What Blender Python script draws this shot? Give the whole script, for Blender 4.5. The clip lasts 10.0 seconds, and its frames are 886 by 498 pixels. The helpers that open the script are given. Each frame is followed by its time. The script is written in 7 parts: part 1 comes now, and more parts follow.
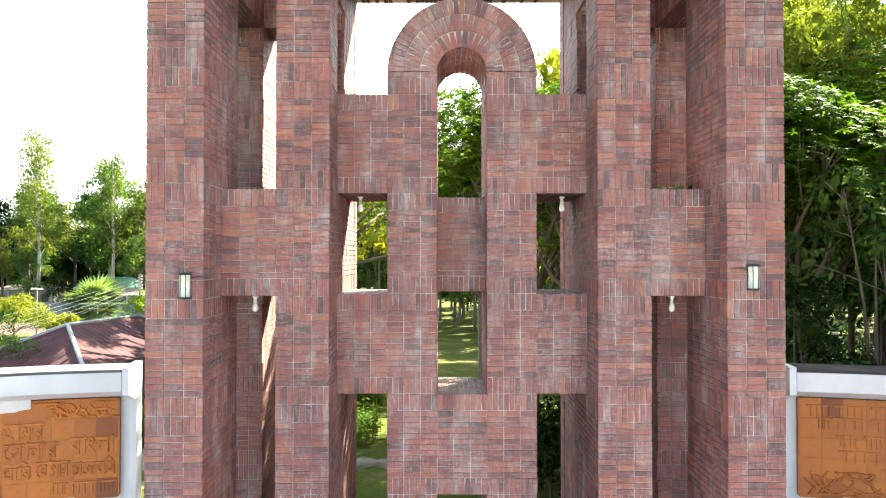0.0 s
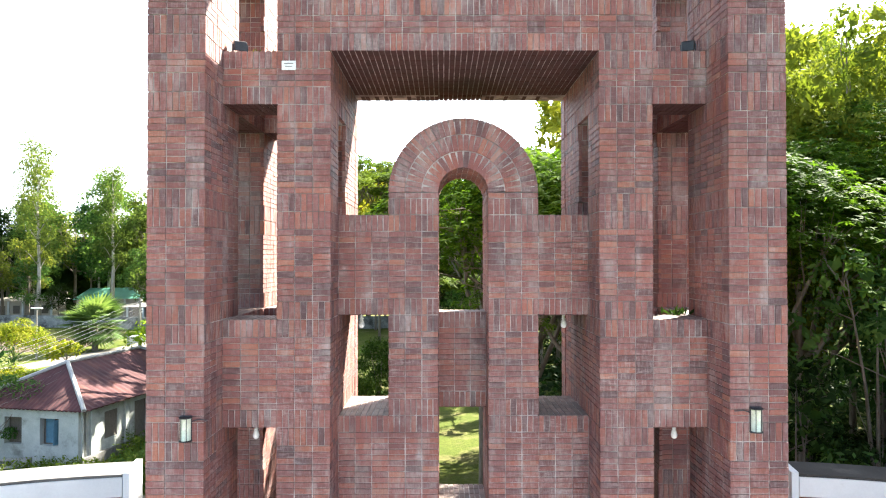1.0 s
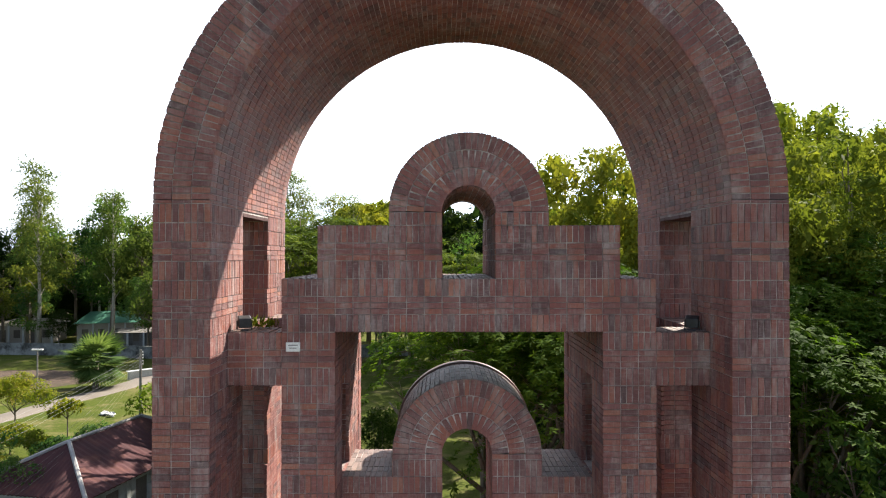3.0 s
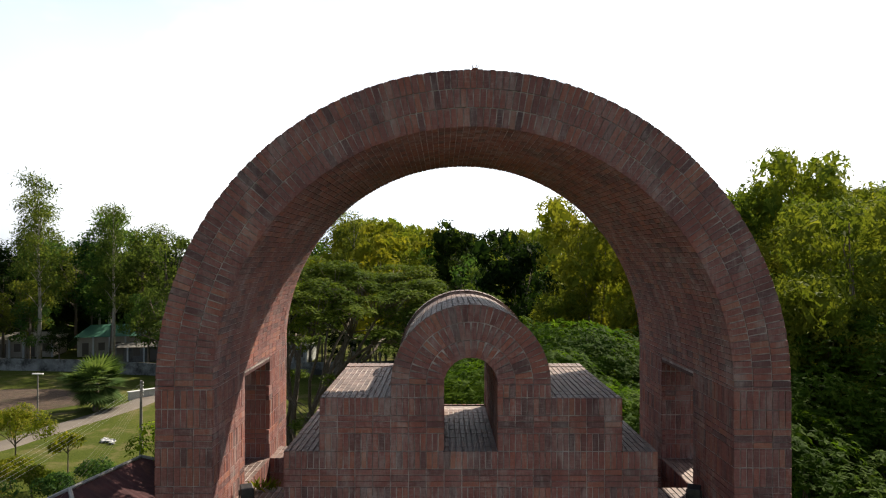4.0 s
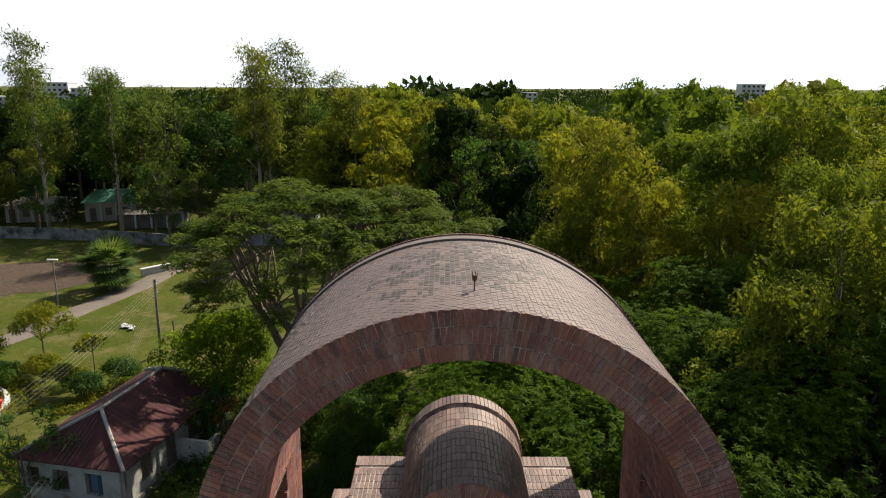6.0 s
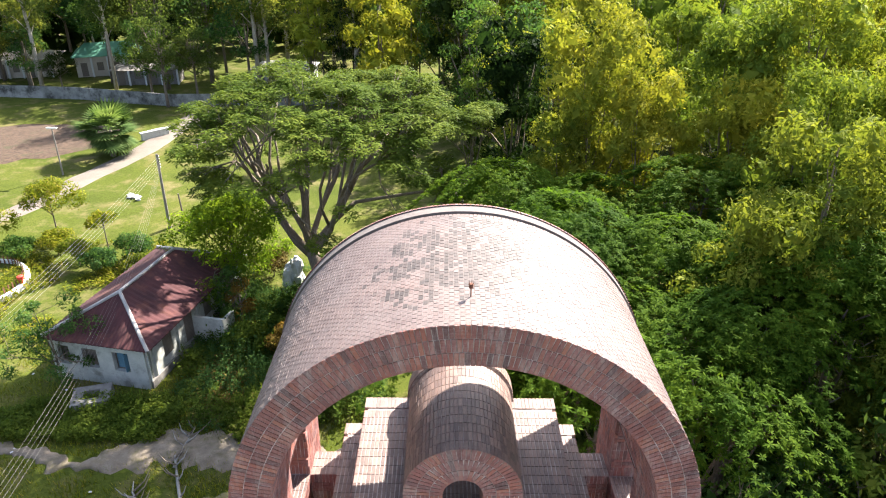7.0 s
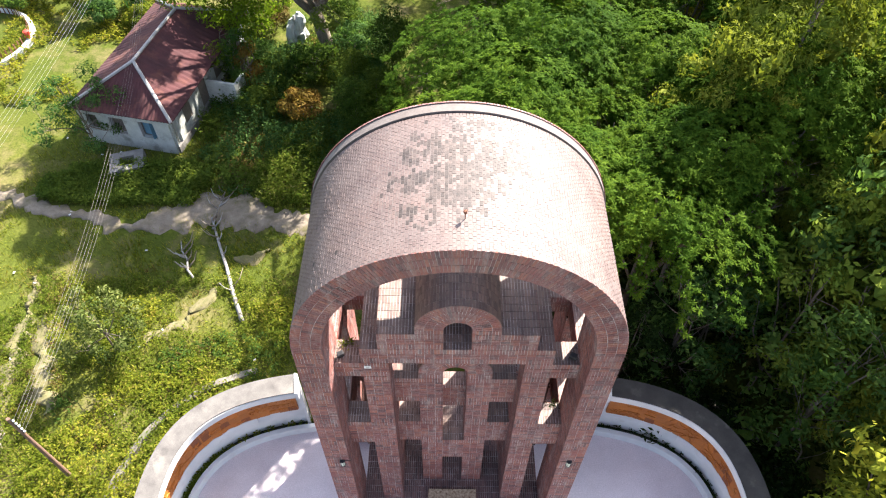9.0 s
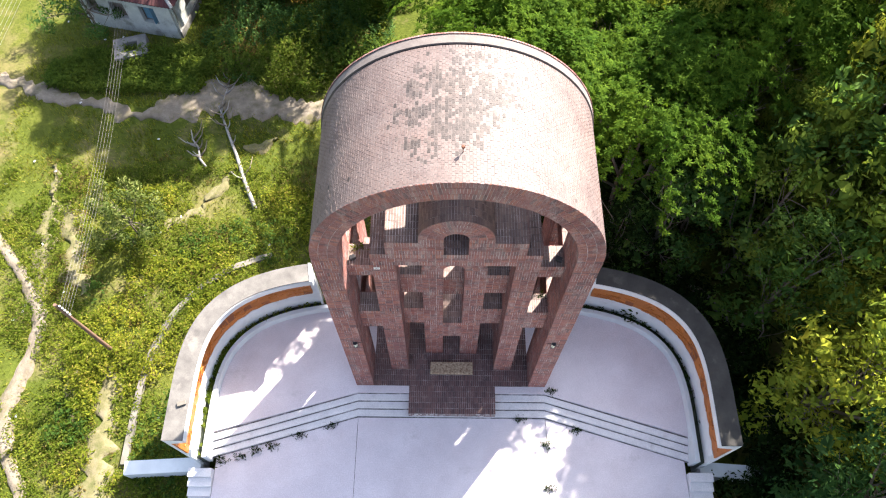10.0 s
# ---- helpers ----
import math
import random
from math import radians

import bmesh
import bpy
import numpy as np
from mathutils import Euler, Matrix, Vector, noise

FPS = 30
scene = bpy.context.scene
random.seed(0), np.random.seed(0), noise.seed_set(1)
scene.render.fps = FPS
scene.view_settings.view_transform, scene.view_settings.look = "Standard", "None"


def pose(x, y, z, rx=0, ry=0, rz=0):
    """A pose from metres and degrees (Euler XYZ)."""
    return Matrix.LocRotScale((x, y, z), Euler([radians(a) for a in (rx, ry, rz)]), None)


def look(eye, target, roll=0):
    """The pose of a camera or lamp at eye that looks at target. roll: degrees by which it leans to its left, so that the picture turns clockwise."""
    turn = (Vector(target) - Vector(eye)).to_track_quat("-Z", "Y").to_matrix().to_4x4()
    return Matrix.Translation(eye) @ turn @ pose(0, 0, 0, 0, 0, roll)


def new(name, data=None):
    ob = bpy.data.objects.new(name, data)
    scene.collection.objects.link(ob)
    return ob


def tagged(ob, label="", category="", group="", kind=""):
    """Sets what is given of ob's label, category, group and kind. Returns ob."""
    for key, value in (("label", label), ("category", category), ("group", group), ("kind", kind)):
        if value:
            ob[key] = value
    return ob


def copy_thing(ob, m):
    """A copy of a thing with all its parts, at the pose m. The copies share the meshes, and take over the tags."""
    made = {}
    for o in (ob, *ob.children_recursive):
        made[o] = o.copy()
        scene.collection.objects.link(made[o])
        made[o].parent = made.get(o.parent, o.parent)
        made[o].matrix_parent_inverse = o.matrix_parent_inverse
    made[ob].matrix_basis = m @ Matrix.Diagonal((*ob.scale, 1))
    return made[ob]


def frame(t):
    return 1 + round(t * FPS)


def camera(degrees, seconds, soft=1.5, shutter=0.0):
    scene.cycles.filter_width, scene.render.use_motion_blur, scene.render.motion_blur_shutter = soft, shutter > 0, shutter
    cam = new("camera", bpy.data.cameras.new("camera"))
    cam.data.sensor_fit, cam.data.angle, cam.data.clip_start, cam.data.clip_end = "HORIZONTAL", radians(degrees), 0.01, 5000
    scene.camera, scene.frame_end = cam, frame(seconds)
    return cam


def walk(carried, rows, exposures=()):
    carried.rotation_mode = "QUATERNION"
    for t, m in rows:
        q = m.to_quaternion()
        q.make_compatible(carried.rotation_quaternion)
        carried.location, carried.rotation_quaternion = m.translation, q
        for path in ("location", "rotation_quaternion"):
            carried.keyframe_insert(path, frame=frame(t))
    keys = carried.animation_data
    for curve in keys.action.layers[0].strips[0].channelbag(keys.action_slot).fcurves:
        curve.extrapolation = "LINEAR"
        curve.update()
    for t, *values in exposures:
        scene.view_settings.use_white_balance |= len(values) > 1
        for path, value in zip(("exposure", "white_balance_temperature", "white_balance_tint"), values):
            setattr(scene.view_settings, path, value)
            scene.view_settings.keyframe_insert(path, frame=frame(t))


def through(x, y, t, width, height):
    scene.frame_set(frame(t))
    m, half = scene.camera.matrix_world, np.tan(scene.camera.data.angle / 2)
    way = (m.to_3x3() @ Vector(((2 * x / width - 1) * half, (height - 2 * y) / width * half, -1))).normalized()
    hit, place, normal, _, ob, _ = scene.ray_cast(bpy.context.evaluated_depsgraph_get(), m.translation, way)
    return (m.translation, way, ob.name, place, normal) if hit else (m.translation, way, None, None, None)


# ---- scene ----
cam = camera(64.9, 10.0, soft=1.1)
METRES, EYE, TILT, LEAN, TURN = 24.16, 7.44, 0.8, 0.0, 0.0
ROWS = [
    (0.0, 0.0, 0.0, 0.0, 0.0, 0.0, 0.0),
    (0.5, -0.0002, 0.0009, 0.0379, 0.0, -0.05, 0.02),
    (1.0, -0.0009, 0.0016, 0.0761, -0.01, -0.08, 0.04),
    (1.5, -0.0012, 0.0022, 0.1144, 0.0, -0.1, 0.02),
    (2.0, -0.0018, 0.0024, 0.1534, -0.01, -0.11, 0.01),
    (2.5, -0.0025, 0.0019, 0.1947, -0.02, -0.15, 0.0),
    (3.0, -0.0032, 0.0017, 0.24, -0.01, -0.2, 0.01),
    (4.5, -0.0047, 0.003, 0.3957, 0.02, -0.64, -0.12),
    (5.0, -0.0046, 0.0044, 0.4515, 0.06, -3.21, -0.15),
    (5.5, -0.0045, 0.0061, 0.5069, 0.12, -8.12, -0.21),
    (7.0, -0.0033, 0.0142, 0.6746, 0.28, -27.08, -0.24),
    (7.5, -0.0035, 0.016, 0.7293, 0.33, -33.28, -0.27),
    (8.0, -0.0036, 0.0176, 0.7844, 0.37, -39.48, -0.24),
    (8.5, -0.0036, 0.0191, 0.839, 0.42, -45.73, -0.25),
    (9.0, -0.0035, 0.0214, 0.8931, 0.47, -51.98, -0.23),
    (9.5, -0.0037, 0.0236, 0.9476, 0.48, -57.97, -0.24),
    (10.0, -0.0038, 0.0264, 0.9994, 0.51, -63.51, -0.2),
]
EXPOSURES = [(0.0, 3.38, 6250, 3), (0.5, 3.3, 6100, 4), (1.0, 3.15, 5950, 5), (2.0, 2.75, 5750, 8), (2.5, 2.2, 5800, 9), (3.0, 1.6, 6000, 10), (3.7, 0.95, 6300, 10), (4.5, 0.27, 6500, 10), (5.0, -0.12, 6550, 10), (5.5, -0.12, 6550, 10), (6.2, 1.15, 6300, 11), (7.0, 2.4, 5950, 13), (7.5, 2.33, 5950, 13), (8.0, 2.34, 5950, 13), (8.5, 2.45, 5950, 13), (9.5, 2.48, 5950, 12), (10.0, 2.45, 5950, 12)]
walk(cam, [(t, pose(-0.286, -8.98, EYE, TILT, LEAN, TURN) @ pose(METRES * x, METRES * y, METRES * z, 90 + pitch, roll, yaw)) for t, x, y, z, yaw, pitch, roll in ROWS], EXPOSURES)

# ---- light: a hazy morning sky and a sun behind the monument, to the right ----
SUN_EL, SUN_AZ = radians(40.7), math.atan2(0.615, 0.788)
sun_dir = Vector((math.sin(SUN_AZ) * math.cos(SUN_EL), math.cos(SUN_AZ) * math.cos(SUN_EL), math.sin(SUN_EL)))
sun_data = bpy.data.lights.new("sun", "SUN")
sun_data.energy, sun_data.angle, sun_data.color = 5.0, radians(0.6), (1.0, 0.88, 0.7)
sun = new("sun", sun_data)
sun.matrix_world = look(sun_dir * 60, (0, 0, 0))
world = bpy.data.worlds.new("sky")
scene.world = world
world.use_nodes = True
wn, wl = world.node_tree.nodes, world.node_tree.links
wn.clear()
w_out, w_bg, w_sky = wn.new("ShaderNodeOutputWorld"), wn.new("ShaderNodeBackground"), wn.new("ShaderNodeTexSky")
w_sky.sky_type, w_sky.sun_disc, w_sky.sun_elevation, w_sky.sun_rotation = "NISHITA", False, SUN_EL, SUN_AZ
w_sky.dust_density, w_sky.air_density, w_sky.ozone_density = 4.0, 1.0, 1.0
# white haze low in the sky, thin cloud above
w_mix, w_noise, w_ramp, w_co, w_map, w_sep, w_haze, w_mul = (wn.new("ShaderNodeMix"), wn.new("ShaderNodeTexNoise"), wn.new("ShaderNodeValToRGB"), wn.new("ShaderNodeTexCoord"),
                                                             wn.new("ShaderNodeMapping"), wn.new("ShaderNodeSeparateXYZ"), wn.new("ShaderNodeValToRGB"), wn.new("ShaderNodeMath"))
w_mix.data_type, w_mul.operation = "RGBA", "MULTIPLY"
w_map.inputs["Scale"].default_value = (1.6, 1.6, 3.0)
w_noise.inputs["Scale"].default_value, w_noise.inputs["Detail"].default_value, w_noise.inputs["Roughness"].default_value = 1.7, 6.0, 0.55
w_ramp.color_ramp.elements[0].position, w_ramp.color_ramp.elements[0].color = 0.35, (0.94, 0.94, 0.94, 1)
w_ramp.color_ramp.elements[1].position, w_ramp.color_ramp.elements[1].color = 0.65, (1.0, 1.0, 1.0, 1)
for pos, val in ((0.0, 1.0), (0.2, 0.92), (0.36, 0.52), (0.5, 0.2), (1.0, 0.13)):
    el = w_haze.color_ramp.elements[0] if pos == 0 else w_haze.color_ramp.elements[-1] if pos == 1 else w_haze.color_ramp.elements.new(pos)
    el.position, el.color = pos, (val, val, val, 1)
wl.new(w_co.outputs["Generated"], w_map.inputs["Vector"])
wl.new(w_co.outputs["Generated"], w_sep.inputs["Vector"])
wl.new(w_sep.outputs["Z"], w_haze.inputs["Fac"])
wl.new(w_map.outputs["Vector"], w_noise.inputs["Vector"])
wl.new(w_noise.outputs["Fac"], w_ramp.inputs["Fac"])
wl.new(w_ramp.outputs["Color"], w_mul.inputs[0])
wl.new(w_haze.outputs["Color"], w_mul.inputs[1])
# the haze is brightest towards the sun
w_dot, w_glow, w_span, w_mul2 = wn.new("ShaderNodeVectorMath"), wn.new("ShaderNodeValToRGB"), wn.new("ShaderNodeMapRange"), wn.new("ShaderNodeMath")
w_dot.operation, w_mul2.operation = "DOT_PRODUCT", "MULTIPLY"
w_dot.inputs[1].default_value = sun_dir
w_span.inputs["From Min"].default_value = -1.0
for pos, val in ((0.0, 0.12), (0.3, 0.11), (0.55, 0.3), (0.72, 0.74), (1.0, 1.0)):
    el = w_glow.color_ramp.elements[0] if pos == 0 else w_glow.color_ramp.elements[-1] if pos == 1 else w_glow.color_ramp.elements.new(pos)
    el.position, el.color = pos, (val, val, val, 1)
wl.new(w_co.outputs["Generated"], w_dot.inputs[0])
wl.new(w_dot.outputs["Value"], w_span.inputs["Value"])
wl.new(w_span.outputs["Result"], w_glow.inputs["Fac"])
wl.new(w_mul.outputs["Value"], w_mul2.inputs[0])
wl.new(w_glow.outputs["Color"], w_mul2.inputs[1])
wl.new(w_mul2.outputs["Value"], w_mix.inputs["Factor"])
wl.new(w_sky.outputs["Color"], w_mix.inputs["A"])
# blue-white gaps between white cloud, both drowned in haze
w_tint, w_scale = wn.new("ShaderNodeValToRGB"), wn.new("ShaderNodeMix")
w_tint.color_ramp.elements[0].position, w_tint.color_ramp.elements[0].color = 0.45, (0.86, 0.93, 1.0, 1)
w_tint.color_ramp.elements[1].position, w_tint.color_ramp.elements[1].color = 0.57, (1.0, 1.0, 1.0, 1)
w_scale.data_type, w_scale.blend_type = "RGBA", "MULTIPLY"
w_scale.inputs["Factor"].default_value = 1.0
w_scale.inputs["B"].default_value = (22.8, 23.4, 24.0, 1)
wl.new(w_noise.outputs["Fac"], w_tint.inputs["Fac"])
wl.new(w_tint.outputs["Color"], w_scale.inputs["A"])
wl.new(w_scale.outputs["Result"], w_mix.inputs["B"])
wl.new(w_mix.outputs["Result"], w_bg.inputs["Color"])
w_bg.inputs["Strength"].default_value = 0.05
wl.new(w_bg.outputs["Background"], w_out.inputs["Surface"])


# ---- materials ----
def ramp_of(nt, fac, stops):
    r = nt.nodes.new("ShaderNodeValToRGB")
    e = r.color_ramp.elements
    while len(e) < len(stops):
        e.new(0.5)
    for el, (p, c) in zip(e, stops):
        el.position, el.color = p, (*c, 1)
    nt.links.new(fac, r.inputs["Fac"])
    return r.outputs["Color"]


def noise_of(nt, scale, detail=4.0, rough=0.55, stretch=None, obj=True):
    n = nt.nodes.new("ShaderNodeTexNoise")
    n.inputs["Scale"].default_value, n.inputs["Detail"].default_value, n.inputs["Roughness"].default_value = scale, detail, rough
    if obj:
        c = nt.nodes.new("ShaderNodeTexCoord")
        vec = c.outputs["Object"]
        if stretch:
            m = nt.nodes.new("ShaderNodeMapping")
            m.inputs["Scale"].default_value = stretch
            nt.links.new(vec, m.inputs["Vector"])
            vec = m.outputs["Vector"]
        nt.links.new(vec, n.inputs["Vector"])
    return n.outputs["Fac"]


def mixed(nt, fac, a, b, blend="MIX"):
    m = nt.nodes.new("ShaderNodeMix")
    m.data_type, m.blend_type = "RGBA", blend
    for sock, val in (("Factor", fac), ("A", a), ("B", b)):
        if isinstance(val, (int, float)):
            m.inputs[sock].default_value = val
        elif isinstance(val, tuple):
            m.inputs[sock].default_value = (*val, 1)
        else:
            nt.links.new(val, m.inputs[sock])
    return m.outputs["Result"]


def base_material(name, rough=0.8, metal=0.0):
    m = bpy.data.materials.new(name)
    m.use_nodes = True
    nt = m.node_tree
    b = nt.nodes["Principled BSDF"]
    b.inputs["Roughness"].default_value, b.inputs["Metallic"].default_value = rough, metal
    return m, nt, b


def bumped(nt, b, height, strength=0.3, dist=0.01):
    n = nt.nodes.new("ShaderNodeBump")
    n.inputs["Strength"].default_value, n.inputs["Distance"].default_value = strength, dist
    nt.links.new(height, n.inputs["Height"])
    nt.links.new(n.outputs["Normal"], b.inputs["Normal"])


def surface(name, c1, c2, scale=3.0, rough=0.8, fine=40.0, bump=0.25, stain=None, stain_scale=0.6, stain_at=(0.5, 0.65), metal=0.0, stretch=None, dist=0.01, speck=1.0, vary=0.0):
    """Two-scale mottled surface: colours c1..c2, a fine grain, and an optional stain colour in patches."""
    m, nt, b = base_material(name, rough, metal)
    col = ramp_of(nt, noise_of(nt, scale, 5, 0.6, stretch), [(0.3, c1), (0.7, c2)])
    grain = noise_of(nt, fine, 4, 0.65)
    g = ramp_of(nt, grain, [(0.25, (1 - 0.22 * speck,) * 3), (0.75, (1 + 0.12 * speck,) * 3)])
    col = mixed(nt, 1.0, col, g, "MULTIPLY")
    if stain:
        f = ramp_of(nt, noise_of(nt, stain_scale, 7, 0.68, stretch), [(stain_at[0], (0, 0, 0)), (stain_at[1], (1, 1, 1))])
        col = mixed(nt, f, col, stain)
    if vary:
        info = nt.nodes.new("ShaderNodeObjectInfo")
        tint = ramp_of(nt, info.outputs["Random"], [(0.0, (0.45, 0.38, 0.5)), (0.09, (0.55, 0.46, 0.55)), (0.12, (0.86, 0.84, 0.86)), (1.0, (1.14, 1.14, 1.1))])
        col = mixed(nt, vary, col, mixed(nt, 1.0, col, tint, "MULTIPLY"))
    nt.links.new(col, b.inputs["Base Color"])
    bumped(nt, b, grain, bump, dist)
    return m


def brick_material(name, stops, white=(0.52, 0.44, 0.42), white_at=(0.58, 0.8), rough=0.75, wash=0.0):
    """Fired bricks: every brick its own tone, streaked along its length, with pale lime bloom in patches."""
    m, nt, b = base_material(name, rough)
    geo = nt.nodes.new("ShaderNodeNewGeometry")
    info = nt.nodes.new("ShaderNodeObjectInfo")
    add = nt.nodes.new("ShaderNodeMath")
    add.operation = "ADD"
    nt.links.new(geo.outputs["Random Per Island"], add.inputs[0])
    nt.links.new(info.outputs["Random"], add.inputs[1])
    fr = nt.nodes.new("ShaderNodeMath")
    fr.operation = "FRACT"
    nt.links.new(add.outputs[0], fr.inputs[0])
    tone = ramp_of(nt, fr.outputs[0], stops)
    pos = geo.outputs["Position"]

    def at(scale, detail, rough_):
        n = nt.nodes.new("ShaderNodeTexNoise")
        n.inputs["Scale"].default_value, n.inputs["Detail"].default_value, n.inputs["Roughness"].default_value = scale, detail, rough_
        nt.links.new(pos, n.inputs["Vector"])
        return n.outputs["Fac"]

    def streaks(squash):
        mp = nt.nodes.new("ShaderNodeMapping")
        mp.inputs["Scale"].default_value = squash
        nt.links.new(pos, mp.inputs["Vector"])
        n = nt.nodes.new("ShaderNodeTexNoise")
        n.inputs["Scale"].default_value, n.inputs["Detail"].default_value, n.inputs["Roughness"].default_value = 1.0, 7.0, 0.72
        nt.links.new(mp.outputs["Vector"], n.inputs["Vector"])
        return n.outputs["Fac"]
    grain = at(34, 5, 0.7)
    tone = mixed(nt, 1.0, tone, ramp_of(nt, grain, [(0.3, (0.66, 0.66, 0.68)), (0.72, (1.26, 1.23, 1.2))]), "MULTIPLY")
    tone = mixed(nt, 1.0, tone, ramp_of(nt, at(0.9, 4, 0.6), [(0.35, (0.78, 0.76, 0.8)), (0.68, (1.2, 1.14, 1.1))]), "MULTIPLY")
    if wash:
        # grey lime wash in upright patches, heavier on some bricks
        m1, m2 = nt.nodes.new("ShaderNodeMath"), nt.nodes.new("ShaderNodeMath")
        m1.operation, m2.operation = "MULTIPLY_ADD", "FRACT"
        m1.inputs[1].default_value, m1.inputs[2].default_value = 7.31, 0.17
        nt.links.new(fr.outputs[0], m1.inputs[0])
        nt.links.new(m1.outputs[0], m2.inputs[0])
        area = ramp_of(nt, streaks((3.2, 3.2, 0.9)), [(0.5, (0, 0, 0)), (0.66, (wash, wash, wash))])
        own = ramp_of(nt, m2.outputs[0], [(0.0, (0.35, 0.35, 0.35)), (1.0, (1.0, 1.0, 1.0))])
        tone = mixed(nt, mixed(nt, 1.0, mixed(nt, 1.0, area, own, "MULTIPLY"), ramp_of(nt, at(14, 5, 0.7), [(0.32, (0.3, 0.3, 0.3)), (0.6, (1, 1, 1))]), "MULTIPLY"), tone, (0.4, 0.35, 0.33))
    # lime bloom in thin streaks along and across the bricks, thicker in some areas than in others
    patch = ramp_of(nt, at(1.1, 5, 0.65), [(0.36, (0.12, 0.12, 0.12)), (0.66, (1.0, 1.0, 1.0))])
    for squash in ((34, 34, 6), (7, 7, 40)):
        line = ramp_of(nt, streaks(squash), [(white_at[0], (0, 0, 0)), (white_at[1], (0.9, 0.9, 0.9))])
        tone = mixed(nt, mixed(nt, 1.0, line, patch, "MULTIPLY"), tone, white)
    nt.links.new(tone, b.inputs["Base Color"])
    bumped(nt, b, grain, 0.5, 0.006)
    return m


def leaf_material(name, stops, shine=0.35, through=0.38, spread=1.0):
    """Leaves: each its own green, light passing through the blade."""
    m = bpy.data.materials.new(name)
    m.use_nodes = True
    nt = m.node_tree
    b = nt.nodes["Principled BSDF"]
    out = nt.nodes["Material Output"]
    geo = nt.nodes.new("ShaderNodeNewGeometry")
    info = nt.nodes.new("ShaderNodeObjectInfo")
    col = ramp_of(nt, geo.outputs["Random Per Island"], stops)
    n = nt.nodes.new("ShaderNodeTexNoise")
    n.inputs["Scale"].default_value, n.inputs["Detail"].default_value = 0.45, 3.0
    nt.links.new(geo.outputs["Position"], n.inputs["Vector"])
    col = mixed(nt, 1.0, col, ramp_of(nt, n.outputs["Fac"], [(0.35, (0.7, 0.78, 0.7)), (0.66, (1.3, 1.2, 1.1))]), "MULTIPLY")
    col = mixed(nt, 1.0, col, ramp_of(nt, info.outputs["Random"], [(0.0, (1 - 0.36 * spread, 1 - 0.24 * spread, 1 - 0.14 * spread)), (0.5, (1.0, 1.0, 0.97)), (1.0, (1 + 0.34 * spread, 1 + 0.2 * spread, 0.92))]), "MULTIPLY")
    col = mixed(nt, 1.0, col, (0.35, 0.345, 0.34), "MULTIPLY")
    nt.links.new(col, b.inputs["Base Color"])
    b.inputs["Roughness"].default_value = 1 - shine
    b.inputs["Specular IOR Level"].default_value = 0.03
    tr = nt.nodes.new("ShaderNodeBsdfTranslucent")
    nt.links.new(mixed(nt, 1.0, col, (1.32, 1.32, 0.72), "MULTIPLY"), tr.inputs["Color"])
    mx = nt.nodes.new("ShaderNodeMixShader")
    mx.inputs["Fac"].default_value = through
    nt.links.new(b.outputs["BSDF"], mx.inputs[1])
    nt.links.new(tr.outputs["BSDF"], mx.inputs[2])
    nt.links.new(mx.outputs["Shader"], out.inputs["Surface"])
    return m


M_BRICK = brick_material("fired brick", [(0.0, (0.088, 0.041, 0.041)), (0.06, (0.108, 0.045, 0.044)), (0.14, (0.1366, 0.05074, 0.04688)), (0.35, (0.2022, 0.06765, 0.05524)), (0.6, (0.1867, 0.07103, 0.06362)), (0.8, (0.235, 0.0778, 0.05524)), (0.93, (0.255, 0.08879, 0.0586)), (1.0, (0.2823, 0.1142, 0.07115))], (0.4099, 0.3298, 0.3138), (0.5, 0.76), 0.72, 0.78)
M_ROOF = brick_material("bleached roof brick", [(0.0, (0.105, 0.0714, 0.06441)), (0.5, (0.128, 0.091, 0.08191)), (1.0, (0.1421, 0.1036, 0.0945))], (0.168, 0.133, 0.1232), (0.42, 0.7), 0.68)
M_ROOF_DARK = brick_material("dark worn roof brick", [(0.0, (0.03432, 0.02621, 0.02371)), (0.4, (0.05304, 0.04118, 0.03744)), (0.75, (0.07488, 0.05741, 0.05179)), (1.0, (0.103, 0.07987, 0.07176))], (0.1435, 0.1154, 0.1073), (0.54, 0.78), 0.7)
# darker brick for undersides: the shade there is put into the colour
M_BRICK_SHADED = brick_material("dark red brick with underside shade", [(0.0, (0.05, 0.016, 0.016)), (1.0, (0.075, 0.024, 0.023))], (0.12, 0.07, 0.065), (0.62, 0.85))
M_STEPBRICK = brick_material("weathered ledge brick", [(0.0, (0.1105, 0.0748, 0.0663)), (0.5, (0.1785, 0.1241, 0.1062)), (1.0, (0.2465, 0.1742, 0.147))], (0.289, 0.238, 0.204), (0.5, 0.8), 0.6)
M_FLOORBRICK = brick_material("dark floor brick", [(0.0, (0.1, 0.06, 0.06)), (0.5, (0.15, 0.085, 0.08)), (1.0, (0.2, 0.11, 0.1))], (0.3, 0.25, 0.24), (0.6, 0.9))
M_MORTAR = surface("cement mortar", (0.18, 0.145, 0.138), (0.33, 0.285, 0.275), 5.0, 0.9, 60, 0.4, (0.52, 0.475, 0.455), 2.6, (0.46, 0.58))
M_GROOVE = surface("dark brown groove", (0.03, 0.022, 0.02), (0.07, 0.05, 0.045), 4.0, 0.95, 40, 0.4)
M_PALE_MORTAR = surface("pale roof mortar", (0.1238, 0.1009, 0.0931), (0.1628, 0.14, 0.1302), 5.0, 0.9, 60, 0.4)
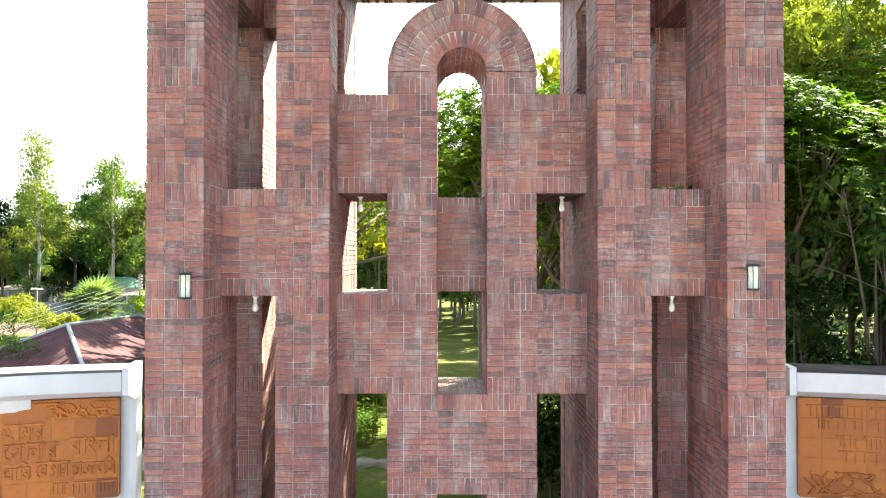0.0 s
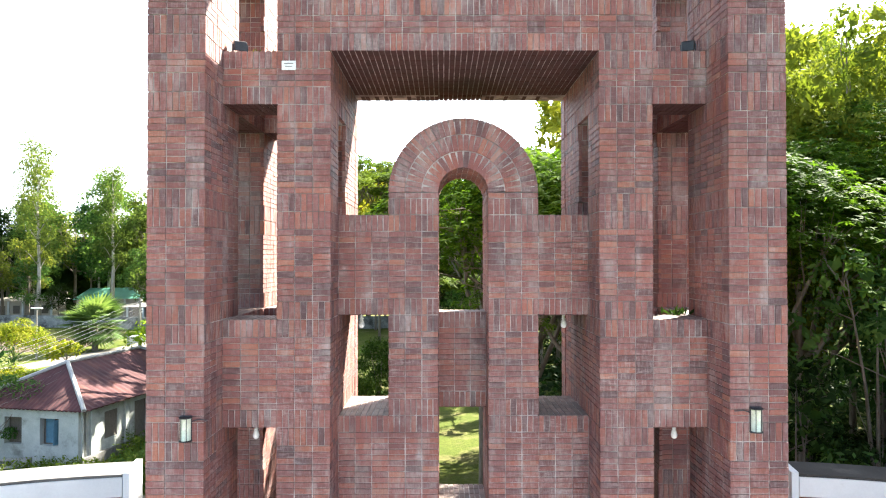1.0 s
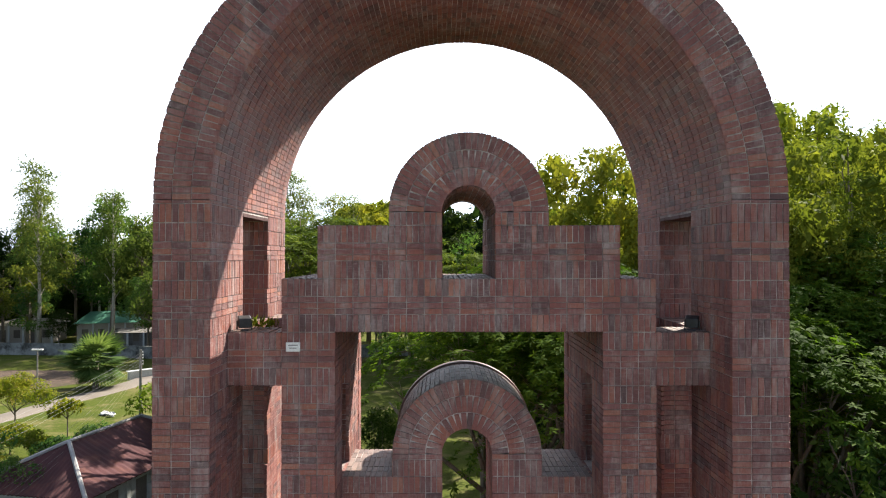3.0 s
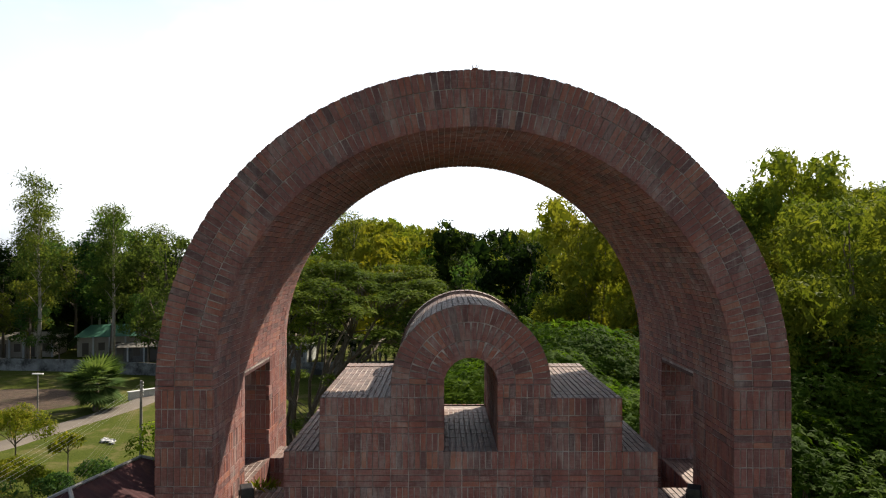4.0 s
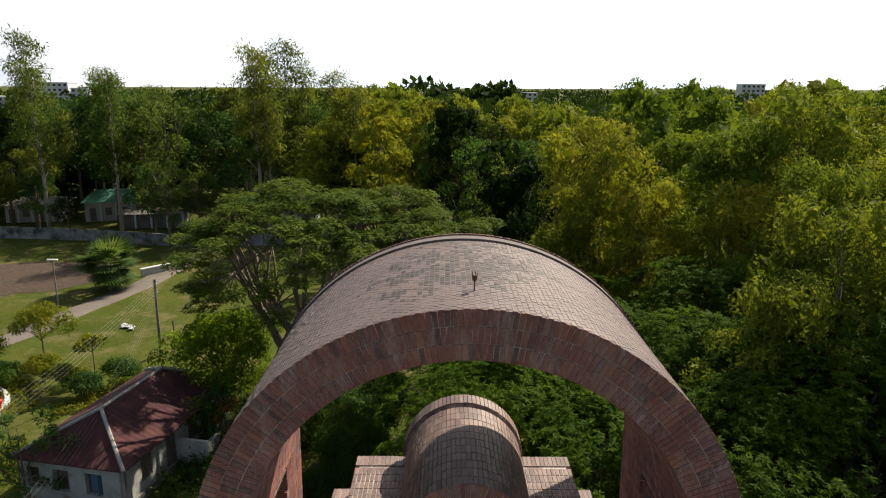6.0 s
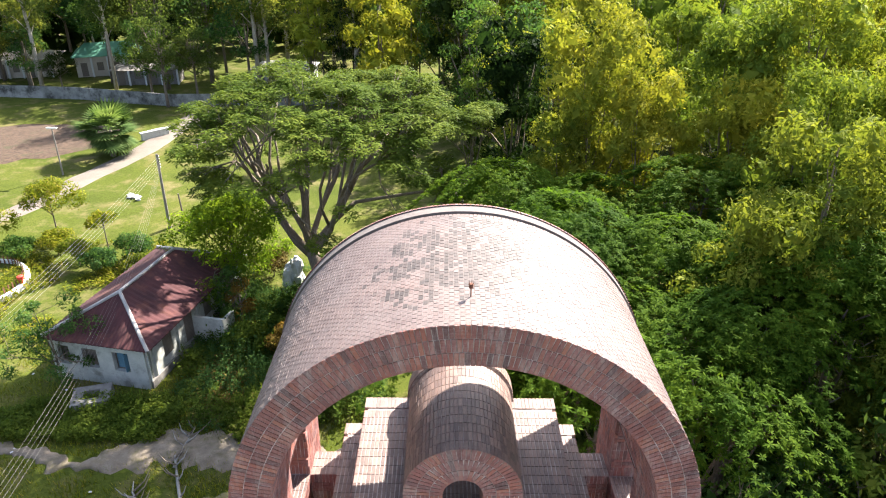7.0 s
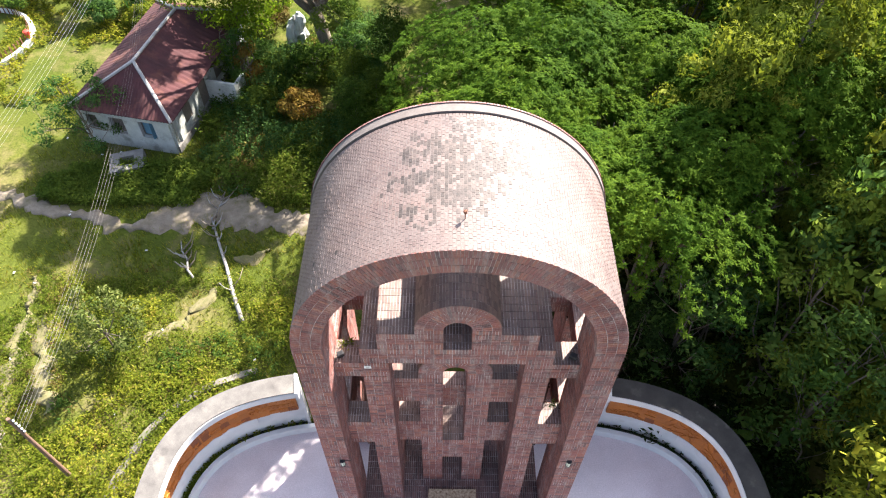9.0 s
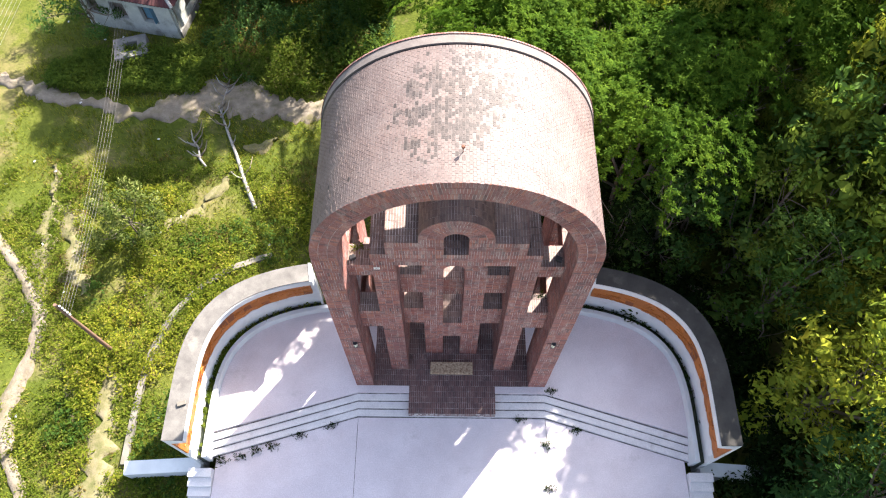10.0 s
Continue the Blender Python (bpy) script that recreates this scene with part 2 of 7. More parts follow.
M_PLASTER = surface("white lime paint", (0.528, 0.5456, 0.5632), (0.6424, 0.66, 0.6688), 1.2, 0.7, 30, 0.08, (0.44, 0.44, 0.4136), 1.4, (0.6, 0.8), speck=0.25)
M_PLAZA = surface("pale painted cement", (0.5808, 0.5192, 0.55), (0.6864, 0.6248, 0.6556), 0.7, 0.65, 22, 0.1, (0.3696, 0.3344, 0.3344), 0.8, (0.62, 0.85))
M_STEP = surface("painted step cement", (0.6, 0.57, 0.58), (0.7, 0.67, 0.67), 1.5, 0.7, 25, 0.15, (0.33, 0.3, 0.29), 1.3, (0.58, 0.8))
M_CAP = surface("weathered cement cap", (0.078, 0.072, 0.069), (0.15, 0.141, 0.132), 1.6, 0.9, 35, 0.4, (0.204, 0.186, 0.168), 1.1, (0.55, 0.75))
M_CAP_BLACK = surface("blackish cement cap", (0.022, 0.021, 0.02), (0.052, 0.049, 0.045), 1.6, 0.9, 35, 0.4, (0.11, 0.102, 0.092), 1.1, (0.58, 0.78))
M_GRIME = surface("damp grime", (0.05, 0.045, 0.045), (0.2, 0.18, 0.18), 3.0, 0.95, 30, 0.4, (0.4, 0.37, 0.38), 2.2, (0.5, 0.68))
M_CURB = surface("old concrete kerb", (0.114, 0.102, 0.087), (0.186, 0.168, 0.144), 1.6, 0.95, 30, 0.5, (0.084, 0.09, 0.054), 1.2, (0.52, 0.7))
M_TERRA = surface("terracotta relief tile", (0.33, 0.1, 0.0085), (0.45, 0.148, 0.013), 5.0, 0.5, 28, 0.3, (0.25, 0.07, 0.017), 3.4, (0.55, 0.74), speck=0.6, vary=1.0)
M_SOIL = surface("planter soil", (0.015, 0.02, 0.014), (0.04, 0.05, 0.03), 6, 0.95, 50, 0.6)
M_DIRT = surface("trodden earth", (0.1207, 0.09775, 0.0713), (0.2357, 0.1978, 0.1518), 1.6, 0.95, 14, 0.6, (0.1035, 0.0897, 0.046), 1.1, (0.5, 0.66), dist=0.04)
M_WORN = surface("worn dry turf", (0.082, 0.085, 0.024), (0.17, 0.145, 0.072), 2.6, 0.95, 18, 0.6, (0.165, 0.142, 0.085), 1.5, (0.5, 0.64), dist=0.03)
M_ROAD = surface("dusty brick road", (0.1256, 0.1048, 0.0856), (0.176, 0.1512, 0.128), 0.5, 0.9, 9, 0.3, (0.1392, 0.1208, 0.0832), 0.3, (0.55, 0.75), dist=0.02)
M_FIELD = surface("ploughed earth", (0.036, 0.021, 0.012), (0.098, 0.062, 0.038), 2.2, 0.95, 7, 1.0, (0.05, 0.046, 0.018), 0.5, (0.54, 0.68), dist=0.12)
M_TIN = surface("rusted tin roof", (0.0413, 0.0135, 0.0165), (0.0825, 0.0255, 0.027), 0.9, 0.95, 20, 0.25, (0.165, 0.0638, 0.0375), 0.7, (0.52, 0.8))
M_RIDGE = surface("weathered ridge cap", (0.293, 0.28, 0.273), (0.403, 0.39, 0.377), 3, 0.7, 30, 0.2)
M_LIME = surface("stained lime wall", (0.36, 0.374, 0.36), (0.518, 0.533, 0.504), 1.3, 0.85, 30, 0.2, (0.122, 0.122, 0.101), 0.9, (0.52, 0.75))
M_OLDWALL = surface("blackened old wall paint", (0.165, 0.173, 0.165), (0.315, 0.323, 0.307), 0.9, 0.9, 20, 0.2, (0.045, 0.045, 0.0413), 0.7, (0.44, 0.62))
M_CEMENT = surface("grey cement", (0.143, 0.137, 0.13), (0.234, 0.221, 0.208), 2.5, 0.9, 30, 0.4, (0.065, 0.065, 0.0585), 1.5, (0.55, 0.75))
M_WOODDARK = surface("weathered shutter wood", (0.1, 0.085, 0.07), (0.19, 0.16, 0.13), 4, 0.8, 40, 0.3, stretch=(8, 8, 1))
M_SHUTTER = surface("faded blue shutter", (0.07, 0.16, 0.24), (0.12, 0.24, 0.33), 4, 0.7, 40, 0.2)
M_VOID = surface("unlit interior", (0.012, 0.012, 0.012), (0.02, 0.02, 0.02), 3, 0.9, 20, 0.1)
M_BARK = surface("grey bark", (0.1, 0.08, 0.06), (0.22, 0.18, 0.14), 3, 0.9, 25, 0.8, stretch=(5, 5, 1), dist=0.03)
M_BARK_PALE = surface("pale bark", (0.3, 0.26, 0.21), (0.5, 0.46, 0.4), 3, 0.85, 25, 0.5, (0.18, 0.15, 0.11), 2, (0.55, 0.7), stretch=(4, 4, 1))
M_DEADWOOD = surface("bleached dead wood", (0.1755, 0.1658, 0.1515), (0.2925, 0.2828, 0.2632), 3, 0.85, 25, 0.5, (0.0585, 0.04875, 0.039), 2.2, (0.55, 0.66))
M_POLE = surface("aged pole concrete", (0.154, 0.14, 0.126), (0.252, 0.231, 0.21), 3, 0.85, 30, 0.3)
M_WOODPOLE = surface("brown wooden pole", (0.112, 0.063, 0.042), (0.21, 0.126, 0.084), 4, 0.8, 30, 0.4, stretch=(8, 8, 1))
M_CABLE = surface("aluminium cable", (0.325, 0.325, 0.325), (0.403, 0.403, 0.403), 6, 0.6, 40, 0.1, metal=0.3)
M_METAL = surface("dark metal", (0.03, 0.03, 0.035), (0.07, 0.07, 0.075), 8, 0.5, 60, 0.15, metal=0.6)
M_RUST = surface("rusty iron", (0.12, 0.05, 0.03), (0.22, 0.1, 0.06), 12, 0.8, 60, 0.4, metal=0.3)
M_LAMPGLASS = surface("frosted lamp glass", (0.5, 0.55, 0.42), (0.68, 0.7, 0.58), 8, 0.35, 30, 0.05)
M_BULB = surface("white bulb glass", (0.8, 0.8, 0.78), (0.88, 0.88, 0.86), 8, 0.25, 30, 0.03)
M_PLATE = surface("white enamel plate", (0.7, 0.7, 0.68), (0.82, 0.82, 0.8), 8, 0.5, 30, 0.05)
M_GREENROOF = surface("green sheet roof", (0.065, 0.195, 0.137), (0.104, 0.273, 0.195), 0.5, 0.5, 12, 0.1)
M_PINK = surface("pale house wall", (0.42, 0.364, 0.308), (0.518, 0.476, 0.406), 0.6, 0.85, 12, 0.1, (0.28, 0.245, 0.21), 0.4, (0.6, 0.8))
M_REDPOT = surface("red painted post", (0.5, 0.04, 0.025), (0.62, 0.07, 0.04), 6, 0.5, 30, 0.1)
M_TRASH = surface("white plastic rubbish", (0.49, 0.49, 0.49), (0.595, 0.595, 0.595), 6, 0.6, 30, 0.2)
M_PEBBLE = surface("pebbled stone", (0.16, 0.08, 0.04), (0.62, 0.48, 0.33), 11, 0.8, 50, 0.7)

M_LEAF_FEATHER = leaf_material("feathery leaf", [(0.0, (0.09266, 0.2069, 0.022)), (0.5, (0.1723, 0.3323, 0.0308)), (1.0, (0.2673, 0.4514, 0.0462))], 0.35, 0.5, 0.5)
M_LEAF_ACACIA = leaf_material("acacia leaf", [(0.0, (0.4018, 0.4795, 0.06221)), (0.5, (0.5832, 0.635, 0.08035)), (1.0, (0.7517, 0.7776, 0.1102))], 0.35, 0.32, 0.8)
M_LEAF_FOREST = leaf_material("forest leaf", [(0.0, (0.324, 0.459, 0.0702)), (0.5, (0.486, 0.621, 0.0837)), (1.0, (0.6885, 0.7965, 0.1107))], 0.35, 0.3, 1.1)
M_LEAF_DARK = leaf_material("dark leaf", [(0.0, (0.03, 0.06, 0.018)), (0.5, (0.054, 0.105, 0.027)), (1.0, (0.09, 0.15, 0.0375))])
M_LEAF_RAIN = leaf_material("rain tree leaf", [(0.0, (0.1217, 0.2135, 0.04124)), (0.5, (0.2028, 0.3294, 0.05392)), (1.0, (0.3129, 0.4453, 0.0793))])
M_LEAF_VILLAGE = leaf_material("village tree leaf", [(0.0, (0.0918, 0.2113, 0.0741)), (0.5, (0.1722, 0.3472, 0.105)), (1.0, (0.2868, 0.4981, 0.1482))], 0.35, 0.48)
M_LEAF_DRY = leaf_material("dry brown leaf", [(0.0, (0.24, 0.15, 0.05)), (0.6, (0.42, 0.3, 0.1)), (1.0, (0.56, 0.44, 0.15))])
M_LEAF_LIGHT = leaf_material("young yellow-green leaf", [(0.0, (0.3737, 0.5382, 0.03737)), (0.5, (0.5531, 0.7475, 0.05382)), (1.0, (0.7475, 0.8821, 0.08222))], 0.35, 0.65)
M_LEAF_EUCA = leaf_material("eucalyptus leaf", [(0.0, (0.1734, 0.2508, 0.0648)), (0.5, (0.2754, 0.3648, 0.0936)), (1.0, (0.3876, 0.4674, 0.1296))], 0.35, 0.62)
M_LEAF_PALE = leaf_material("grey-green leaf", [(0.0, (0.1, 0.17, 0.05)), (0.5, (0.21, 0.3, 0.095)), (1.0, (0.36, 0.44, 0.17))], 0.35, 0.3)
M_LEAF_PALM = leaf_material("palm leaf", [(0.0, (0.153, 0.265, 0.096)), (0.5, (0.252, 0.4085, 0.144)), (1.0, (0.378, 0.552, 0.24))], 0.35, 0.4)
M_LEAF_WEED = leaf_material("weed leaf", [(0.0, (0.2, 0.29, 0.034)), (0.5, (0.35, 0.45, 0.05)), (0.85, (0.48, 0.54, 0.075)), (1.0, (0.6, 0.54, 0.17))], 0.35, 0.45)
M_GRASS = leaf_material("grass blade", [(0.0, (0.22, 0.3, 0.032)), (0.5, (0.37, 0.47, 0.046)), (0.8, (0.5, 0.54, 0.076)), (1.0, (0.62, 0.54, 0.2))], 0.3, 0.4)


def grass_ground():
    m, nt, b = base_material("grass ground", 0.95)
    big = noise_of(nt, 0.09, 6, 0.6)
    col = ramp_of(nt, big, [(0.3, (0.042, 0.06, 0.0085)), (0.5, (0.068, 0.086, 0.0135)), (0.7, (0.1, 0.104, 0.023))])
    fine = noise_of(nt, 7.0, 6, 0.7)
    col = mixed(nt, 1.0, col, ramp_of(nt, fine, [(0.28, (0.5, 0.55, 0.45)), (0.7, (1.3, 1.25, 1.2))]), "MULTIPLY")
    dry = ramp_of(nt, noise_of(nt, 0.33, 7, 0.7), [(0.5, (0, 0, 0)), (0.68, (0.85, 0.85, 0.85))])
    col = mixed(nt, dry, col, (0.16, 0.132, 0.062))
    nt.links.new(col, b.inputs["Base Color"])
    b.inputs["Specular IOR Level"].default_value = 0.08
    bumped(nt, b, fine, 0.8, 0.05)
    return m


M_GROUND = grass_ground()


# ---- builders ----
def finish(name, bm, mat, smooth=False):
    me = bpy.data.meshes.new(name)
    bm.to_mesh(me)
    bm.free()
    for mm in (mat if isinstance(mat, (list, tuple)) else [mat]):
        me.materials.append(mm)
    if smooth:
        me.polygons.foreach_set("use_smooth", [True] * len(me.polygons))
    return me


def part(name, bm, mat, parent=None, label="", smooth=False):
    """One mesh object from a bmesh or a mesh, under a thing or a part."""
    me = bm if isinstance(bm, bpy.types.Mesh) else finish(name, bm, mat, smooth)
    ob = new(name, me)
    ob.parent = parent
    if label:
        ob["label"] = label
    return ob


def thing(name, label, category, at=(0, 0, 0), turn=0, group="", kind=""):
    ob = new(name)
    ob.matrix_basis = pose(*at, 0, 0, turn)
    return tagged(ob, label, category, group, kind)


def box(bm, x0, x1, y0, y1, z0, z1, bevel=0.0):
    r = bmesh.ops.create_cube(bm, size=1)
    for v in r["verts"]:
        v.co = Vector(((x0 + x1) / 2 + v.co.x * (x1 - x0), (y0 + y1) / 2 + v.co.y * (y1 - y0), (z0 + z1) / 2 + v.co.z * (z1 - z0)))
    if bevel:
        es = list({e for v in r["verts"] for e in v.link_edges})
        bmesh.ops.bevel(bm, geom=es, offset=bevel, segments=2, affect="EDGES", profile=0.5)


def half_ring(bm, cx, cz, r0, r1, y0, y1, n=48):
    """The upper half of a ring, drawn out from y0 to y1."""
    rows = []
    for i in range(n + 1):
        a = math.pi * i / n
        c, s = math.cos(a), math.sin(a)
        rows.append([bm.verts.new((cx + r * c, y, cz + r * s)) for r, y in ((r0, y0), (r1, y0), (r1, y1), (r0, y1))])
    for a, b in zip(rows, rows[1:]):
        for k in range(4):
            bm.faces.new((a[k], b[k], b[(k + 1) % 4], a[(k + 1) % 4]))
    bm.faces.new(rows[0])
    bm.faces.new(rows[-1][::-1])
    bmesh.ops.recalc_face_normals(bm, faces=bm.faces)


def tube(bm, pts, radii, n=8, cap=True):
    """A tapering limb through points."""
    rings = []
    for i, p in enumerate(pts):
        p = Vector(p)
        d = (Vector(pts[min(i + 1, len(pts) - 1)]) - Vector(pts[max(i - 1, 0)])).normalized()
        a = d.orthogonal().normalized()
        if rings and abs(d.dot(last)) < 0.999:
            a = (last_a - d * last_a.dot(d)).normalized()
        b = d.cross(a)
        rings.append([bm.verts.new(p + (a * math.cos(2 * math.pi * k / n) + b * math.sin(2 * math.pi * k / n)) * radii[i]) for k in range(n)])
        last, last_a = d, a
    for r, s in zip(rings, rings[1:]):
        for k in range(n):
            bm.faces.new((r[k], r[(k + 1) % n], s[(k + 1) % n], s[k]))
    if cap:
        bm.faces.new(rings[0][::-1])
        bm.faces.new(rings[-1])


def lathe(bm, profile, n=20, at=(0, 0, 0)):
    rings = [[bm.verts.new((at[0] + r * math.cos(2 * math.pi * k / n), at[1] + r * math.sin(2 * math.pi * k / n), at[2] + z)) for k in range(n)] for r, z in profile]
    for r, s in zip(rings, rings[1:]):
        for k in range(n):
            bm.faces.new((r[k], r[(k + 1) % n], s[(k + 1) % n], s[k]))
    bm.faces.new(rings[0][::-1])
    bm.faces.new(rings[-1])


def quads_mesh(name, verts, mat, per=4, smooth=False, index=None):
    """A mesh of separate faces from an (n, per, 3) array."""
    n = len(verts)
    me = bpy.data.meshes.new(name)
    me.vertices.add(n * per)
    me.vertices.foreach_set("co", np.ascontiguousarray(verts, dtype=np.float32).ravel())
    me.loops.add(n * per)
    me.loops.foreach_set("vertex_index", np.arange(n * per, dtype=np.int32))
    me.polygons.add(n)
    me.polygons.foreach_set("loop_start", np.arange(0, n * per, per, dtype=np.int32))
    for mm in (mat if isinstance(mat, (list, tuple)) else [mat]):
        me.materials.append(mm)
    if index is not None:
        me.polygons.foreach_set("material_index", np.asarray(index, dtype=np.int32))
    me.polygons.foreach_set("use_smooth", np.zeros(n, dtype=bool))
    me.update(calc_edges=True)
    return me


# ---- ground and paths ----
def ground_sheet():
    xs = np.concatenate([np.array([-3000, -1200, -500, -250]), np.linspace(-140, 140, 94), np.array([250, 500, 1200, 3000])])
    ys = np.concatenate([np.array([-3000, -800, -200]), np.linspace(-60, 200, 87), np.array([350, 700, 1500, 4000])])
    bm = bmesh.new()
    grid = [[bm.verts.new((x, y, 0.0)) for x in xs] for y in ys]
    for row in grid:
        for v in row:
            far = max(abs(v.co.x) - 16, abs(v.co.y - 2) - 14, 0)
            v.co.z = -0.05 + min(far / 20, 1) * 0.10 * noise.noise(Vector((v.co.x * 0.12, v.co.y * 0.12, 3.0)))
    for a, b in zip(grid, grid[1:]):
        for k in range(len(xs) - 1):
            bm.faces.new((a[k], a[k + 1], b[k + 1], b[k]))
    return tagged(part("ground", bm, M_GROUND, smooth=True), "patchy green lawn with bare earth", "ground", kind="structure")


ground_sheet()


def strip(name, line, widths, mat, label, category, z=0.05, wobble=0.35, step=0.5):
    """A worn strip of ground along a line, with ragged edges."""
    pts = [Vector((*p, 0)) for p in line]
    dense = []
    for i in range(len(pts) - 1):
        p0, p1, p2, p3 = pts[max(i - 1, 0)], pts[i], pts[i + 1], pts[min(i + 2, len(pts) - 1)]
        n = max(2, int((p2 - p1).length / step))
        for k in range(n):
            s = k / n
            c = 0.5 * ((2 * p1) + (p2 - p0) * s + (2 * p0 - 5 * p1 + 4 * p2 - p3) * s * s + (3 * p1 - p0 - 3 * p2 + p3) * s ** 3)
            dense.append((c, widths[i] * (1 - s) + widths[i + 1] * s))
    bm = bmesh.new()
    rows = []
    for i, (c, w) in enumerate(dense):
        d = (dense[min(i + 1, len(dense) - 1)][0] - dense[max(i - 1, 0)][0]).normalized()
        nrm = Vector((-d.y, d.x, 0))
        a = w / 2 + wobble * noise.noise(Vector((i * 0.45, 1.7, z * 40)))
        b = w / 2 + wobble * noise.noise(Vector((i * 0.45, 9.3, z * 40)))
        rows.append([bm.verts.new(c + nrm * s + Vector((0, 0, h))) for s, h in ((-a, -0.06), (-a * 0.8, z), (0, z + 0.015), (b * 0.8, z), (b, -0.06))])
    for r, s in zip(rows, rows[1:]):
        for k in range(4):
            bm.faces.new((r[k], r[k + 1], s[k + 1], s[k]))
    return tagged(part(name, bm, mat, smooth=True), label, category, kind="structure")


strip("road", [(-62, 22), (-45, 38), (-37.9, 44.8), (-35.6, 52.3), (-32.9, 62.5), (-31.9, 73), (-30, 84)], [3.0, 2.8, 2.6, 2.6, 2.8, 2.8, 2.6], M_ROAD, "pale dusty village road", "road", 0.06, 0.3, 1.0)
strip("footpath", [(-46, 24), (-32, 20.5), (-23, 17.4), (-20.5, 16.8), (-17.5, 15.9), (-15.6, 16.6), (-13.4, 17.3), (-11.0, 16.9), (-9.1, 16.4), (-5, 16.4), (2, 16.5)],
      [1.2, 1.0, 0.8, 0.7, 0.8, 1.7, 2.6, 2.2, 1.7, 1.4, 1.0], M_DIRT, "trodden bare earth footpath", "path", 0.05, 0.8, 0.25)
strip("footpath", [(-26.5, 10.2), (-24.2, 8.6), (-23.03, 7.63), (-21.45, 5.95), (-20.03, 3.9), (-19.8, 1.95), (-20.25, -0.32), (-20.19, -1.49), (-19.7, -2.8), (-18.52, -4.62), (-17, -9)], [0.5, 0.55, 0.55, 0.6, 0.62, 0.6, 0.8, 0.85, 0.7, 0.6, 0.6], M_DIRT, "trodden bare earth footpath", "path", 0.055, 0.28, 0.2)
for line, widths in (([(-21.4, 12.6), (-21.2, 11.5), (-20.85, 8.9), (-20.6, 6.9), (-20.2, 4.6)], [0.2, 0.5, 0.7, 0.9, 0.5]), ([(-20.0, 10.2), (-19.8, 9.2), (-19.4, 7.7), (-18.6, 5.8), (-17.9, 4.9)], [0.3, 1.3, 1.1, 0.9, 0.2]),
                     ([(-15.75, 1.3), (-15.7, 0.4), (-15.7, -0.9), (-15.5, -2.6), (-15.4, -4.6), (-15.2, -8)], [0.3, 1.2, 1.3, 1.1, 1.5, 1.4]), ([(-11.7, 12.2), (-12.1, 11.6), (-12.8, 10.5), (-13.7, 9.4), (-14.8, 8.5)], [0.15, 0.5, 0.7, 0.45, 0.15]),
                     ([(-9.6, 14.4), (-10.4, 13.9), (-11.6, 13.7)], [0.3, 0.8, 0.3]), ([(-18.3, 1.4), (-17.4, 0.2), (-17.2, -1.6)], [0.2, 0.9, 0.3])):
    strip("bare_patch", line, widths, M_WORN, "worn dry turf with bare earth showing", "path", 0.04, 0.75, 0.2)
strip("ploughed_field", [(-75, 50), (-55, 62), (-43.5, 66.5), (-37, 67)], [14, 17, 13, 4], M_FIELD, "bare brown ploughed field", "field", 0.07, 1.2, 1.0)


# ---- the plaza round the monument ----
FLOOR, PLAZA = 1.63, 1.13


def bowl(a, b, n, cy, x_end, y_end, sign, count=72):
    """Points and outward normals of one wing of the rounded plan, from the front end to the back."""
    raw = []
    for i in range(count + 1):
        t = (math.pi / 2) * i / count
        raw.append(Vector((a * math.cos(t) ** (2 / n), cy + b * math.sin(t) ** (2 / n), 0)))
    raw = [Vector((a, y_end, 0))] + [p for p in raw if p.x >= x_end]
    out = []
    for i, p in enumerate(raw):
        d = (raw[min(i + 1, len(raw) - 1)] - raw[max(i - 1, 0)]).normalized()
        nn = Vector((d.y, -d.x, 0))
        out.append((Vector((p.x * sign, p.y, 0)), Vector((nn.x * sign, nn.y, 0))))
    return out


def sweep(bm, line, profile, close=True):
    rows = [[bm.verts.new(p + n * off + Vector((0, 0, z))) for off, z in profile] for p, n in line]
    m = len(profile)
    for r, s in zip(rows, rows[1:]):
        for k in range(m if close else m - 1):
            bm.faces.new((r[k], r[(k + 1) % m], s[(k + 1) % m], s[k]))
    if close:
        bm.faces.new(rows[0])
        bm.faces.new(rows[-1][::-1])
    bmesh.ops.recalc_face_normals(bm, faces=bm.faces)


def prism(bm, poly, z0, z1):
    lo, hi = [bm.verts.new((x, y, z0)) for x, y in poly], [bm.verts.new((x, y, z1)) for x, y in poly]
    bm.faces.new(lo[::-1])
    bm.faces.new(hi)
    for k in range(len(poly)):
        j = (k + 1) % len(poly)
        bm.faces.new((lo[k], lo[j], hi[j], hi[k]))
    bmesh.ops.recalc_face_normals(bm, faces=bm.faces)


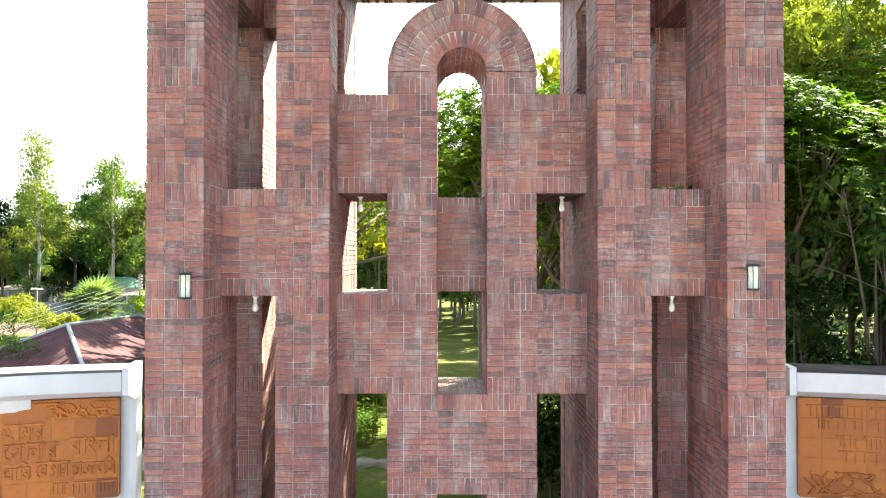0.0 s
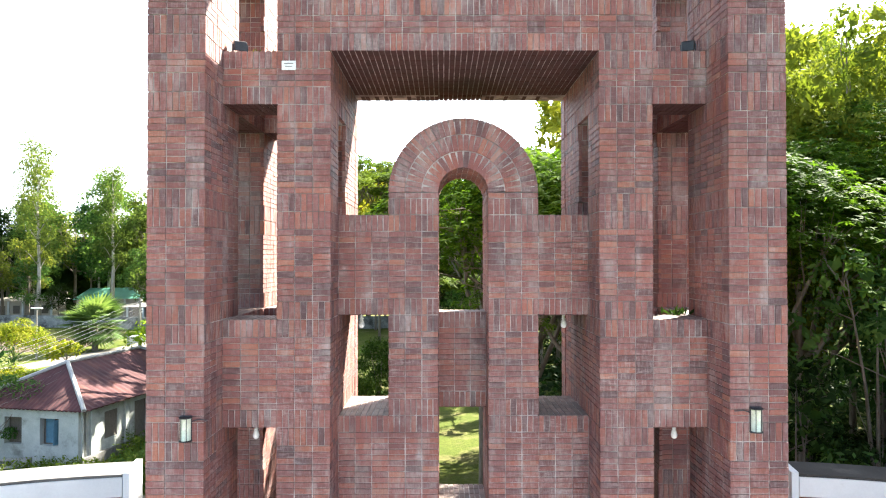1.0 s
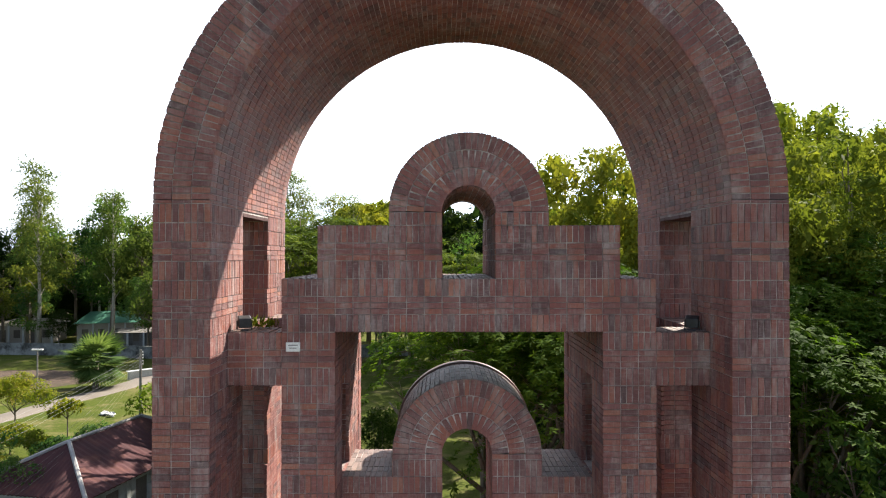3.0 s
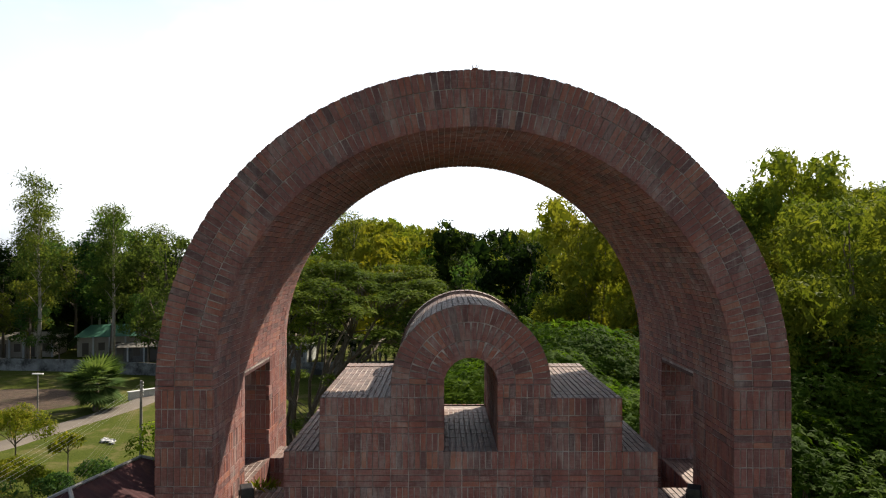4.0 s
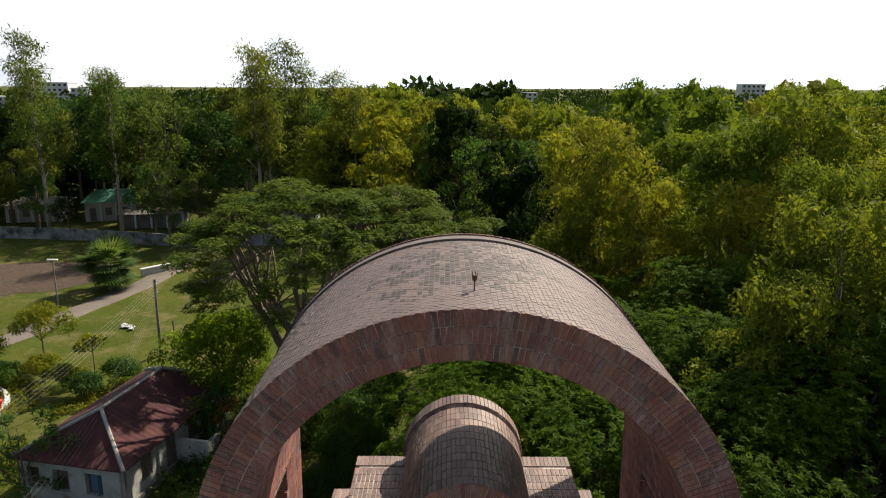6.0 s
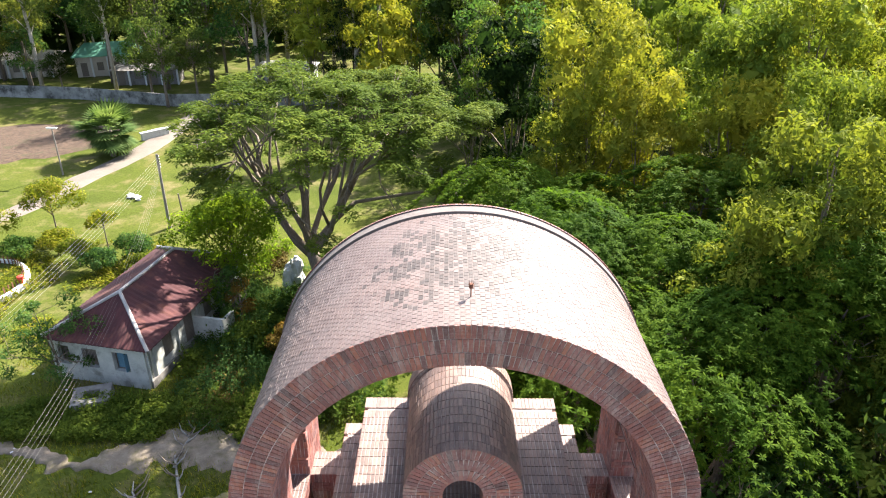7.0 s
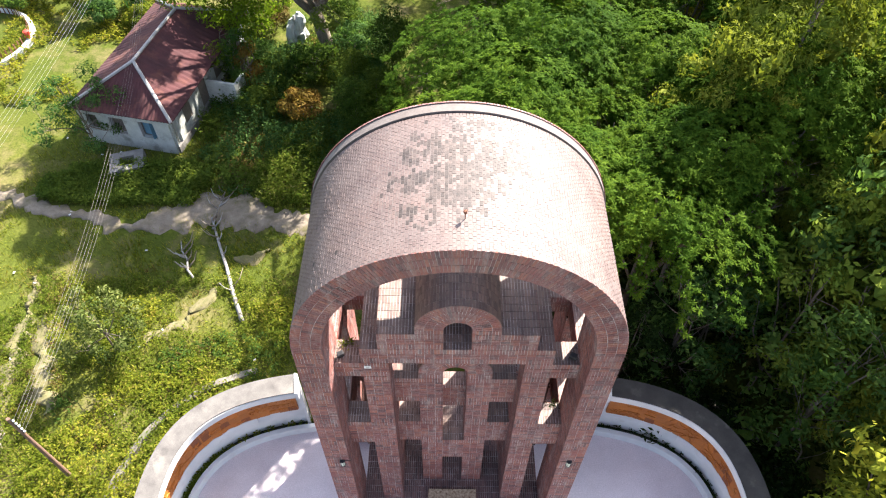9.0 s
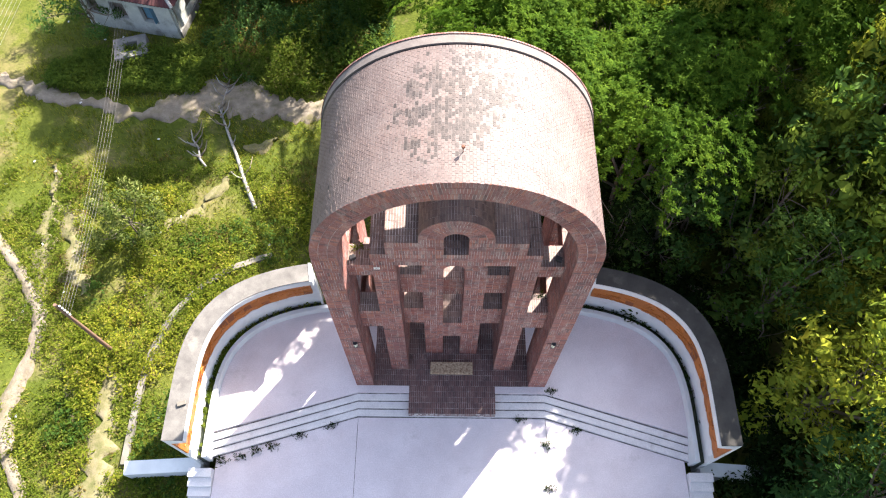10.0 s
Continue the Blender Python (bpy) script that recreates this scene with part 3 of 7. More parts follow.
EDGE = dict(a=10.12, b=5.66, n=3.6, cy=-2.0)
STEP_LINE = [(-10.12, -2.1), (-4.05, -0.3), (4.1, -0.3), (10.12, -2.1)]
bm = bmesh.new()
wing = [(p.x, p.y) for p, _ in bowl(**EDGE, x_end=0.6, y_end=-2.06, sign=1)]
prism(bm, STEP_LINE[1:3] + wing + [(-x, y) for x, y in wing[::-1]], 0.0, FLOOR)
tagged(part("platform", bm, M_PLAZA), "pale pink painted cement platform", "platform", kind="structure")
stairs = tagged(new("front_steps"), "pale cement steps with dark weathered risers", "steps", kind="structure")
for k in (1, 2, 3):
    bm = bmesh.new()
    d, top = 0.305 * k + 0.03 * k * k * 0.1, FLOOR - 0.125 * k
    prism(bm, [(x, y - d) for x, y in STEP_LINE] + [(x, y - d + 0.34) for x, y in STEP_LINE[::-1]], 0.9, top)
    bmesh.ops.bevel(bm, geom=[e for e in bm.edges if all(v.co.z > top - 0.01 for v in e.verts)], offset=0.012, segments=2, affect="EDGES")
    part("step", bm, M_STEP, stairs)
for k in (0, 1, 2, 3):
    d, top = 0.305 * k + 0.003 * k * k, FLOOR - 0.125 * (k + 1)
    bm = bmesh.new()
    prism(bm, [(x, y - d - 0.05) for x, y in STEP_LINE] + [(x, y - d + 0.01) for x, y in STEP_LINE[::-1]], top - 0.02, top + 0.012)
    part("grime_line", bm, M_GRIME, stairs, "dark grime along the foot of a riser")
plaza = tagged(new("plaza"), "pale cement plaza in three slabs", "pavement", kind="structure")
FOOT = lambda x: -1.22 if abs(x) < 4.08 else -1.22 - (abs(x) - 4.08) * 0.297
for x0, x1 in ((-9.95, -4.05), (-4.03, 4.13), (4.155, 9.95)):
    bm = bmesh.new()
    prism(bm, [(x0, -17), (x1, -17), (x1, FOOT(x1) + 0.2), (x0, FOOT(x0) + 0.2)], 0.0, PLAZA)
    part("slab", bm, M_PLAZA, plaza)
bm = bmesh.new()
box(bm, -9.9, 9.9, -16.9, -1.6, 0.2, PLAZA - 0.03)
part("bed", bm, M_SOIL, plaza)
for sgn in (-1, 1):
    flank = tagged(new("side_stairs"), "stepped pale cement flank of the plaza", "steps", kind="structure")
    for k in range(6):
        bm = bmesh.new()
        x0, x1 = sorted((sgn * 9.97, sgn * 10.95))
        box(bm, x0, x1, -3.55 - 0.36 * (k + 1), -3.55 - 0.36 * k, 0.0, 1.5 - 0.17 * k, 0.012)
        part("step", bm, M_STEP, flank)
    bm = bmesh.new()
    x0, x1 = sorted((sgn * 9.97, sgn * 10.95))
    box(bm, x0, x1, -17, -5.72, 0.0, 0.5, 0.012)
    part("ledge", bm, M_STEP, flank)
    bm = bmesh.new()
    line = [(Vector((sgn * 10.62, -3.3, 0)), Vector((0, 1, 0))), (Vector((sgn * 13.85, -3.5, 0)), Vector((0, 1, 0)))]
    sweep(bm, line, [(-0.28, 0.0), (-0.28, 0.95), (0.28, 1.05), (0.28, 0.0)])
    tagged(part("retaining_wall", bm, M_PLASTER), "low white painted retaining wall", "wall", kind="structure")
    bm = bmesh.new()
    ring = bowl(14.3, 9.9, 3.2, -2.0, 9.0, -3.2, sgn)
    sweep(bm, ring, [(-0.14, -0.1), (-0.14, 0.18), (0.14, 0.18), (0.14, -0.1)])
    for v in bm.verts:
        if v.co.z > 0:
            v.co.z += 0.09 * noise.noise(v.co * 1.3)
    tagged(part("garden_kerb", bm, M_CURB), "old mossy concrete garden kerb", "kerb", kind="structure")


# ---- the curved mural walls ----
def mural_wall(sgn):
    side = "west" if sgn < 0 else "east"
    line = bowl(**EDGE, x_end=5.85, y_end=-3.27, sign=sgn)
    wall = tagged(new("wall_" + side), "curved white wall faced with terracotta relief tiles", "wall", kind="structure")
    bm = bmesh.new()
    sweep(bm, line, [(0.44, 0.0), (0.44, 4.93), (0.3, 4.95), (-0.2, 5.12), (-0.2, 5.45), (0.59, 5.45), (0.59, 0.0)])
    part("wall_body", bm, M_PLASTER, wall, "white painted curved wall with a cornice")
    bm = bmesh.new()
    sweep(bm, line, [(-0.17, 5.454), (-0.17, 5.5), (0.62, 5.5), (0.62, 5.454)])
    # the east coping is much darker than the west one
    part("wall_cap", bm, M_CAP if sgn < 0 else M_CAP_BLACK, wall, "weathered grey cement coping" if sgn < 0 else "blackish cement coping")
    end_p, end_n = line[-1]
    bm = bmesh.new()
    sweep(bm, [(end_p + Vector((-sgn * 0.02, 0, 0)), end_n), (end_p + Vector((-sgn * 0.14, 0, 0)), end_n)], [(0.28, 0.0), (0.28, 4.9), (-0.22, 5.06), (-0.22, 5.54), (0.64, 5.54), (0.64, 0.0)])
    part("end_pier", bm, M_PLASTER, wall)
    curb_line = bowl(**EDGE, x_end=4.0, y_end=-3.2, sign=sgn)
    bm = bmesh.new()
    sweep(bm, curb_line, [(0.0, 1.0), (0.0, 2.03), (0.02, 2.05), (0.18, 2.05), (0.2, 2.03), (0.2, 1.0)])
    tagged(part("planter_kerb", bm, M_PLASTER), "white painted planter kerb", "kerb", kind="structure")
    bm = bmesh.new()
    sweep(bm, curb_line, [(0.19, 0.9), (0.19, 1.8), (0.5, 1.8), (0.5, 0.9)])
    tagged(part("planter_bed", bm, M_SOIL), "narrow planter bed with dark soil", "planter", kind="structure")
    # tiles in a grid along the wall, the lowest rows broken off in a ragged edge
    dense = []
    for (p, n), (q, m) in zip(line, line[1:]):
        steps = max(1, int((q - p).length / 0.03))
        for k in range(steps):
            s = k / steps
            dense.append((p.lerp(q, s), n.lerp(m, s).normalized()))
    acc = [0.0]
    for (p, _), (q, _) in zip(dense, dense[1:]):
        acc.append(acc[-1] + (q - p).length)
    rng = random.Random(5 + sgn)
    pitch = 0.36
    cols = int((acc[-1] - 0.3) / pitch)
    off = acc[-1] - 0.16 - cols * pitch

    def at(s):
        i = min(max(int(np.searchsorted(acc, s)), 0), len(dense) - 1)
        return dense[i]
    meshes = {}
    for c in range(cols):
        rows = 5 if c > cols - 8 else 6 - (1 if noise.noise(Vector((c * 0.21, sgn * 3.0, 0))) > 0.12 else 0)
        p, n = at(off + (c + 0.5) * pitch)
        for r in range(rows):
            key = (rng.randrange(4), r == rows - 1 and c % 3 == 0)
            if key not in meshes:
                b2 = bmesh.new()
                box(b2, -pitch / 2 + 0.0008, pitch / 2 - 0.0008, -0.1, 0.0, -pitch / 2 + 0.0008, pitch / 2 - 0.0008, 0.002)
                for v in b2.verts:
                    if key[1] and v.co.z < 0:
                        v.co.z += 0.13 * (0.5 + noise.noise(Vector((v.co.x * 6, key[0], 2))))
                    if v.co.y < -0.09:
                        v.co.y -= 0.0015 * key[0] / 3
                meshes[key] = finish("tile", b2, M_TERRA)
            t = new("tile", meshes[key])
            t.parent = wall
            zc = 4.92 - pitch * (r + 0.5)
            # the tile's face looks inward, towards the plaza
            m = Matrix((Vector((n.y, -n.x, 0)), n, Vector((0, 0, 1)))).transposed().to_4x4()
            m.translation = p + n * 0.438 + Vector((0, 0, zc))
            t.matrix_basis = m
    bm = bmesh.new()
    sweep(bm, line[:-1], [(0.343, 3.16), (0.343, 4.9), (0.43, 4.9), (0.43, 3.16)])
    part("tile_bed", bm, M_TERRA, wall, "terracotta-coloured bedding behind the tiles")
    # raised leaf scrolls over the tiles
    def on_wall(s, z, d):
        p, n = at(min(max(s, 0.14), acc[-1] - 0.16))
        return p + n * (0.337 - d) + Vector((0, 0, z))
    band = (4.6, 4.86) if sgn < 0 else (3.2, 3.6)
    bm = bmesh.new()
    for k in range(150):
        near = k < 26
        s0 = acc[-1] - rng.uniform(0.4, 1.35) if near else rng.uniform(0.3, acc[-1] - 2.4)
        z0 = rng.uniform(*band) if near else rng.uniform(3.3, 4.6)
        ang, bend, pts = rng.uniform(0, 6.28), rng.uniform(-3.0, 3.0), []
        for i in range(9):
            pts.append(on_wall(s0, min(max(z0, band[0] if near else 3.2), band[1] if near else 4.66), 0.004))
            s0 += 0.055 * math.cos(ang)
            z0 += 0.055 * math.sin(ang)
            ang += bend * 0.16
        tube(bm, pts, [0.006, 0.018, 0.026, 0.03, 0.03, 0.026, 0.02, 0.014, 0.005], 6)
    part("relief", bm, M_TERRA, wall, "raised leaf scrolls in terracotta", smooth=True)
    # white plaster lapping over the tiles in scallops
    def plaster_edge(s0, s1, z_far, edge):
        bm2 = bmesh.new()
        rows2, m2 = [], int((s1 - s0) / 0.04)
        for i in range(m2 + 1):
            s = s0 + (s1 - s0) * i / m2
            rows2.append([bm2.verts.new(on_wall(s, z, d)) for z, d in ((z_far, -0.05), (z_far, 0.02), (edge(s), 0.016), (edge(s), -0.05))])
        for r, q in zip(rows2, rows2[1:]):
            for k in range(4):
                bm2.faces.new((r[k], q[k], q[(k + 1) % 4], r[(k + 1) % 4]))
        bm2.faces.new(rows2[0])
        bm2.faces.new(rows2[-1][::-1])
        bmesh.ops.recalc_face_normals(bm2, faces=bm2.faces)
        part("plaster_edge", bm2, M_PLASTER, wall, "white plaster lapping over the tiles")
    end = acc[-1]
    plaster_edge(0.15, end - (1.55 if sgn < 0 else 3.4), 4.96, lambda s: 4.72 + 0.09 * abs(math.sin(2.1 * s + 0.4)) + 0.03 * math.sin(7 * s))
    plaster_edge(0.15, end - (1.75 if sgn < 0 else 2.9), 2.7, lambda s: 3.2 + 0.12 * noise.noise(Vector((s * 2.6, sgn, 1))) - 0.05 * abs(math.sin(5.0 * s)))
    # raised writing near the inner end
    if sgn < 0:
        words = [("\u0986\u09ae\u09be\u09b0", 1.96, 1.35, 4.24, 4.56), ("\u09c7\u09b8\u09be\u09a8\u09be\u09b0", 1.96, 1.13, 3.9, 4.22), ("\u09ac\u09be\u0982\u09b2\u09be", 0.96, 0.22, 3.92, 4.26),
                 ("\u0986\u09bf\u09ae", 1.96, 1.55, 3.56, 3.87), ("\u09c7\u09a4\u09be\u09ae\u09be\u09df", 1.48, 0.97, 3.56, 3.87), ("\u09ad\u09be\u09c7\u09b2\u09be\u09ac\u09be\u09bf\u09b8", 0.93, 0.22, 3.56, 3.88)]
        for text, b0, b1, z0, z1 in words:
            cu = bpy.data.curves.new("lettering", "FONT")
            cu.body, cu.size, cu.extrude, cu.bevel_depth, cu.bevel_resolution, cu.resolution_u = text, 0.4, 0.02, 0.006, 0, 3
            tmp = new("lettering_source", cu)
            me = bpy.data.meshes.new_from_object(tmp.evaluated_get(bpy.context.evaluated_depsgraph_get()))
            bpy.data.objects.remove(tmp)
            me.materials.clear()
            me.materials.append(M_TERRA)
            co = np.array([v.co[:] for v in me.vertices])
            lo, hi = co.min(0), co.max(0)
            f = (co - lo) / np.maximum(hi - lo, 1e-6)
            for v, q in zip(me.vertices, f):
                v.co = on_wall(end - b0 + (b0 - b1) * q[0], z0 + (z1 - z0) * q[1], -0.012 + 0.03 * q[2])
            part("lettering", me, None, wall)
        bars = [(1.22, 0.98, 3.24, 3.44), (0.92, 0.52, 3.24, 3.44), (0.47, 0.2, 3.24, 3.44)]
    else:
        bars = []
        for r, (row, zt) in enumerate((([0.3, 0.66, 0.75, 1.2, 1.3, 1.8], 4.8), ([0.45, 0.68, 0.72, 1.2, 1.33, 1.75], 4.58), ([0.78, 1.08, 1.2, 1.48, 1.58, 1.9], 4.27), ([0.8, 1.4, 1.55, 1.85], 4.0), ([1.5, 1.9], 3.72))):
            bars += [(row[k + 1], row[k], zt - 0.2, zt) for k in range(0, len(row), 2)]
    for b1, b0, z0, z1 in bars:
        bm = bmesh.new()
        # a headline and hanging strokes, no letters
        s_a, s_b = sorted((end - b1, end - b0))
        pieces = [(s_a, s_b, z1 - 0.03, z1)] + [(s_a + (s_b - s_a) * k / 4, s_a + (s_b - s_a) * k / 4 + 0.028, z0, z1 - 0.028) for k in range(4)]
        for q0, q1, y0, y1 in pieces:
            vs = [bm.verts.new(on_wall(s, z, d)) for d in (-0.01, 0.018) for s, z in ((q0, y0), (q1, y0), (q1, y1), (q0, y1))]
            for fidx in ((0, 1, 2, 3), (4, 5, 6, 7), (0, 1, 5, 4), (1, 2, 6, 5), (2, 3, 7, 6), (3, 0, 4, 7)):
                bm.faces.new([vs[k] for k in fidx])
        bmesh.ops.recalc_face_normals(bm, faces=bm.faces)
        part("letter_bar", bm, M_TERRA, wall)


mural_wall(-1)
mural_wall(1)

# ---- the monument: a brick vault over a portal over a screen with an arch ----
BASE = 1.65
LEVELS = [2.40, 3.905, 5.41, 6.915, 8.42, 9.925, 11.425, 12.175, 12.925, 13.675]
L1, L2, L3, L4, L5, L6, L7, L8 = LEVELS[2:]
SPRING, R_OUT, R_IN = 13.97, 4.125, 3.375
P_SPRING, P_OUT, P_IN = 13.86, 1.125, 0.375
S_SPRING = 10.26
BACK, P_BACK, S_BACK = 4.15, 3.42, 3.0
REAR, P_REAR = 4.58, 3.87
OPEN_Z = [(BASE, L2), (L3, L5), (L6, 13.84)]

monument = thing("brick_gateway_monument", "tall red brick memorial gateway with nested arches", "monument")
INSET = 0.012


def core(bm, x0, x1, y0, y1, z0, z1):
    box(bm, x0 + INSET, x1 - INSET, y0 + INSET, y1 - INSET, z0 + INSET, z1 - INSET)


bm = bmesh.new()
half_ring(bm, 0, SPRING, R_IN + INSET, R_OUT - INSET, INSET, BACK - INSET, 64)
outer_vault = part("outer_vault", bm, M_MORTAR, monument, "tall brick barrel vault on two side walls")
for s in (-1, 1):
    xa, xb = sorted((s * R_IN, s * R_OUT))
    for y0, y1 in ((0, 1.5), (3.0, BACK)):
        bm = bmesh.new()
        core(bm, xa, xb, y0, y1, 0.0, SPRING + 0.03)
        part("pier", bm, M_MORTAR, outer_vault)
    for z0, z1 in ((L2, L3), (L5, L6), (13.84, SPRING + 0.03)):
        bm = bmesh.new()
        core(bm, xa, xb, 1.45, 3.05, z0, z1)
        part("side_panel", bm, M_MORTAR, outer_vault)
bm = bmesh.new()
half_ring(bm, 0, SPRING, R_IN + 0.2, R_OUT - 0.1, BACK - 0.02, 4.3, 64)
half_ring(bm, 0, SPRING, R_IN + 0.08, R_OUT + 0.01, 4.27, REAR - 0.01, 72)
for s in (-1, 1):
    xa, xb = sorted((s * (R_IN + 0.2), s * (R_OUT - 0.1)))
    box(bm, xa, xb, BACK - 0.02, 4.3, 0.0, SPRING)
    xa, xb = sorted((s * (R_IN + 0.08), s * (R_OUT + 0.01)))
    box(bm, xa, xb, 4.27, REAR - 0.01, 0.0, SPRING)
vault_rim = part("vault_rim", bm, M_MORTAR, monument, "brick rim behind a groove at the rear of the vault")
bm = bmesh.new()
half_ring(bm, 0, P_SPRING, P_IN + INSET, P_OUT - INSET, 0.75 + INSET, P_BACK - INSET, 40)
portal = part("portal_frame", bm, M_MORTAR, monument, "brick portal with a stepped top and small arch")
pieces = [("lintel", -2.625, 2.625, 0.75, P_BACK, L6, L7)]
for s in (-1, 1):
    pieces += [("column", s * 1.875, s * 2.625, 0.75, 1.5, BASE - 0.1, L6 + 0.03), ("column", s * 1.875, s * 2.625, 2.3, P_BACK, BASE - 0.1, L6 + 0.03)]
    pieces += [("side_panel", s * 1.875, s * 2.625, 1.45, 2.35, BASE - 0.1, L4), ("side_panel", s * 1.875, s * 2.625, 1.45, 2.35, L5, L6 + 0.03)]
    pieces += [("tie_beam", s * 2.6, s * 3.4, y0, y1, z0, z1) for y0, y1 in ((0.75, 1.5), (3.0, 3.75)) for z0, z1 in ((L2, L3), (L5, L6))]
    pieces += [("shoulder", s * 0.375, s * 2.125, 0.75, P_BACK, L7 - 0.03, L8), ("arch_pier", s * 0.375, s * 1.125, 0.75, P_BACK, L8 - 0.05, P_SPRING + 0.03)]
for name, xa, xb, *rest in pieces:
    bm = bmesh.new()
    core(bm, *sorted((xa, xb)), *rest)
    part(name, bm, M_MORTAR, portal)
bm = bmesh.new()
half_ring(bm, 0, P_SPRING, P_IN + 0.1, P_OUT - 0.08, P_BACK - 0.02, 3.55, 40)
half_ring(bm, 0, P_SPRING, P_IN + 0.02, P_OUT + 0.03, 3.5, P_REAR - 0.01, 40)
for s in (-1, 1):
    for xo, xi, z0, z1 in ((2.625, 1.875, BASE - 0.1, L6), (2.625, 0.375, L6, L7), (2.125, 0.375, L7, L8), (1.125, 0.375, L8, P_SPRING)):
        xa, xb = sorted((s * (xo - 0.08), s * (xi + 0.1)))
        box(bm, xa, xb, P_BACK - 0.02, 3.55, z0, z1 - 0.02)
        xa, xb = sorted((s * (xo - 0.01), s * (xi + 0.02)))
        box(bm, xa, xb, 3.5, P_REAR - 0.01, z0, z1 - 0.01)
box(bm, -0.5, 0.5, P_BACK - 0.02, P_REAR - 0.02, L6 + 0.03, L7 - 0.03)
portal_rim = part("portal_rim", bm, M_MORTAR, monument, "brick rim behind a groove at the rear of the portal")
bm = bmesh.new()
half_ring(bm, 0, S_SPRING, P_IN + INSET, P_OUT - INSET, 1.5 + INSET, S_BACK - INSET, 40)
screen = part("arch_screen", bm, M_MORTAR, monument, "inner brick screen with a round arch")
pieces = [("leg", s * 0.375, s * 1.125, 1.5, S_BACK, BASE - 0.1, S_SPRING + 0.03) for s in (-1, 1)]
pieces += [("wing_beam", s * 1.1, s * 1.9, 1.5, S_BACK, z0, z1) for s in (-1, 1) for z0, z1 in ((L1, L2), (L3, L4))]
pieces += [("infill_panel", -0.4, 0.4, 1.5, S_BACK, LEVELS[1], L1), ("infill_panel", -0.4, 0.4, 2.1, 2.6, L2, L3)]
for name, xa, xb, *rest in pieces:
    bm = bmesh.new()
    core(bm, *sorted((xa, xb)), *rest)
    part(name, bm, M_MORTAR, screen)
bm = bmesh.new()
half_ring(bm, 0, S_SPRING, P_IN + 0.3, P_OUT - 0.08, S_BACK - 0.03, S_BACK + 0.08, 40)
half_ring(bm, 0, S_SPRING, P_IN + 0.3, P_OUT + 0.03, S_BACK + 0.05, S_BACK + 0.22, 40)
part("screen_rim", bm, M_STEPBRICK, monument, "raised rim at the rear of the arch")
bm = bmesh.new()
box(bm, -R_IN, R_IN, 0.0, 4.3, 0.0, BASE - 0.012)
box(bm, -1.83, 1.93, -1.23, 0.01, 0.5, BASE - 0.012)
floor_core = part("monument_floor", bm, M_MORTAR, monument, "dark brick floor with a brick apron over the steps")


# ---- fittings on the monument ----
def wall_lamp(x, z):
    t = thing("wall_lamp", "half-round wall lamp with frosted glass and dark frame on brick", "lamp", (x, 0, z), group="wall lamps")
    bm = bmesh.new()
    box(bm, -0.075, 0.075, -0.03, -0.001, -0.17, 0.17, 0.008)
    part("back_plate", bm, M_METAL, t)
    bm = bmesh.new()
    rows = []
    for i in range(13):
        a = math.pi * i / 12
        rows.append([bm.verts.new((0.068 * math.cos(a), -0.03 - 0.075 * math.sin(a), zz)) for zz in (-0.14, 0.14)])
    for a, b in zip(rows, rows[1:]):
        bm.faces.new((a[0], b[0], b[1], a[1]))
    bm.faces.new([r[0] for r in rows])
    bm.faces.new([r[1] for r in rows][::-1])
    part("glass", bm, M_LAMPGLASS, t, "frosted glass half cylinder", True)
    for zz in (-0.155, 0.14):
        bm = bmesh.new()
        lathe(bm, [(0.082, 0), (0.086, 0.006), (0.086, 0.013), (0.06, 0.02)], 20, (0, -0.03, zz))
        bmesh.ops.bisect_plane(bm, geom=bm.verts[:] + bm.edges[:] + bm.faces[:], plane_co=(0, -0.002, 0), plane_no=(0, 1, 0), clear_outer=True)
        part("end_cap", bm, M_METAL, t)
    for xx in (-0.035, 0.035):
        bm = bmesh.new()
        tube(bm, [(xx, -0.098, -0.15), (xx, -0.102, 0), (xx, -0.098, 0.15)], [0.005] * 3, 6)
        part("guard_bar", bm, M_METAL, t)
    bm = bmesh.new()
    s = 1 if x < 0 else -1
    tube(bm, [(s * 0.06, -0.012, 0.09), (s * 0.16, -0.012, 0.12), (s * 0.27, -0.01, 0.11)], [0.008] * 3, 6)
    part("conduit", bm, M_METAL, t)


wall_lamp(-3.6, 7.09)
wall_lamp(3.7, 7.2)


def hanging_bulb(x, y, z):
    t = thing("hanging_bulb", "white bulb hanging from a holder under a brick beam", "lamp", (x, y, z), group="bulbs under the beams")
    bm = bmesh.new()
    lathe(bm, [(0.045, 0.0), (0.045, -0.02), (0.028, -0.03), (0.022, -0.075), (0.03, -0.08), (0.03, -0.1)], 14)
    part("holder", bm, M_PLATE, t, smooth=True)
    bm = bmesh.new()
    lathe(bm, [(0.022, -0.1), (0.034, -0.125), (0.045, -0.165), (0.047, -0.19), (0.038, -0.22), (0.018, -0.235)], 16)
    part("bulb", bm, M_BULB, t, smooth=True)


for bx, by, bz in ((-3.0, 1.1, L2), (3.02, 1.1, L2), (-1.58, 1.95, L3), (1.58, 1.95, L3)):
    hanging_bulb(bx, by, bz - 0.005)


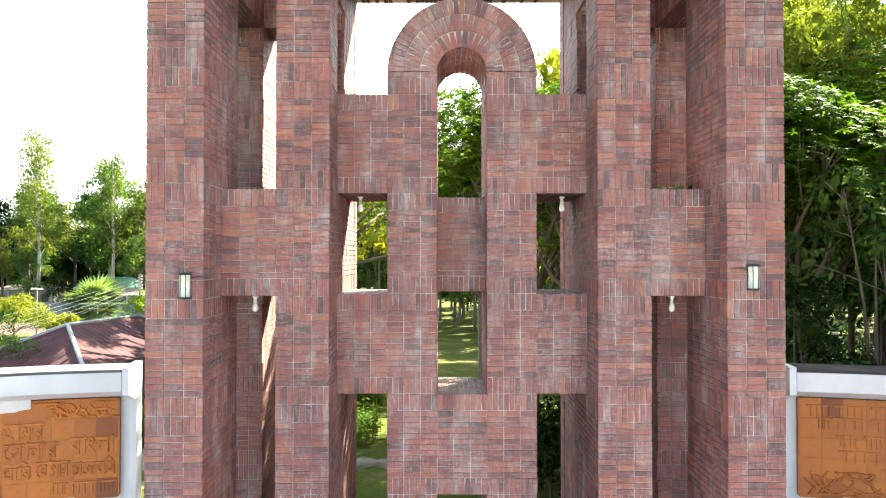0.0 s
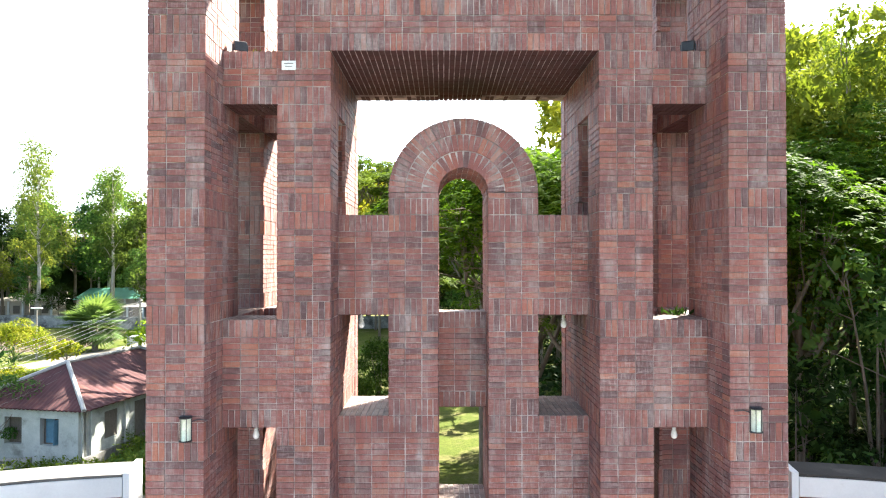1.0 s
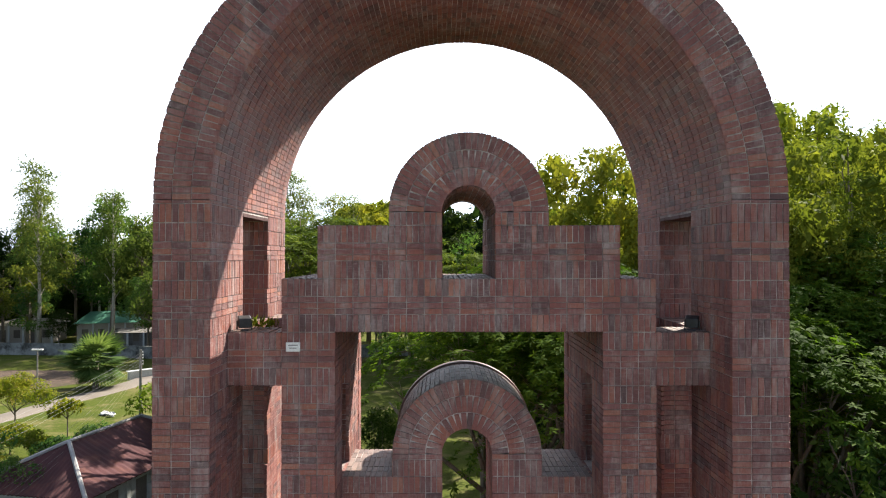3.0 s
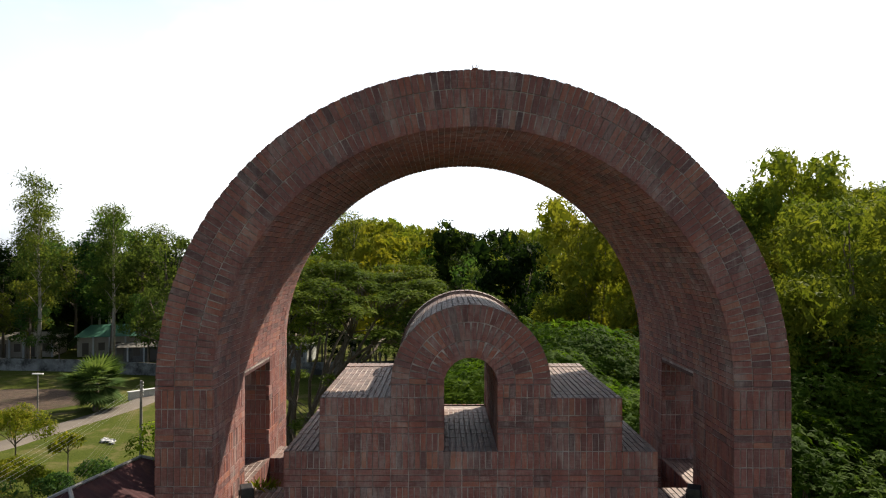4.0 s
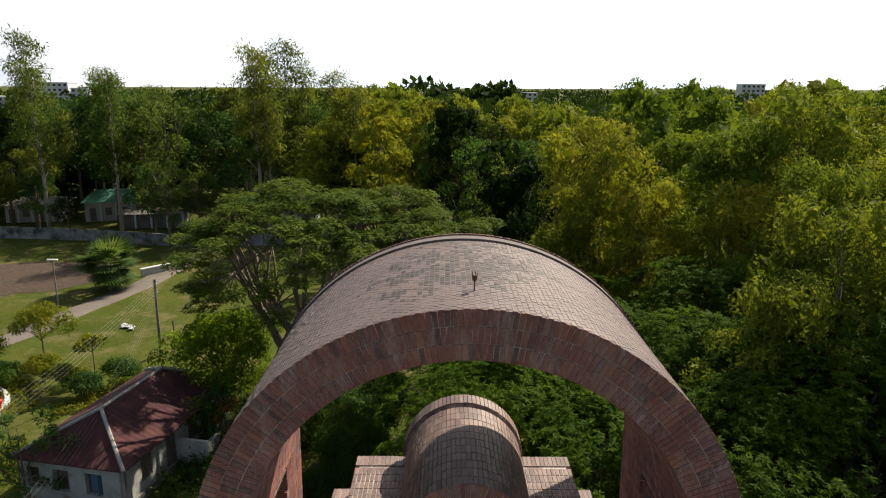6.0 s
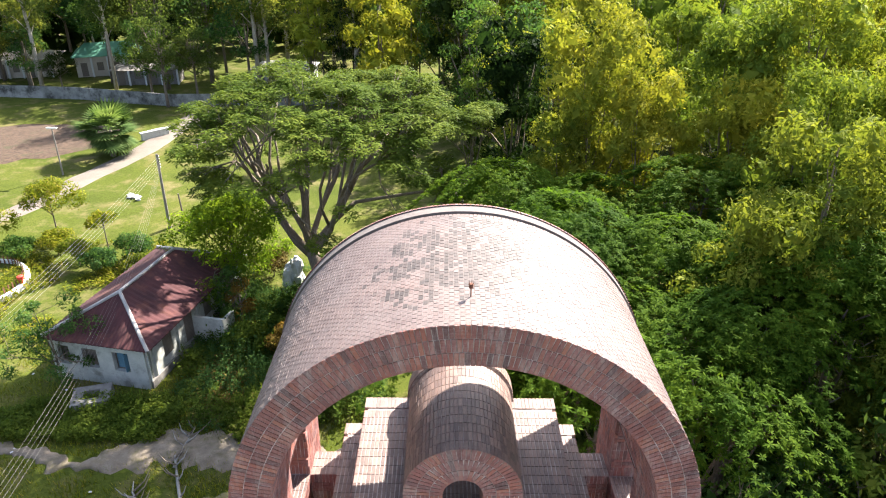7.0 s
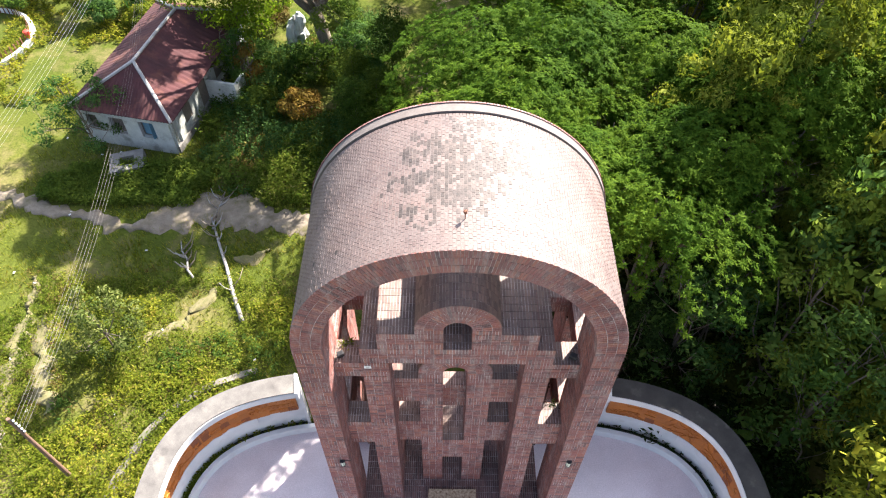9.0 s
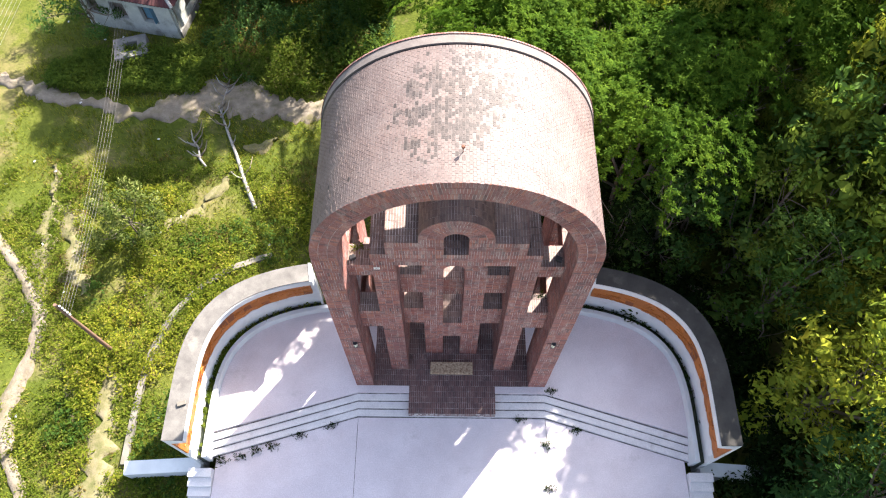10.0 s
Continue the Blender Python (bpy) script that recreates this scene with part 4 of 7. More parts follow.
def flood_light(x, turn):
    t = thing("flood_light", "small black floodlight standing on a brick beam", "lamp", (x, 0.95, L6), turn, group="floodlights")
    bm = bmesh.new()
    box(bm, -0.05, 0.05, -0.04, 0.04, 0.0, 0.02, 0.004)
    part("foot", bm, M_METAL, t)
    bm = bmesh.new()
    for s in (-1, 1):
        box(bm, s * 0.1 - 0.008, s * 0.1 + 0.008, -0.015, 0.015, 0.01, 0.15)
    box(bm, -0.1, 0.1, -0.015, 0.015, 0.012, 0.024)
    part("bracket", bm, M_METAL, t)
    bm = bmesh.new()
    box(bm, -0.09, 0.09, -0.06, 0.06, 0.06, 0.2, 0.014)
    for v in bm.verts:
        v.co.z += 0.35 * v.co.y
    part("housing", bm, M_METAL, t)
    bm = bmesh.new()
    for k in range(5):
        box(bm, -0.07 + k * 0.035 - 0.004, -0.07 + k * 0.035 + 0.004, 0.055, 0.085, 0.09, 0.19)
    part("cooling_fins", bm, M_METAL, t)


flood_light(-3.2, 25)
flood_light(3.2, -25)
plate = thing("notice_plate", "small white enamel plate fixed on brick", "sign", (-2.46, 0.75, 11.97))
bm = bmesh.new()
box(bm, -0.1, 0.1, -0.015, -0.001, -0.065, 0.065, 0.004)
part("panel", bm, M_PLATE, plate)
for k, w in ((0.025, 0.13), (-0.015, 0.1)):
    bm = bmesh.new()
    box(bm, -w / 2, w / 2, -0.0185, -0.0148, k - 0.006, k + 0.006)
    part("writing_bar", bm, M_CEMENT, plate)
rod = thing("lightning_rod", "short rusty lightning rod with a spiked head on the roof", "rod", (0.06, 0.85, 17.97))
bm = bmesh.new()
box(bm, -0.08, 0.08, -0.08, 0.08, -0.02, 0.035, 0.01)
part("foot", bm, M_RUST, rod)
bm = bmesh.new()
tube(bm, [(0, 0, 0.02), (0, 0, 0.3)], [0.012, 0.01], 8)
part("stem", bm, M_RUST, rod)
bm = bmesh.new()
lathe(bm, [(0.01, 0.27), (0.03, 0.285), (0.042, 0.31), (0.036, 0.33), (0.046, 0.345), (0.042, 0.36), (0.018, 0.37)], 12)
part("head", bm, M_RUST, rod)
for k in range(5):
    a = k * 2 * math.pi / 5
    bm = bmesh.new()
    tube(bm, [(0.032 * math.cos(a), 0.032 * math.sin(a), 0.355), (0.045 * math.cos(a), 0.045 * math.sin(a), 0.39), (0.04 * math.cos(a), 0.04 * math.sin(a), 0.42)], [0.006, 0.005, 0.002], 5)
    part("spike", bm, M_RUST, rod)
bm = bmesh.new()
tube(bm, [(0.02, -0.06, 0.03), (-0.05, -0.25, 0.02), (0.0, -0.5, 0.03), (-0.06, -0.86, 0.02)], [0.009] * 4, 6)
part("earth_strap", bm, M_RUST, rod, "rusty earth strap running down the roof")
slab = thing("altar_slab", "low pebbled stone slab on the brick floor", "slab", (0.02, 0.75, BASE))
bm = bmesh.new()
box(bm, -0.9, 0.9, -0.24, 0.24, 0.0, 0.12, 0.02)
part("plinth", bm, M_CEMENT, slab)
bm = bmesh.new()
box(bm, -0.93, 0.93, -0.27, 0.27, 0.12, 0.26, 0.02)
part("top", bm, M_PEBBLE, slab, "pebble-faced top")
brick_loose = thing("loose_brick", "loose pale brick lying on the wall coping", "brick", (-10.2, -1.9, 5.5), 20)
bm = bmesh.new()
box(bm, -0.16, 0.16, -0.08, 0.08, 0.0, 0.1, 0.012)
part("brick", bm, M_CURB, brick_loose)


# ---- the old house ----
def hip_house():
    at = Vector((-15.95, 21.49, 0))
    t = thing("old_house", "old whitewashed house under a rusty hipped tin roof", "house", at, math.degrees(math.atan2(0.2, -0.98)))
    # local x runs along the front to its far corner, local y (negative) to the rear
    W, D, E0, RZ = 6.6, 11.5, 2.58, 4.2
    a, b = 0.42, -0.42

    def wall_with_openings(name, p0, p1, holes, h=2.58, th=0.25):
        d = (Vector(p1) - Vector(p0))
        ln = d.length
        d.normalize()
        n = Vector((d.y, -d.x, 0))
        xs = sorted({0.0, ln, *[v for hh in holes for v in hh[:2]]})
        zs = sorted({-0.1, h, *[v for hh in holes for v in hh[2:]]})
        bm = bmesh.new()
        for x0, x1 in zip(xs, xs[1:]):
            for z0, z1 in zip(zs, zs[1:]):
                if any(hh[0] - 1e-4 <= x0 and x1 <= hh[1] + 1e-4 and hh[2] - 1e-4 <= z0 and z1 <= hh[3] + 1e-4 for hh in holes):
                    continue
                v = [Vector(p0) + d * x + Vector((0, 0, z)) for x, z in ((x0, z0), (x1, z0), (x1, z1), (x0, z1))]
                lo, hi = [bm.verts.new(q) for q in v], [bm.verts.new(q - n * th) for q in v]
                bm.faces.new(lo)
                bm.faces.new(hi[::-1])
                for k in range(4):
                    bm.faces.new((lo[k], hi[k], hi[(k + 1) % 4], lo[(k + 1) % 4]))
        bmesh.ops.remove_doubles(bm, verts=bm.verts, dist=0.0005)
        bmesh.ops.recalc_face_normals(bm, faces=bm.faces)
        w = part(name, bm, M_LIME, t)
        return Vector(p0), d, n, w

    def shutters(p0, d, n, holes, blue=()):
        for i, (x0, x1, z0, z1) in enumerate(holes):
            bm = bmesh.new()
            fr = [(x0, x0 + 0.06, z0, z1), (x1 - 0.06, x1, z0, z1), (x0, x1, z0, z0 + 0.06), (x0, x1, z1 - 0.06, z1)]
            rot = Matrix((d, -n, Vector((0, 0, 1)))).transposed().to_4x4()
            rot.translation = p0
            for q in fr:
                box(bm, q[0], q[1], 0.02, 0.1, q[2], q[3])
            bm.transform(rot)
            win = part("window", bm, M_WOODDARK, t, "weathered wooden window frame")
            xm = (x0 + x1) / 2
            for j, (u0, u1) in enumerate(((x0 + 0.06, xm - 0.005), (xm + 0.005, x1 - 0.06))):
                bm = bmesh.new()
                # one louvred leaf: a saw-toothed front drawn across its width
                zs, prof = z0 + 0.06, []
                for k in range(8):
                    za, zb = zs + k * (z1 - z0 - 0.12) / 8, zs + (k + 1) * (z1 - z0 - 0.12) / 8
                    prof += [(0.034, za), (0.056, zb)]
                prof += [(0.08, z1 - 0.06), (0.08, zs)]
                va, vb = [bm.verts.new((u0, y, z)) for y, z in prof], [bm.verts.new((u1, y, z)) for y, z in prof]
                bm.faces.new(va)
                bm.faces.new(vb[::-1])
                for k in range(len(prof)):
                    m2 = (k + 1) % len(prof)
                    bm.faces.new((va[k], va[m2], vb[m2], vb[k]))
                bmesh.ops.recalc_face_normals(bm, faces=bm.faces)
                if i in blue and j == 0:
                    bm.transform(Matrix.Translation((u0, 0.03, 0)) @ Matrix.Rotation(radians(-78), 4, "Z") @ Matrix.Translation((-u0, -0.03, 0)))
                bm.transform(rot)
                part("shutter", bm, M_SHUTTER if i in blue else M_WOODDARK, win, "faded blue shutter" if i in blue else "")
            if i in blue:
                bm = bmesh.new()
                box(bm, x0 + 0.05, x1 - 0.05, 0.2, 0.24, z0 + 0.05, z1 - 0.05)
                bm.transform(rot)
                part("dark_room", bm, M_VOID, win)

    front = [(1.0, 1.95, 0.95, 2.15), (2.9, 3.8, 0.95, 2.15), (4.6, 5.3, 0.95, 2.15)]
    wall_with_openings("wall", (a, b, 0), (W - a, b, 0), front)
    shutters(Vector((a, b, 0)), Vector((1, 0, 0)), Vector((0, 1, 0)), front, (0,))
    side = [(1.2, 2.1, 0.9, 2.15), (3.4, 4.3, 0.2, 2.2), (5.6, 6.5, 0.9, 2.15), (8.4, 9.3, 0.9, 2.15)]
    wall_with_openings("wall", (a, b - 0.25, 0), (a, -D - b, 0), side)
    shutters(Vector((a, b - 0.25, 0)), Vector((0, -1, 0)), Vector((-1, 0, 0)), side)
    wall_with_openings("wall", (W - a, b, 0), (W - a, -D - b, 0), [])
    wall_with_openings("wall", (a, -D - b, 0), (W - a, -D - b, 0), [])
    bm = bmesh.new()
    box(bm, a - 0.12, W - a + 0.12, -D - b - 0.1, b + 0.12, -0.1, 0.42, 0.02)
    part("plinth", bm, M_CEMENT, t, "damp dark cement plinth")
    for xx in (a + 0.02, 2.55, 4.3, W - a - 0.02):
        bm = bmesh.new()
        box(bm, xx - 0.1, xx + 0.1, b - 0.02, b + 0.1, 0.4, 2.55, 0.01)
        part("pilaster", bm, M_LIME, t)
    for yy in (-1.0, -3.4, -5.6, -7.8, -10.0):
        bm = bmesh.new()
        box(bm, a - 0.1, a + 0.02, yy - 0.13, yy + 0.13, 0.4, 2.55, 0.01)
        part("pilaster", bm, M_LIME, t)
    # roof: four corrugated slopes
    r0, r1 = Vector((W / 2, -2.95, RZ)), Vector((W / 2, -D + 2.95, RZ))
    c = [Vector((0, 0, E0)), Vector((W, 0, E0)), Vector((W, -D, E0)), Vector((0, -D, E0))]

    def slope(corners, ridge):
        bm = bmesh.new()
        m = 60
        lo_a, lo_b = corners
        up_a, up_b = ridge
        along = (lo_b - lo_a).normalized()
        rows = []
        for i in range(m + 1):
            s = i / m
            base = lo_a.lerp(lo_b, s)
            s0 = (up_a - lo_a).dot(along) / (lo_b - lo_a).length
            s1 = (up_b - lo_a).dot(along) / (lo_b - lo_a).length
            if s < s0:
                top = lo_a.lerp(up_a, s / s0)
            elif s > s1:
                top = lo_b.lerp(up_b, (1 - s) / (1 - s1))
            else:
                top = up_a.lerp(up_b, (s - s0) / max(s1 - s0, 1e-6))
            wave = 0.022 if i % 2 else -0.012
            rows.append([bm.verts.new(base + Vector((0, 0, wave + o))) for o in (0, -0.05)] + [bm.verts.new(top + Vector((0, 0, wave * 0.5 + o))) for o in (0, -0.05)])
        for r, q in zip(rows, rows[1:]):
            for f in ((r[0], q[0], q[2], r[2]), (r[1], r[3], q[3], q[1]), (r[0], r[1], q[1], q[0])):
                if len({tuple(round(x, 5) for x in v.co) for v in f}) > 2:
                    bm.faces.new(f)
        bmesh.ops.recalc_face_normals(bm, faces=bm.faces)
        part("roof", bm, M_TIN, t, "dark rusty corrugated tin slope")
    slope((c[0], c[1]), (r0, r0 + Vector((0.001, 0, 0))))
    slope((c[1], c[2]), (r0, r1))
    slope((c[2], c[3]), (r1, r1 - Vector((0.001, 0, 0))))
    slope((c[3], c[0]), (r1, r0))
    for p0, p1 in ((c[0], r0), (c[1], r0), (c[2], r1), (c[3], r1), (r0, r1)):
        bm = bmesh.new()
        tube(bm, [p0 + Vector((0, 0, 0.03)), p1 + Vector((0, 0, 0.03))], [0.1, 0.1], 6)
        part("ridge_cap", bm, M_RIDGE, t, "pale weathered ridge capping")
    bm = bmesh.new()
    box(bm, -1.5, a + 0.02, -5.2, -5.0, 0.0, 1.7)
    box(bm, -1.5, -1.3, -6.4, -5.2, 0.0, 1.55)
    part("annex", bm, M_LIME, t, "low whitewashed annex wall")


hip_house()
well = thing("concrete_tank", "square grey concrete tank with an open hatch", "tank", (-18.9, 20.5, 0), 17)
for x0, x1, y0, y1 in ((-0.95, 0.95, -0.8, -0.35), (-0.95, 0.95, 0.35, 0.8), (-0.95, -0.4, -0.35, 0.35), (0.4, 0.95, -0.35, 0.35)):
    bm = bmesh.new()
    box(bm, x0, x1, y0, y1, 0.0, 0.62, 0.015)
    part("side", bm, M_CEMENT, well)
bm = bmesh.new()
box(bm, -0.42, 0.42, -0.37, 0.37, 0.02, 0.3)
part("floor", bm, M_VOID, well)

# ---- poles, wires and small things on the lawn ----
def concrete_pole(x, y, h, lean, label="grey concrete power pole with stacked insulators", mat=None, r=0.13):
    t = thing("power_pole", label, "pole", (x, y, -0.1))
    t.matrix_basis = pose(x, y, -0.1, lean[0], lean[1], 0)
    bm = bmesh.new()
    tube(bm, [(0, 0, 0), (0, 0, h * 0.5), (0, 0, h)], [r, r * 0.85, r * 0.65], 10)
    part("shaft", bm, mat or M_POLE, t)
    bm = bmesh.new()
    box(bm, r * 0.6, r * 0.6 + 0.03, -0.02, 0.02, h - 1.15, h - 0.05, 0.005)
    part("bracket", bm, M_METAL, t)
    for k in range(5):
        bm = bmesh.new()
        lathe(bm, [(0.028, -0.04), (0.042, -0.02), (0.028, 0.0), (0.042, 0.02), (0.028, 0.04)], 8, (r * 0.6 + 0.07, 0, h - 0.15 - 0.22 * k))
        part("insulator", bm, M_PLATE, t)
    return t


concrete_pole(-22.8, 42.8, 6.4, (0, 0))
concrete_pole(-15.83, 1.92, 6.0, (0, 0), "tall brown wooden power pole beside the weeds", M_WOODPOLE, 0.1)
for k in range(5):
    a, b = Vector((-22.65, 42.8, 6.15 - 0.22 * k)), Vector((-15.7, 1.92, 5.75 - 0.22 * k))
    bm = bmesh.new()
    pts = []
    for i in range(25):
        s = i / 24
        p = a.lerp(b, s)
        p.z -= 4 * s * (1 - s) * (1.2 + 0.08 * k)
        p.x += 4 * s * (1 - s) * 1.0
        pts.append(p)
    tube(bm, pts, [0.0035] * 25, 4)
    tagged(part("overhead_wire", bm, M_POLE), "slack overhead power wire between poles", "wire", "wires over the lawn")
concrete_pole(-27.5, -12.0, 6.4, (0, 0))
for k in range(5):
    a, b = Vector((-22.65, 42.8, 6.15 - 0.22 * k)), Vector((-27.35, -12.0, 6.15 - 0.22 * k))
    bm = bmesh.new()
    tube(bm, [a.lerp(b, i / 24) - Vector((0, 0, 4 * (i / 24) * (1 - i / 24) * (2.3 + 0.06 * k))) for i in range(25)], [0.0042] * 25, 4)
    tagged(part("overhead_wire", bm, M_CABLE), "pale slack power wire crossing the lawn", "wire", "wires over the lawn")
parapet = thing("culvert_parapet", "low white painted culvert parapet beside the road", "wall", (-33.2, 67.4, 0), 48)
bm = bmesh.new()
box(bm, -1.6, 1.6, -0.2, 0.2, -0.1, 0.75, 0.03)
part("body", bm, M_LIME, parapet)
bm = bmesh.new()
box(bm, -1.7, 1.7, -0.26, 0.26, 0.754, 0.86, 0.02)
part("coping", bm, M_PLASTER, parapet)
yard_lamp = thing("yard_lamp_post", "slim lamp post with a flat lamp head by the field", "lamp post", (-37.62, 55.1, -0.05))
bm = bmesh.new()
tube(bm, [(0, 0, 0), (0, 0, 4.7)], [0.08, 0.06], 8)
part("post", bm, M_POLE, yard_lamp)
bm = bmesh.new()
box(bm, -0.5, 0.5, -0.12, 0.12, 4.65, 4.78, 0.03)
part("lamp_head", bm, M_PLATE, yard_lamp)
short_post = thing("short_post", "short dark leaning wooden post", "post", (-22.0, 44.0, -0.05))
bm = bmesh.new()
tube(bm, [(0, 0, 0), (-0.15, 0, 2.6)], [0.09, 0.06], 8)
part("shaft", bm, M_WOODDARK, short_post)
rng = random.Random(11)
for k in range(7):
    t = thing("rubbish_bag", "crumpled white plastic rubbish on the grass", "rubbish", (-28.2 + rng.uniform(-0.7, 0.7), 49.2 + rng.uniform(-0.6, 0.6), 0.03), rng.uniform(0, 360), "rubbish heap")
    bm = bmesh.new()
    bmesh.ops.create_icosphere(bm, subdivisions=2, radius=0.35)
    for v in bm.verts:
        v.co *= 0.7 + 0.6 * noise.noise(v.co * 4 + Vector((k, 0, 0)))
        v.co.z = max(v.co.z * 0.6, -0.06) + 0.06
    part("bag", bm, M_TRASH, t)
for k in range(40):
    t = thing("litter_scrap", "small pale scrap of litter on the grass", "litter", (rng.uniform(-24, -9), rng.uniform(-3, 24), 0.03), rng.uniform(0, 360), "scattered litter")
    bm = bmesh.new()
    box(bm, -0.07, 0.07, -0.04, 0.05, 0.0, 0.03, 0.008)
    part("scrap", bm, M_TRASH, t)

# round flower bed with a picket fence
bed = thing("round_flower_bed", "round flower bed ringed by a pale kerb and low fence", "flower bed", (-33.2, 32.6, 0))
bm = bmesh.new()
lathe(bm, [(3.65, -0.05), (3.65, 0.32), (3.95, 0.32), (3.95, -0.05)], 56)
part("kerb_ring", bm, M_PLASTER, bed)
bm = bmesh.new()
bmesh.ops.create_circle(bm, cap_ends=True, segments=40, radius=3.66)
bmesh.ops.translate(bm, verts=bm.verts, vec=(0, 0, 0.12))
part("soil", bm, M_GROUND, bed, "grassy soil inside the kerb")
for k in range(60):
    a = 2 * math.pi * k / 60
    bm = bmesh.new()
    box(bm, -0.05, 0.05, -0.015, 0.015, 0.0, 0.75)
    o = part("picket", bm, M_RUST, bed)
    o.matrix_basis = pose(3.6 * math.cos(a), 3.6 * math.sin(a), 0.0, 0, 0, math.degrees(a) + 90)
bm = bmesh.new()
lathe(bm, [(0.12, 0.3), (0.14, 0.6), (0.2, 0.62), (0.22, 0.85), (0.1, 0.9)], 12, (3.78, 0.3, 0))
part("red_post_head", bm, M_REDPOT, bed, "red painted post cap")

# white overgrown ruin beside the big tree
ruin = thing("ruined_pillar", "ragged white plastered pillar stub among the bushes", "ruin", (-10.6, 32.6, 0), 20)
rng = random.Random(17)
for k in range(13):
    f0 = math.sqrt((k + 0.5) / 13)
    a, h, w = k * 2.4, rng.uniform(2.0, 3.3) * (1.1 - 0.45 * f0), rng.uniform(0.2, 0.34)
    x, y = 0.7 * math.cos(a) * f0, 0.42 * math.sin(a) * f0
    bm = bmesh.new()
    lean = (-0.5 * x + rng.uniform(0.0, 0.3), -0.5 * y)
    tube(bm, [(x + lean[0] * f, y + lean[1] * f, -0.1 + h * f) for f in (0, 0.2, 0.4, 0.6, 0.8, 0.93, 1.0)], [w * 1.3, w, w * 1.15, w * 0.9, w, w * 0.75, w * 0.4], 9)
    for v in bm.verts:
        v.co += Vector((noise.noise(v.co * 3.1), noise.noise(v.co * 2.7 + Vector((5, 0, 0))), 0.6 * noise.noise(v.co * 4.0))) * 0.2
    part("masonry", bm, M_LIME if k % 3 else M_PLASTER, ruin)


# ---- distant buildings ----
def far_house(x, y, w, d, h, roof_mat, wall_mat, label, rise=1.6, turn=0, cols=4):
    t = thing("house", label, "house", (x, y, -0.05), turn)
    bm = bmesh.new()
    box(bm, -w / 2, w / 2, 0, d, 0, h)
    part("wall", bm, wall_mat, t)
    bm = bmesh.new()
    o = 0.5
    v = [bm.verts.new(p) for p in ((-w / 2 - o, -o, h), (w / 2 + o, -o, h), (w / 2 + o, d + o, h), (-w / 2 - o, d + o, h), (-w / 2 + 1.5, d / 2, h + rise), (w / 2 - 1.5, d / 2, h + rise))]
    for f in ((0, 1, 5, 4), (1, 2, 5), (2, 3, 4, 5), (3, 0, 4), (3, 2, 1, 0)):
        bm.faces.new([v[k] for k in f])
    part("roof", bm, roof_mat, t)
    for k in range(cols):
        xx = -w / 2 + (k + 0.5) * w / cols
        bm = bmesh.new()
        box(bm, xx - 0.45, xx + 0.45, -0.06, 0.05, 0.9 if k % 2 else 0.1, 2.1)
        part("window" if k % 2 else "door", bm, M_WOODDARK, t)
        bm = bmesh.new()
        box(bm, xx + w / cols / 2 - 0.12, xx + w / cols / 2 + 0.12, -0.45, -0.2, 0, h)
        part("veranda_post", bm, M_PLASTER, t)


far_house(-52, 99, 9, 6, 3.0, M_GREENROOF, M_PINK, "pale house under a green sheet roof", turn=20)
far_house(-64, 97, 8, 6, 2.8, M_PINK, M_PINK, "pale house with a low roof among trees", 0.8, 10)
far_house(-44, 93, 9, 4, 2.2, M_CEMENT, M_CEMENT, "grey shed behind the boundary wall", 0.5, 8)
far_house(-24, 92, 8, 5, 2.6, M_RIDGE, M_LIME, "shed with a pale tin roof among trees", 0.7, -5)
bwall = tagged(new("boundary_wall"), "stained white boundary wall", "wall", kind="structure")
pts = [(-95, 88), (-80, 87), (-65, 86), (-50, 84.5), (-36, 81), (-20, 82), (-5, 84)]
for (x0, y0), (x1, y1) in zip(pts, pts[1:]):
    bm = bmesh.new()
    d = Vector((x1 - x0, y1 - y0, 0)).normalized()
    sweep(bm, [(Vector((x0, y0, 0)), Vector((-d.y, d.x, 0))), (Vector((x1, y1, 0)), Vector((-d.y, d.x, 0)))], [(-0.12, -0.1), (-0.12, 1.55), (0.12, 1.55), (0.12, -0.1)])
    part("wall_panel", bm, M_OLDWALL, bwall)


def far_block(x, y, w, h, floors, label):
    t = thing("apartment_block", label, "building", (x, y, -0.1))
    bm = bmesh.new()
    box(bm, -w / 2, w / 2, 0, w * 0.6, 0, h)
    box(bm, -w / 2 - 0.3, w / 2 + 0.3, -0.3, w * 0.6 + 0.3, h, h + 0.5)
    part("wall", bm, M_PLASTER, t)
    n = max(3, int(w / 4))
    for f in range(floors):
        for k in range(n):
            bm = bmesh.new()
            xx, zz = -w / 2 + (k + 0.5) * w / n, h * (f + 0.35) / floors
            box(bm, xx - w / n * 0.22, xx + w / n * 0.22, -0.15, 0.2, zz, zz + h / floors * 0.45)
            part("window", bm, M_VOID, t)


far_block(-292, 520, 24, 21, 6, "white apartment block on the horizon")
far_block(-272, 520, 12, 17, 5, "white apartment block on the horizon")
far_block(-325, 500, 34, 11, 3, "pale low building on the horizon")
far_block(-218, 480, 26, 9, 3, "pale low building on the horizon")
far_block(70, 620, 22, 14, 4, "white building beyond the trees")
far_block(262, 600, 20, 22, 6, "pale apartment block beyond the forest")


# ---- plants ----
def unit(v):
    return v / np.maximum(np.linalg.norm(v, axis=-1, keepdims=True), 1e-6)


def leaf_quads(base, axis, side, length, width):
    """Pointed leaves: base point, direction, sideways direction, sizes."""
    L, Wd = length[:, None], width[:, None]
    mid = base + axis * L * 0.5
    return np.stack([base, mid + side * Wd * 0.5, base + axis * L, mid - side * Wd * 0.5], axis=1)


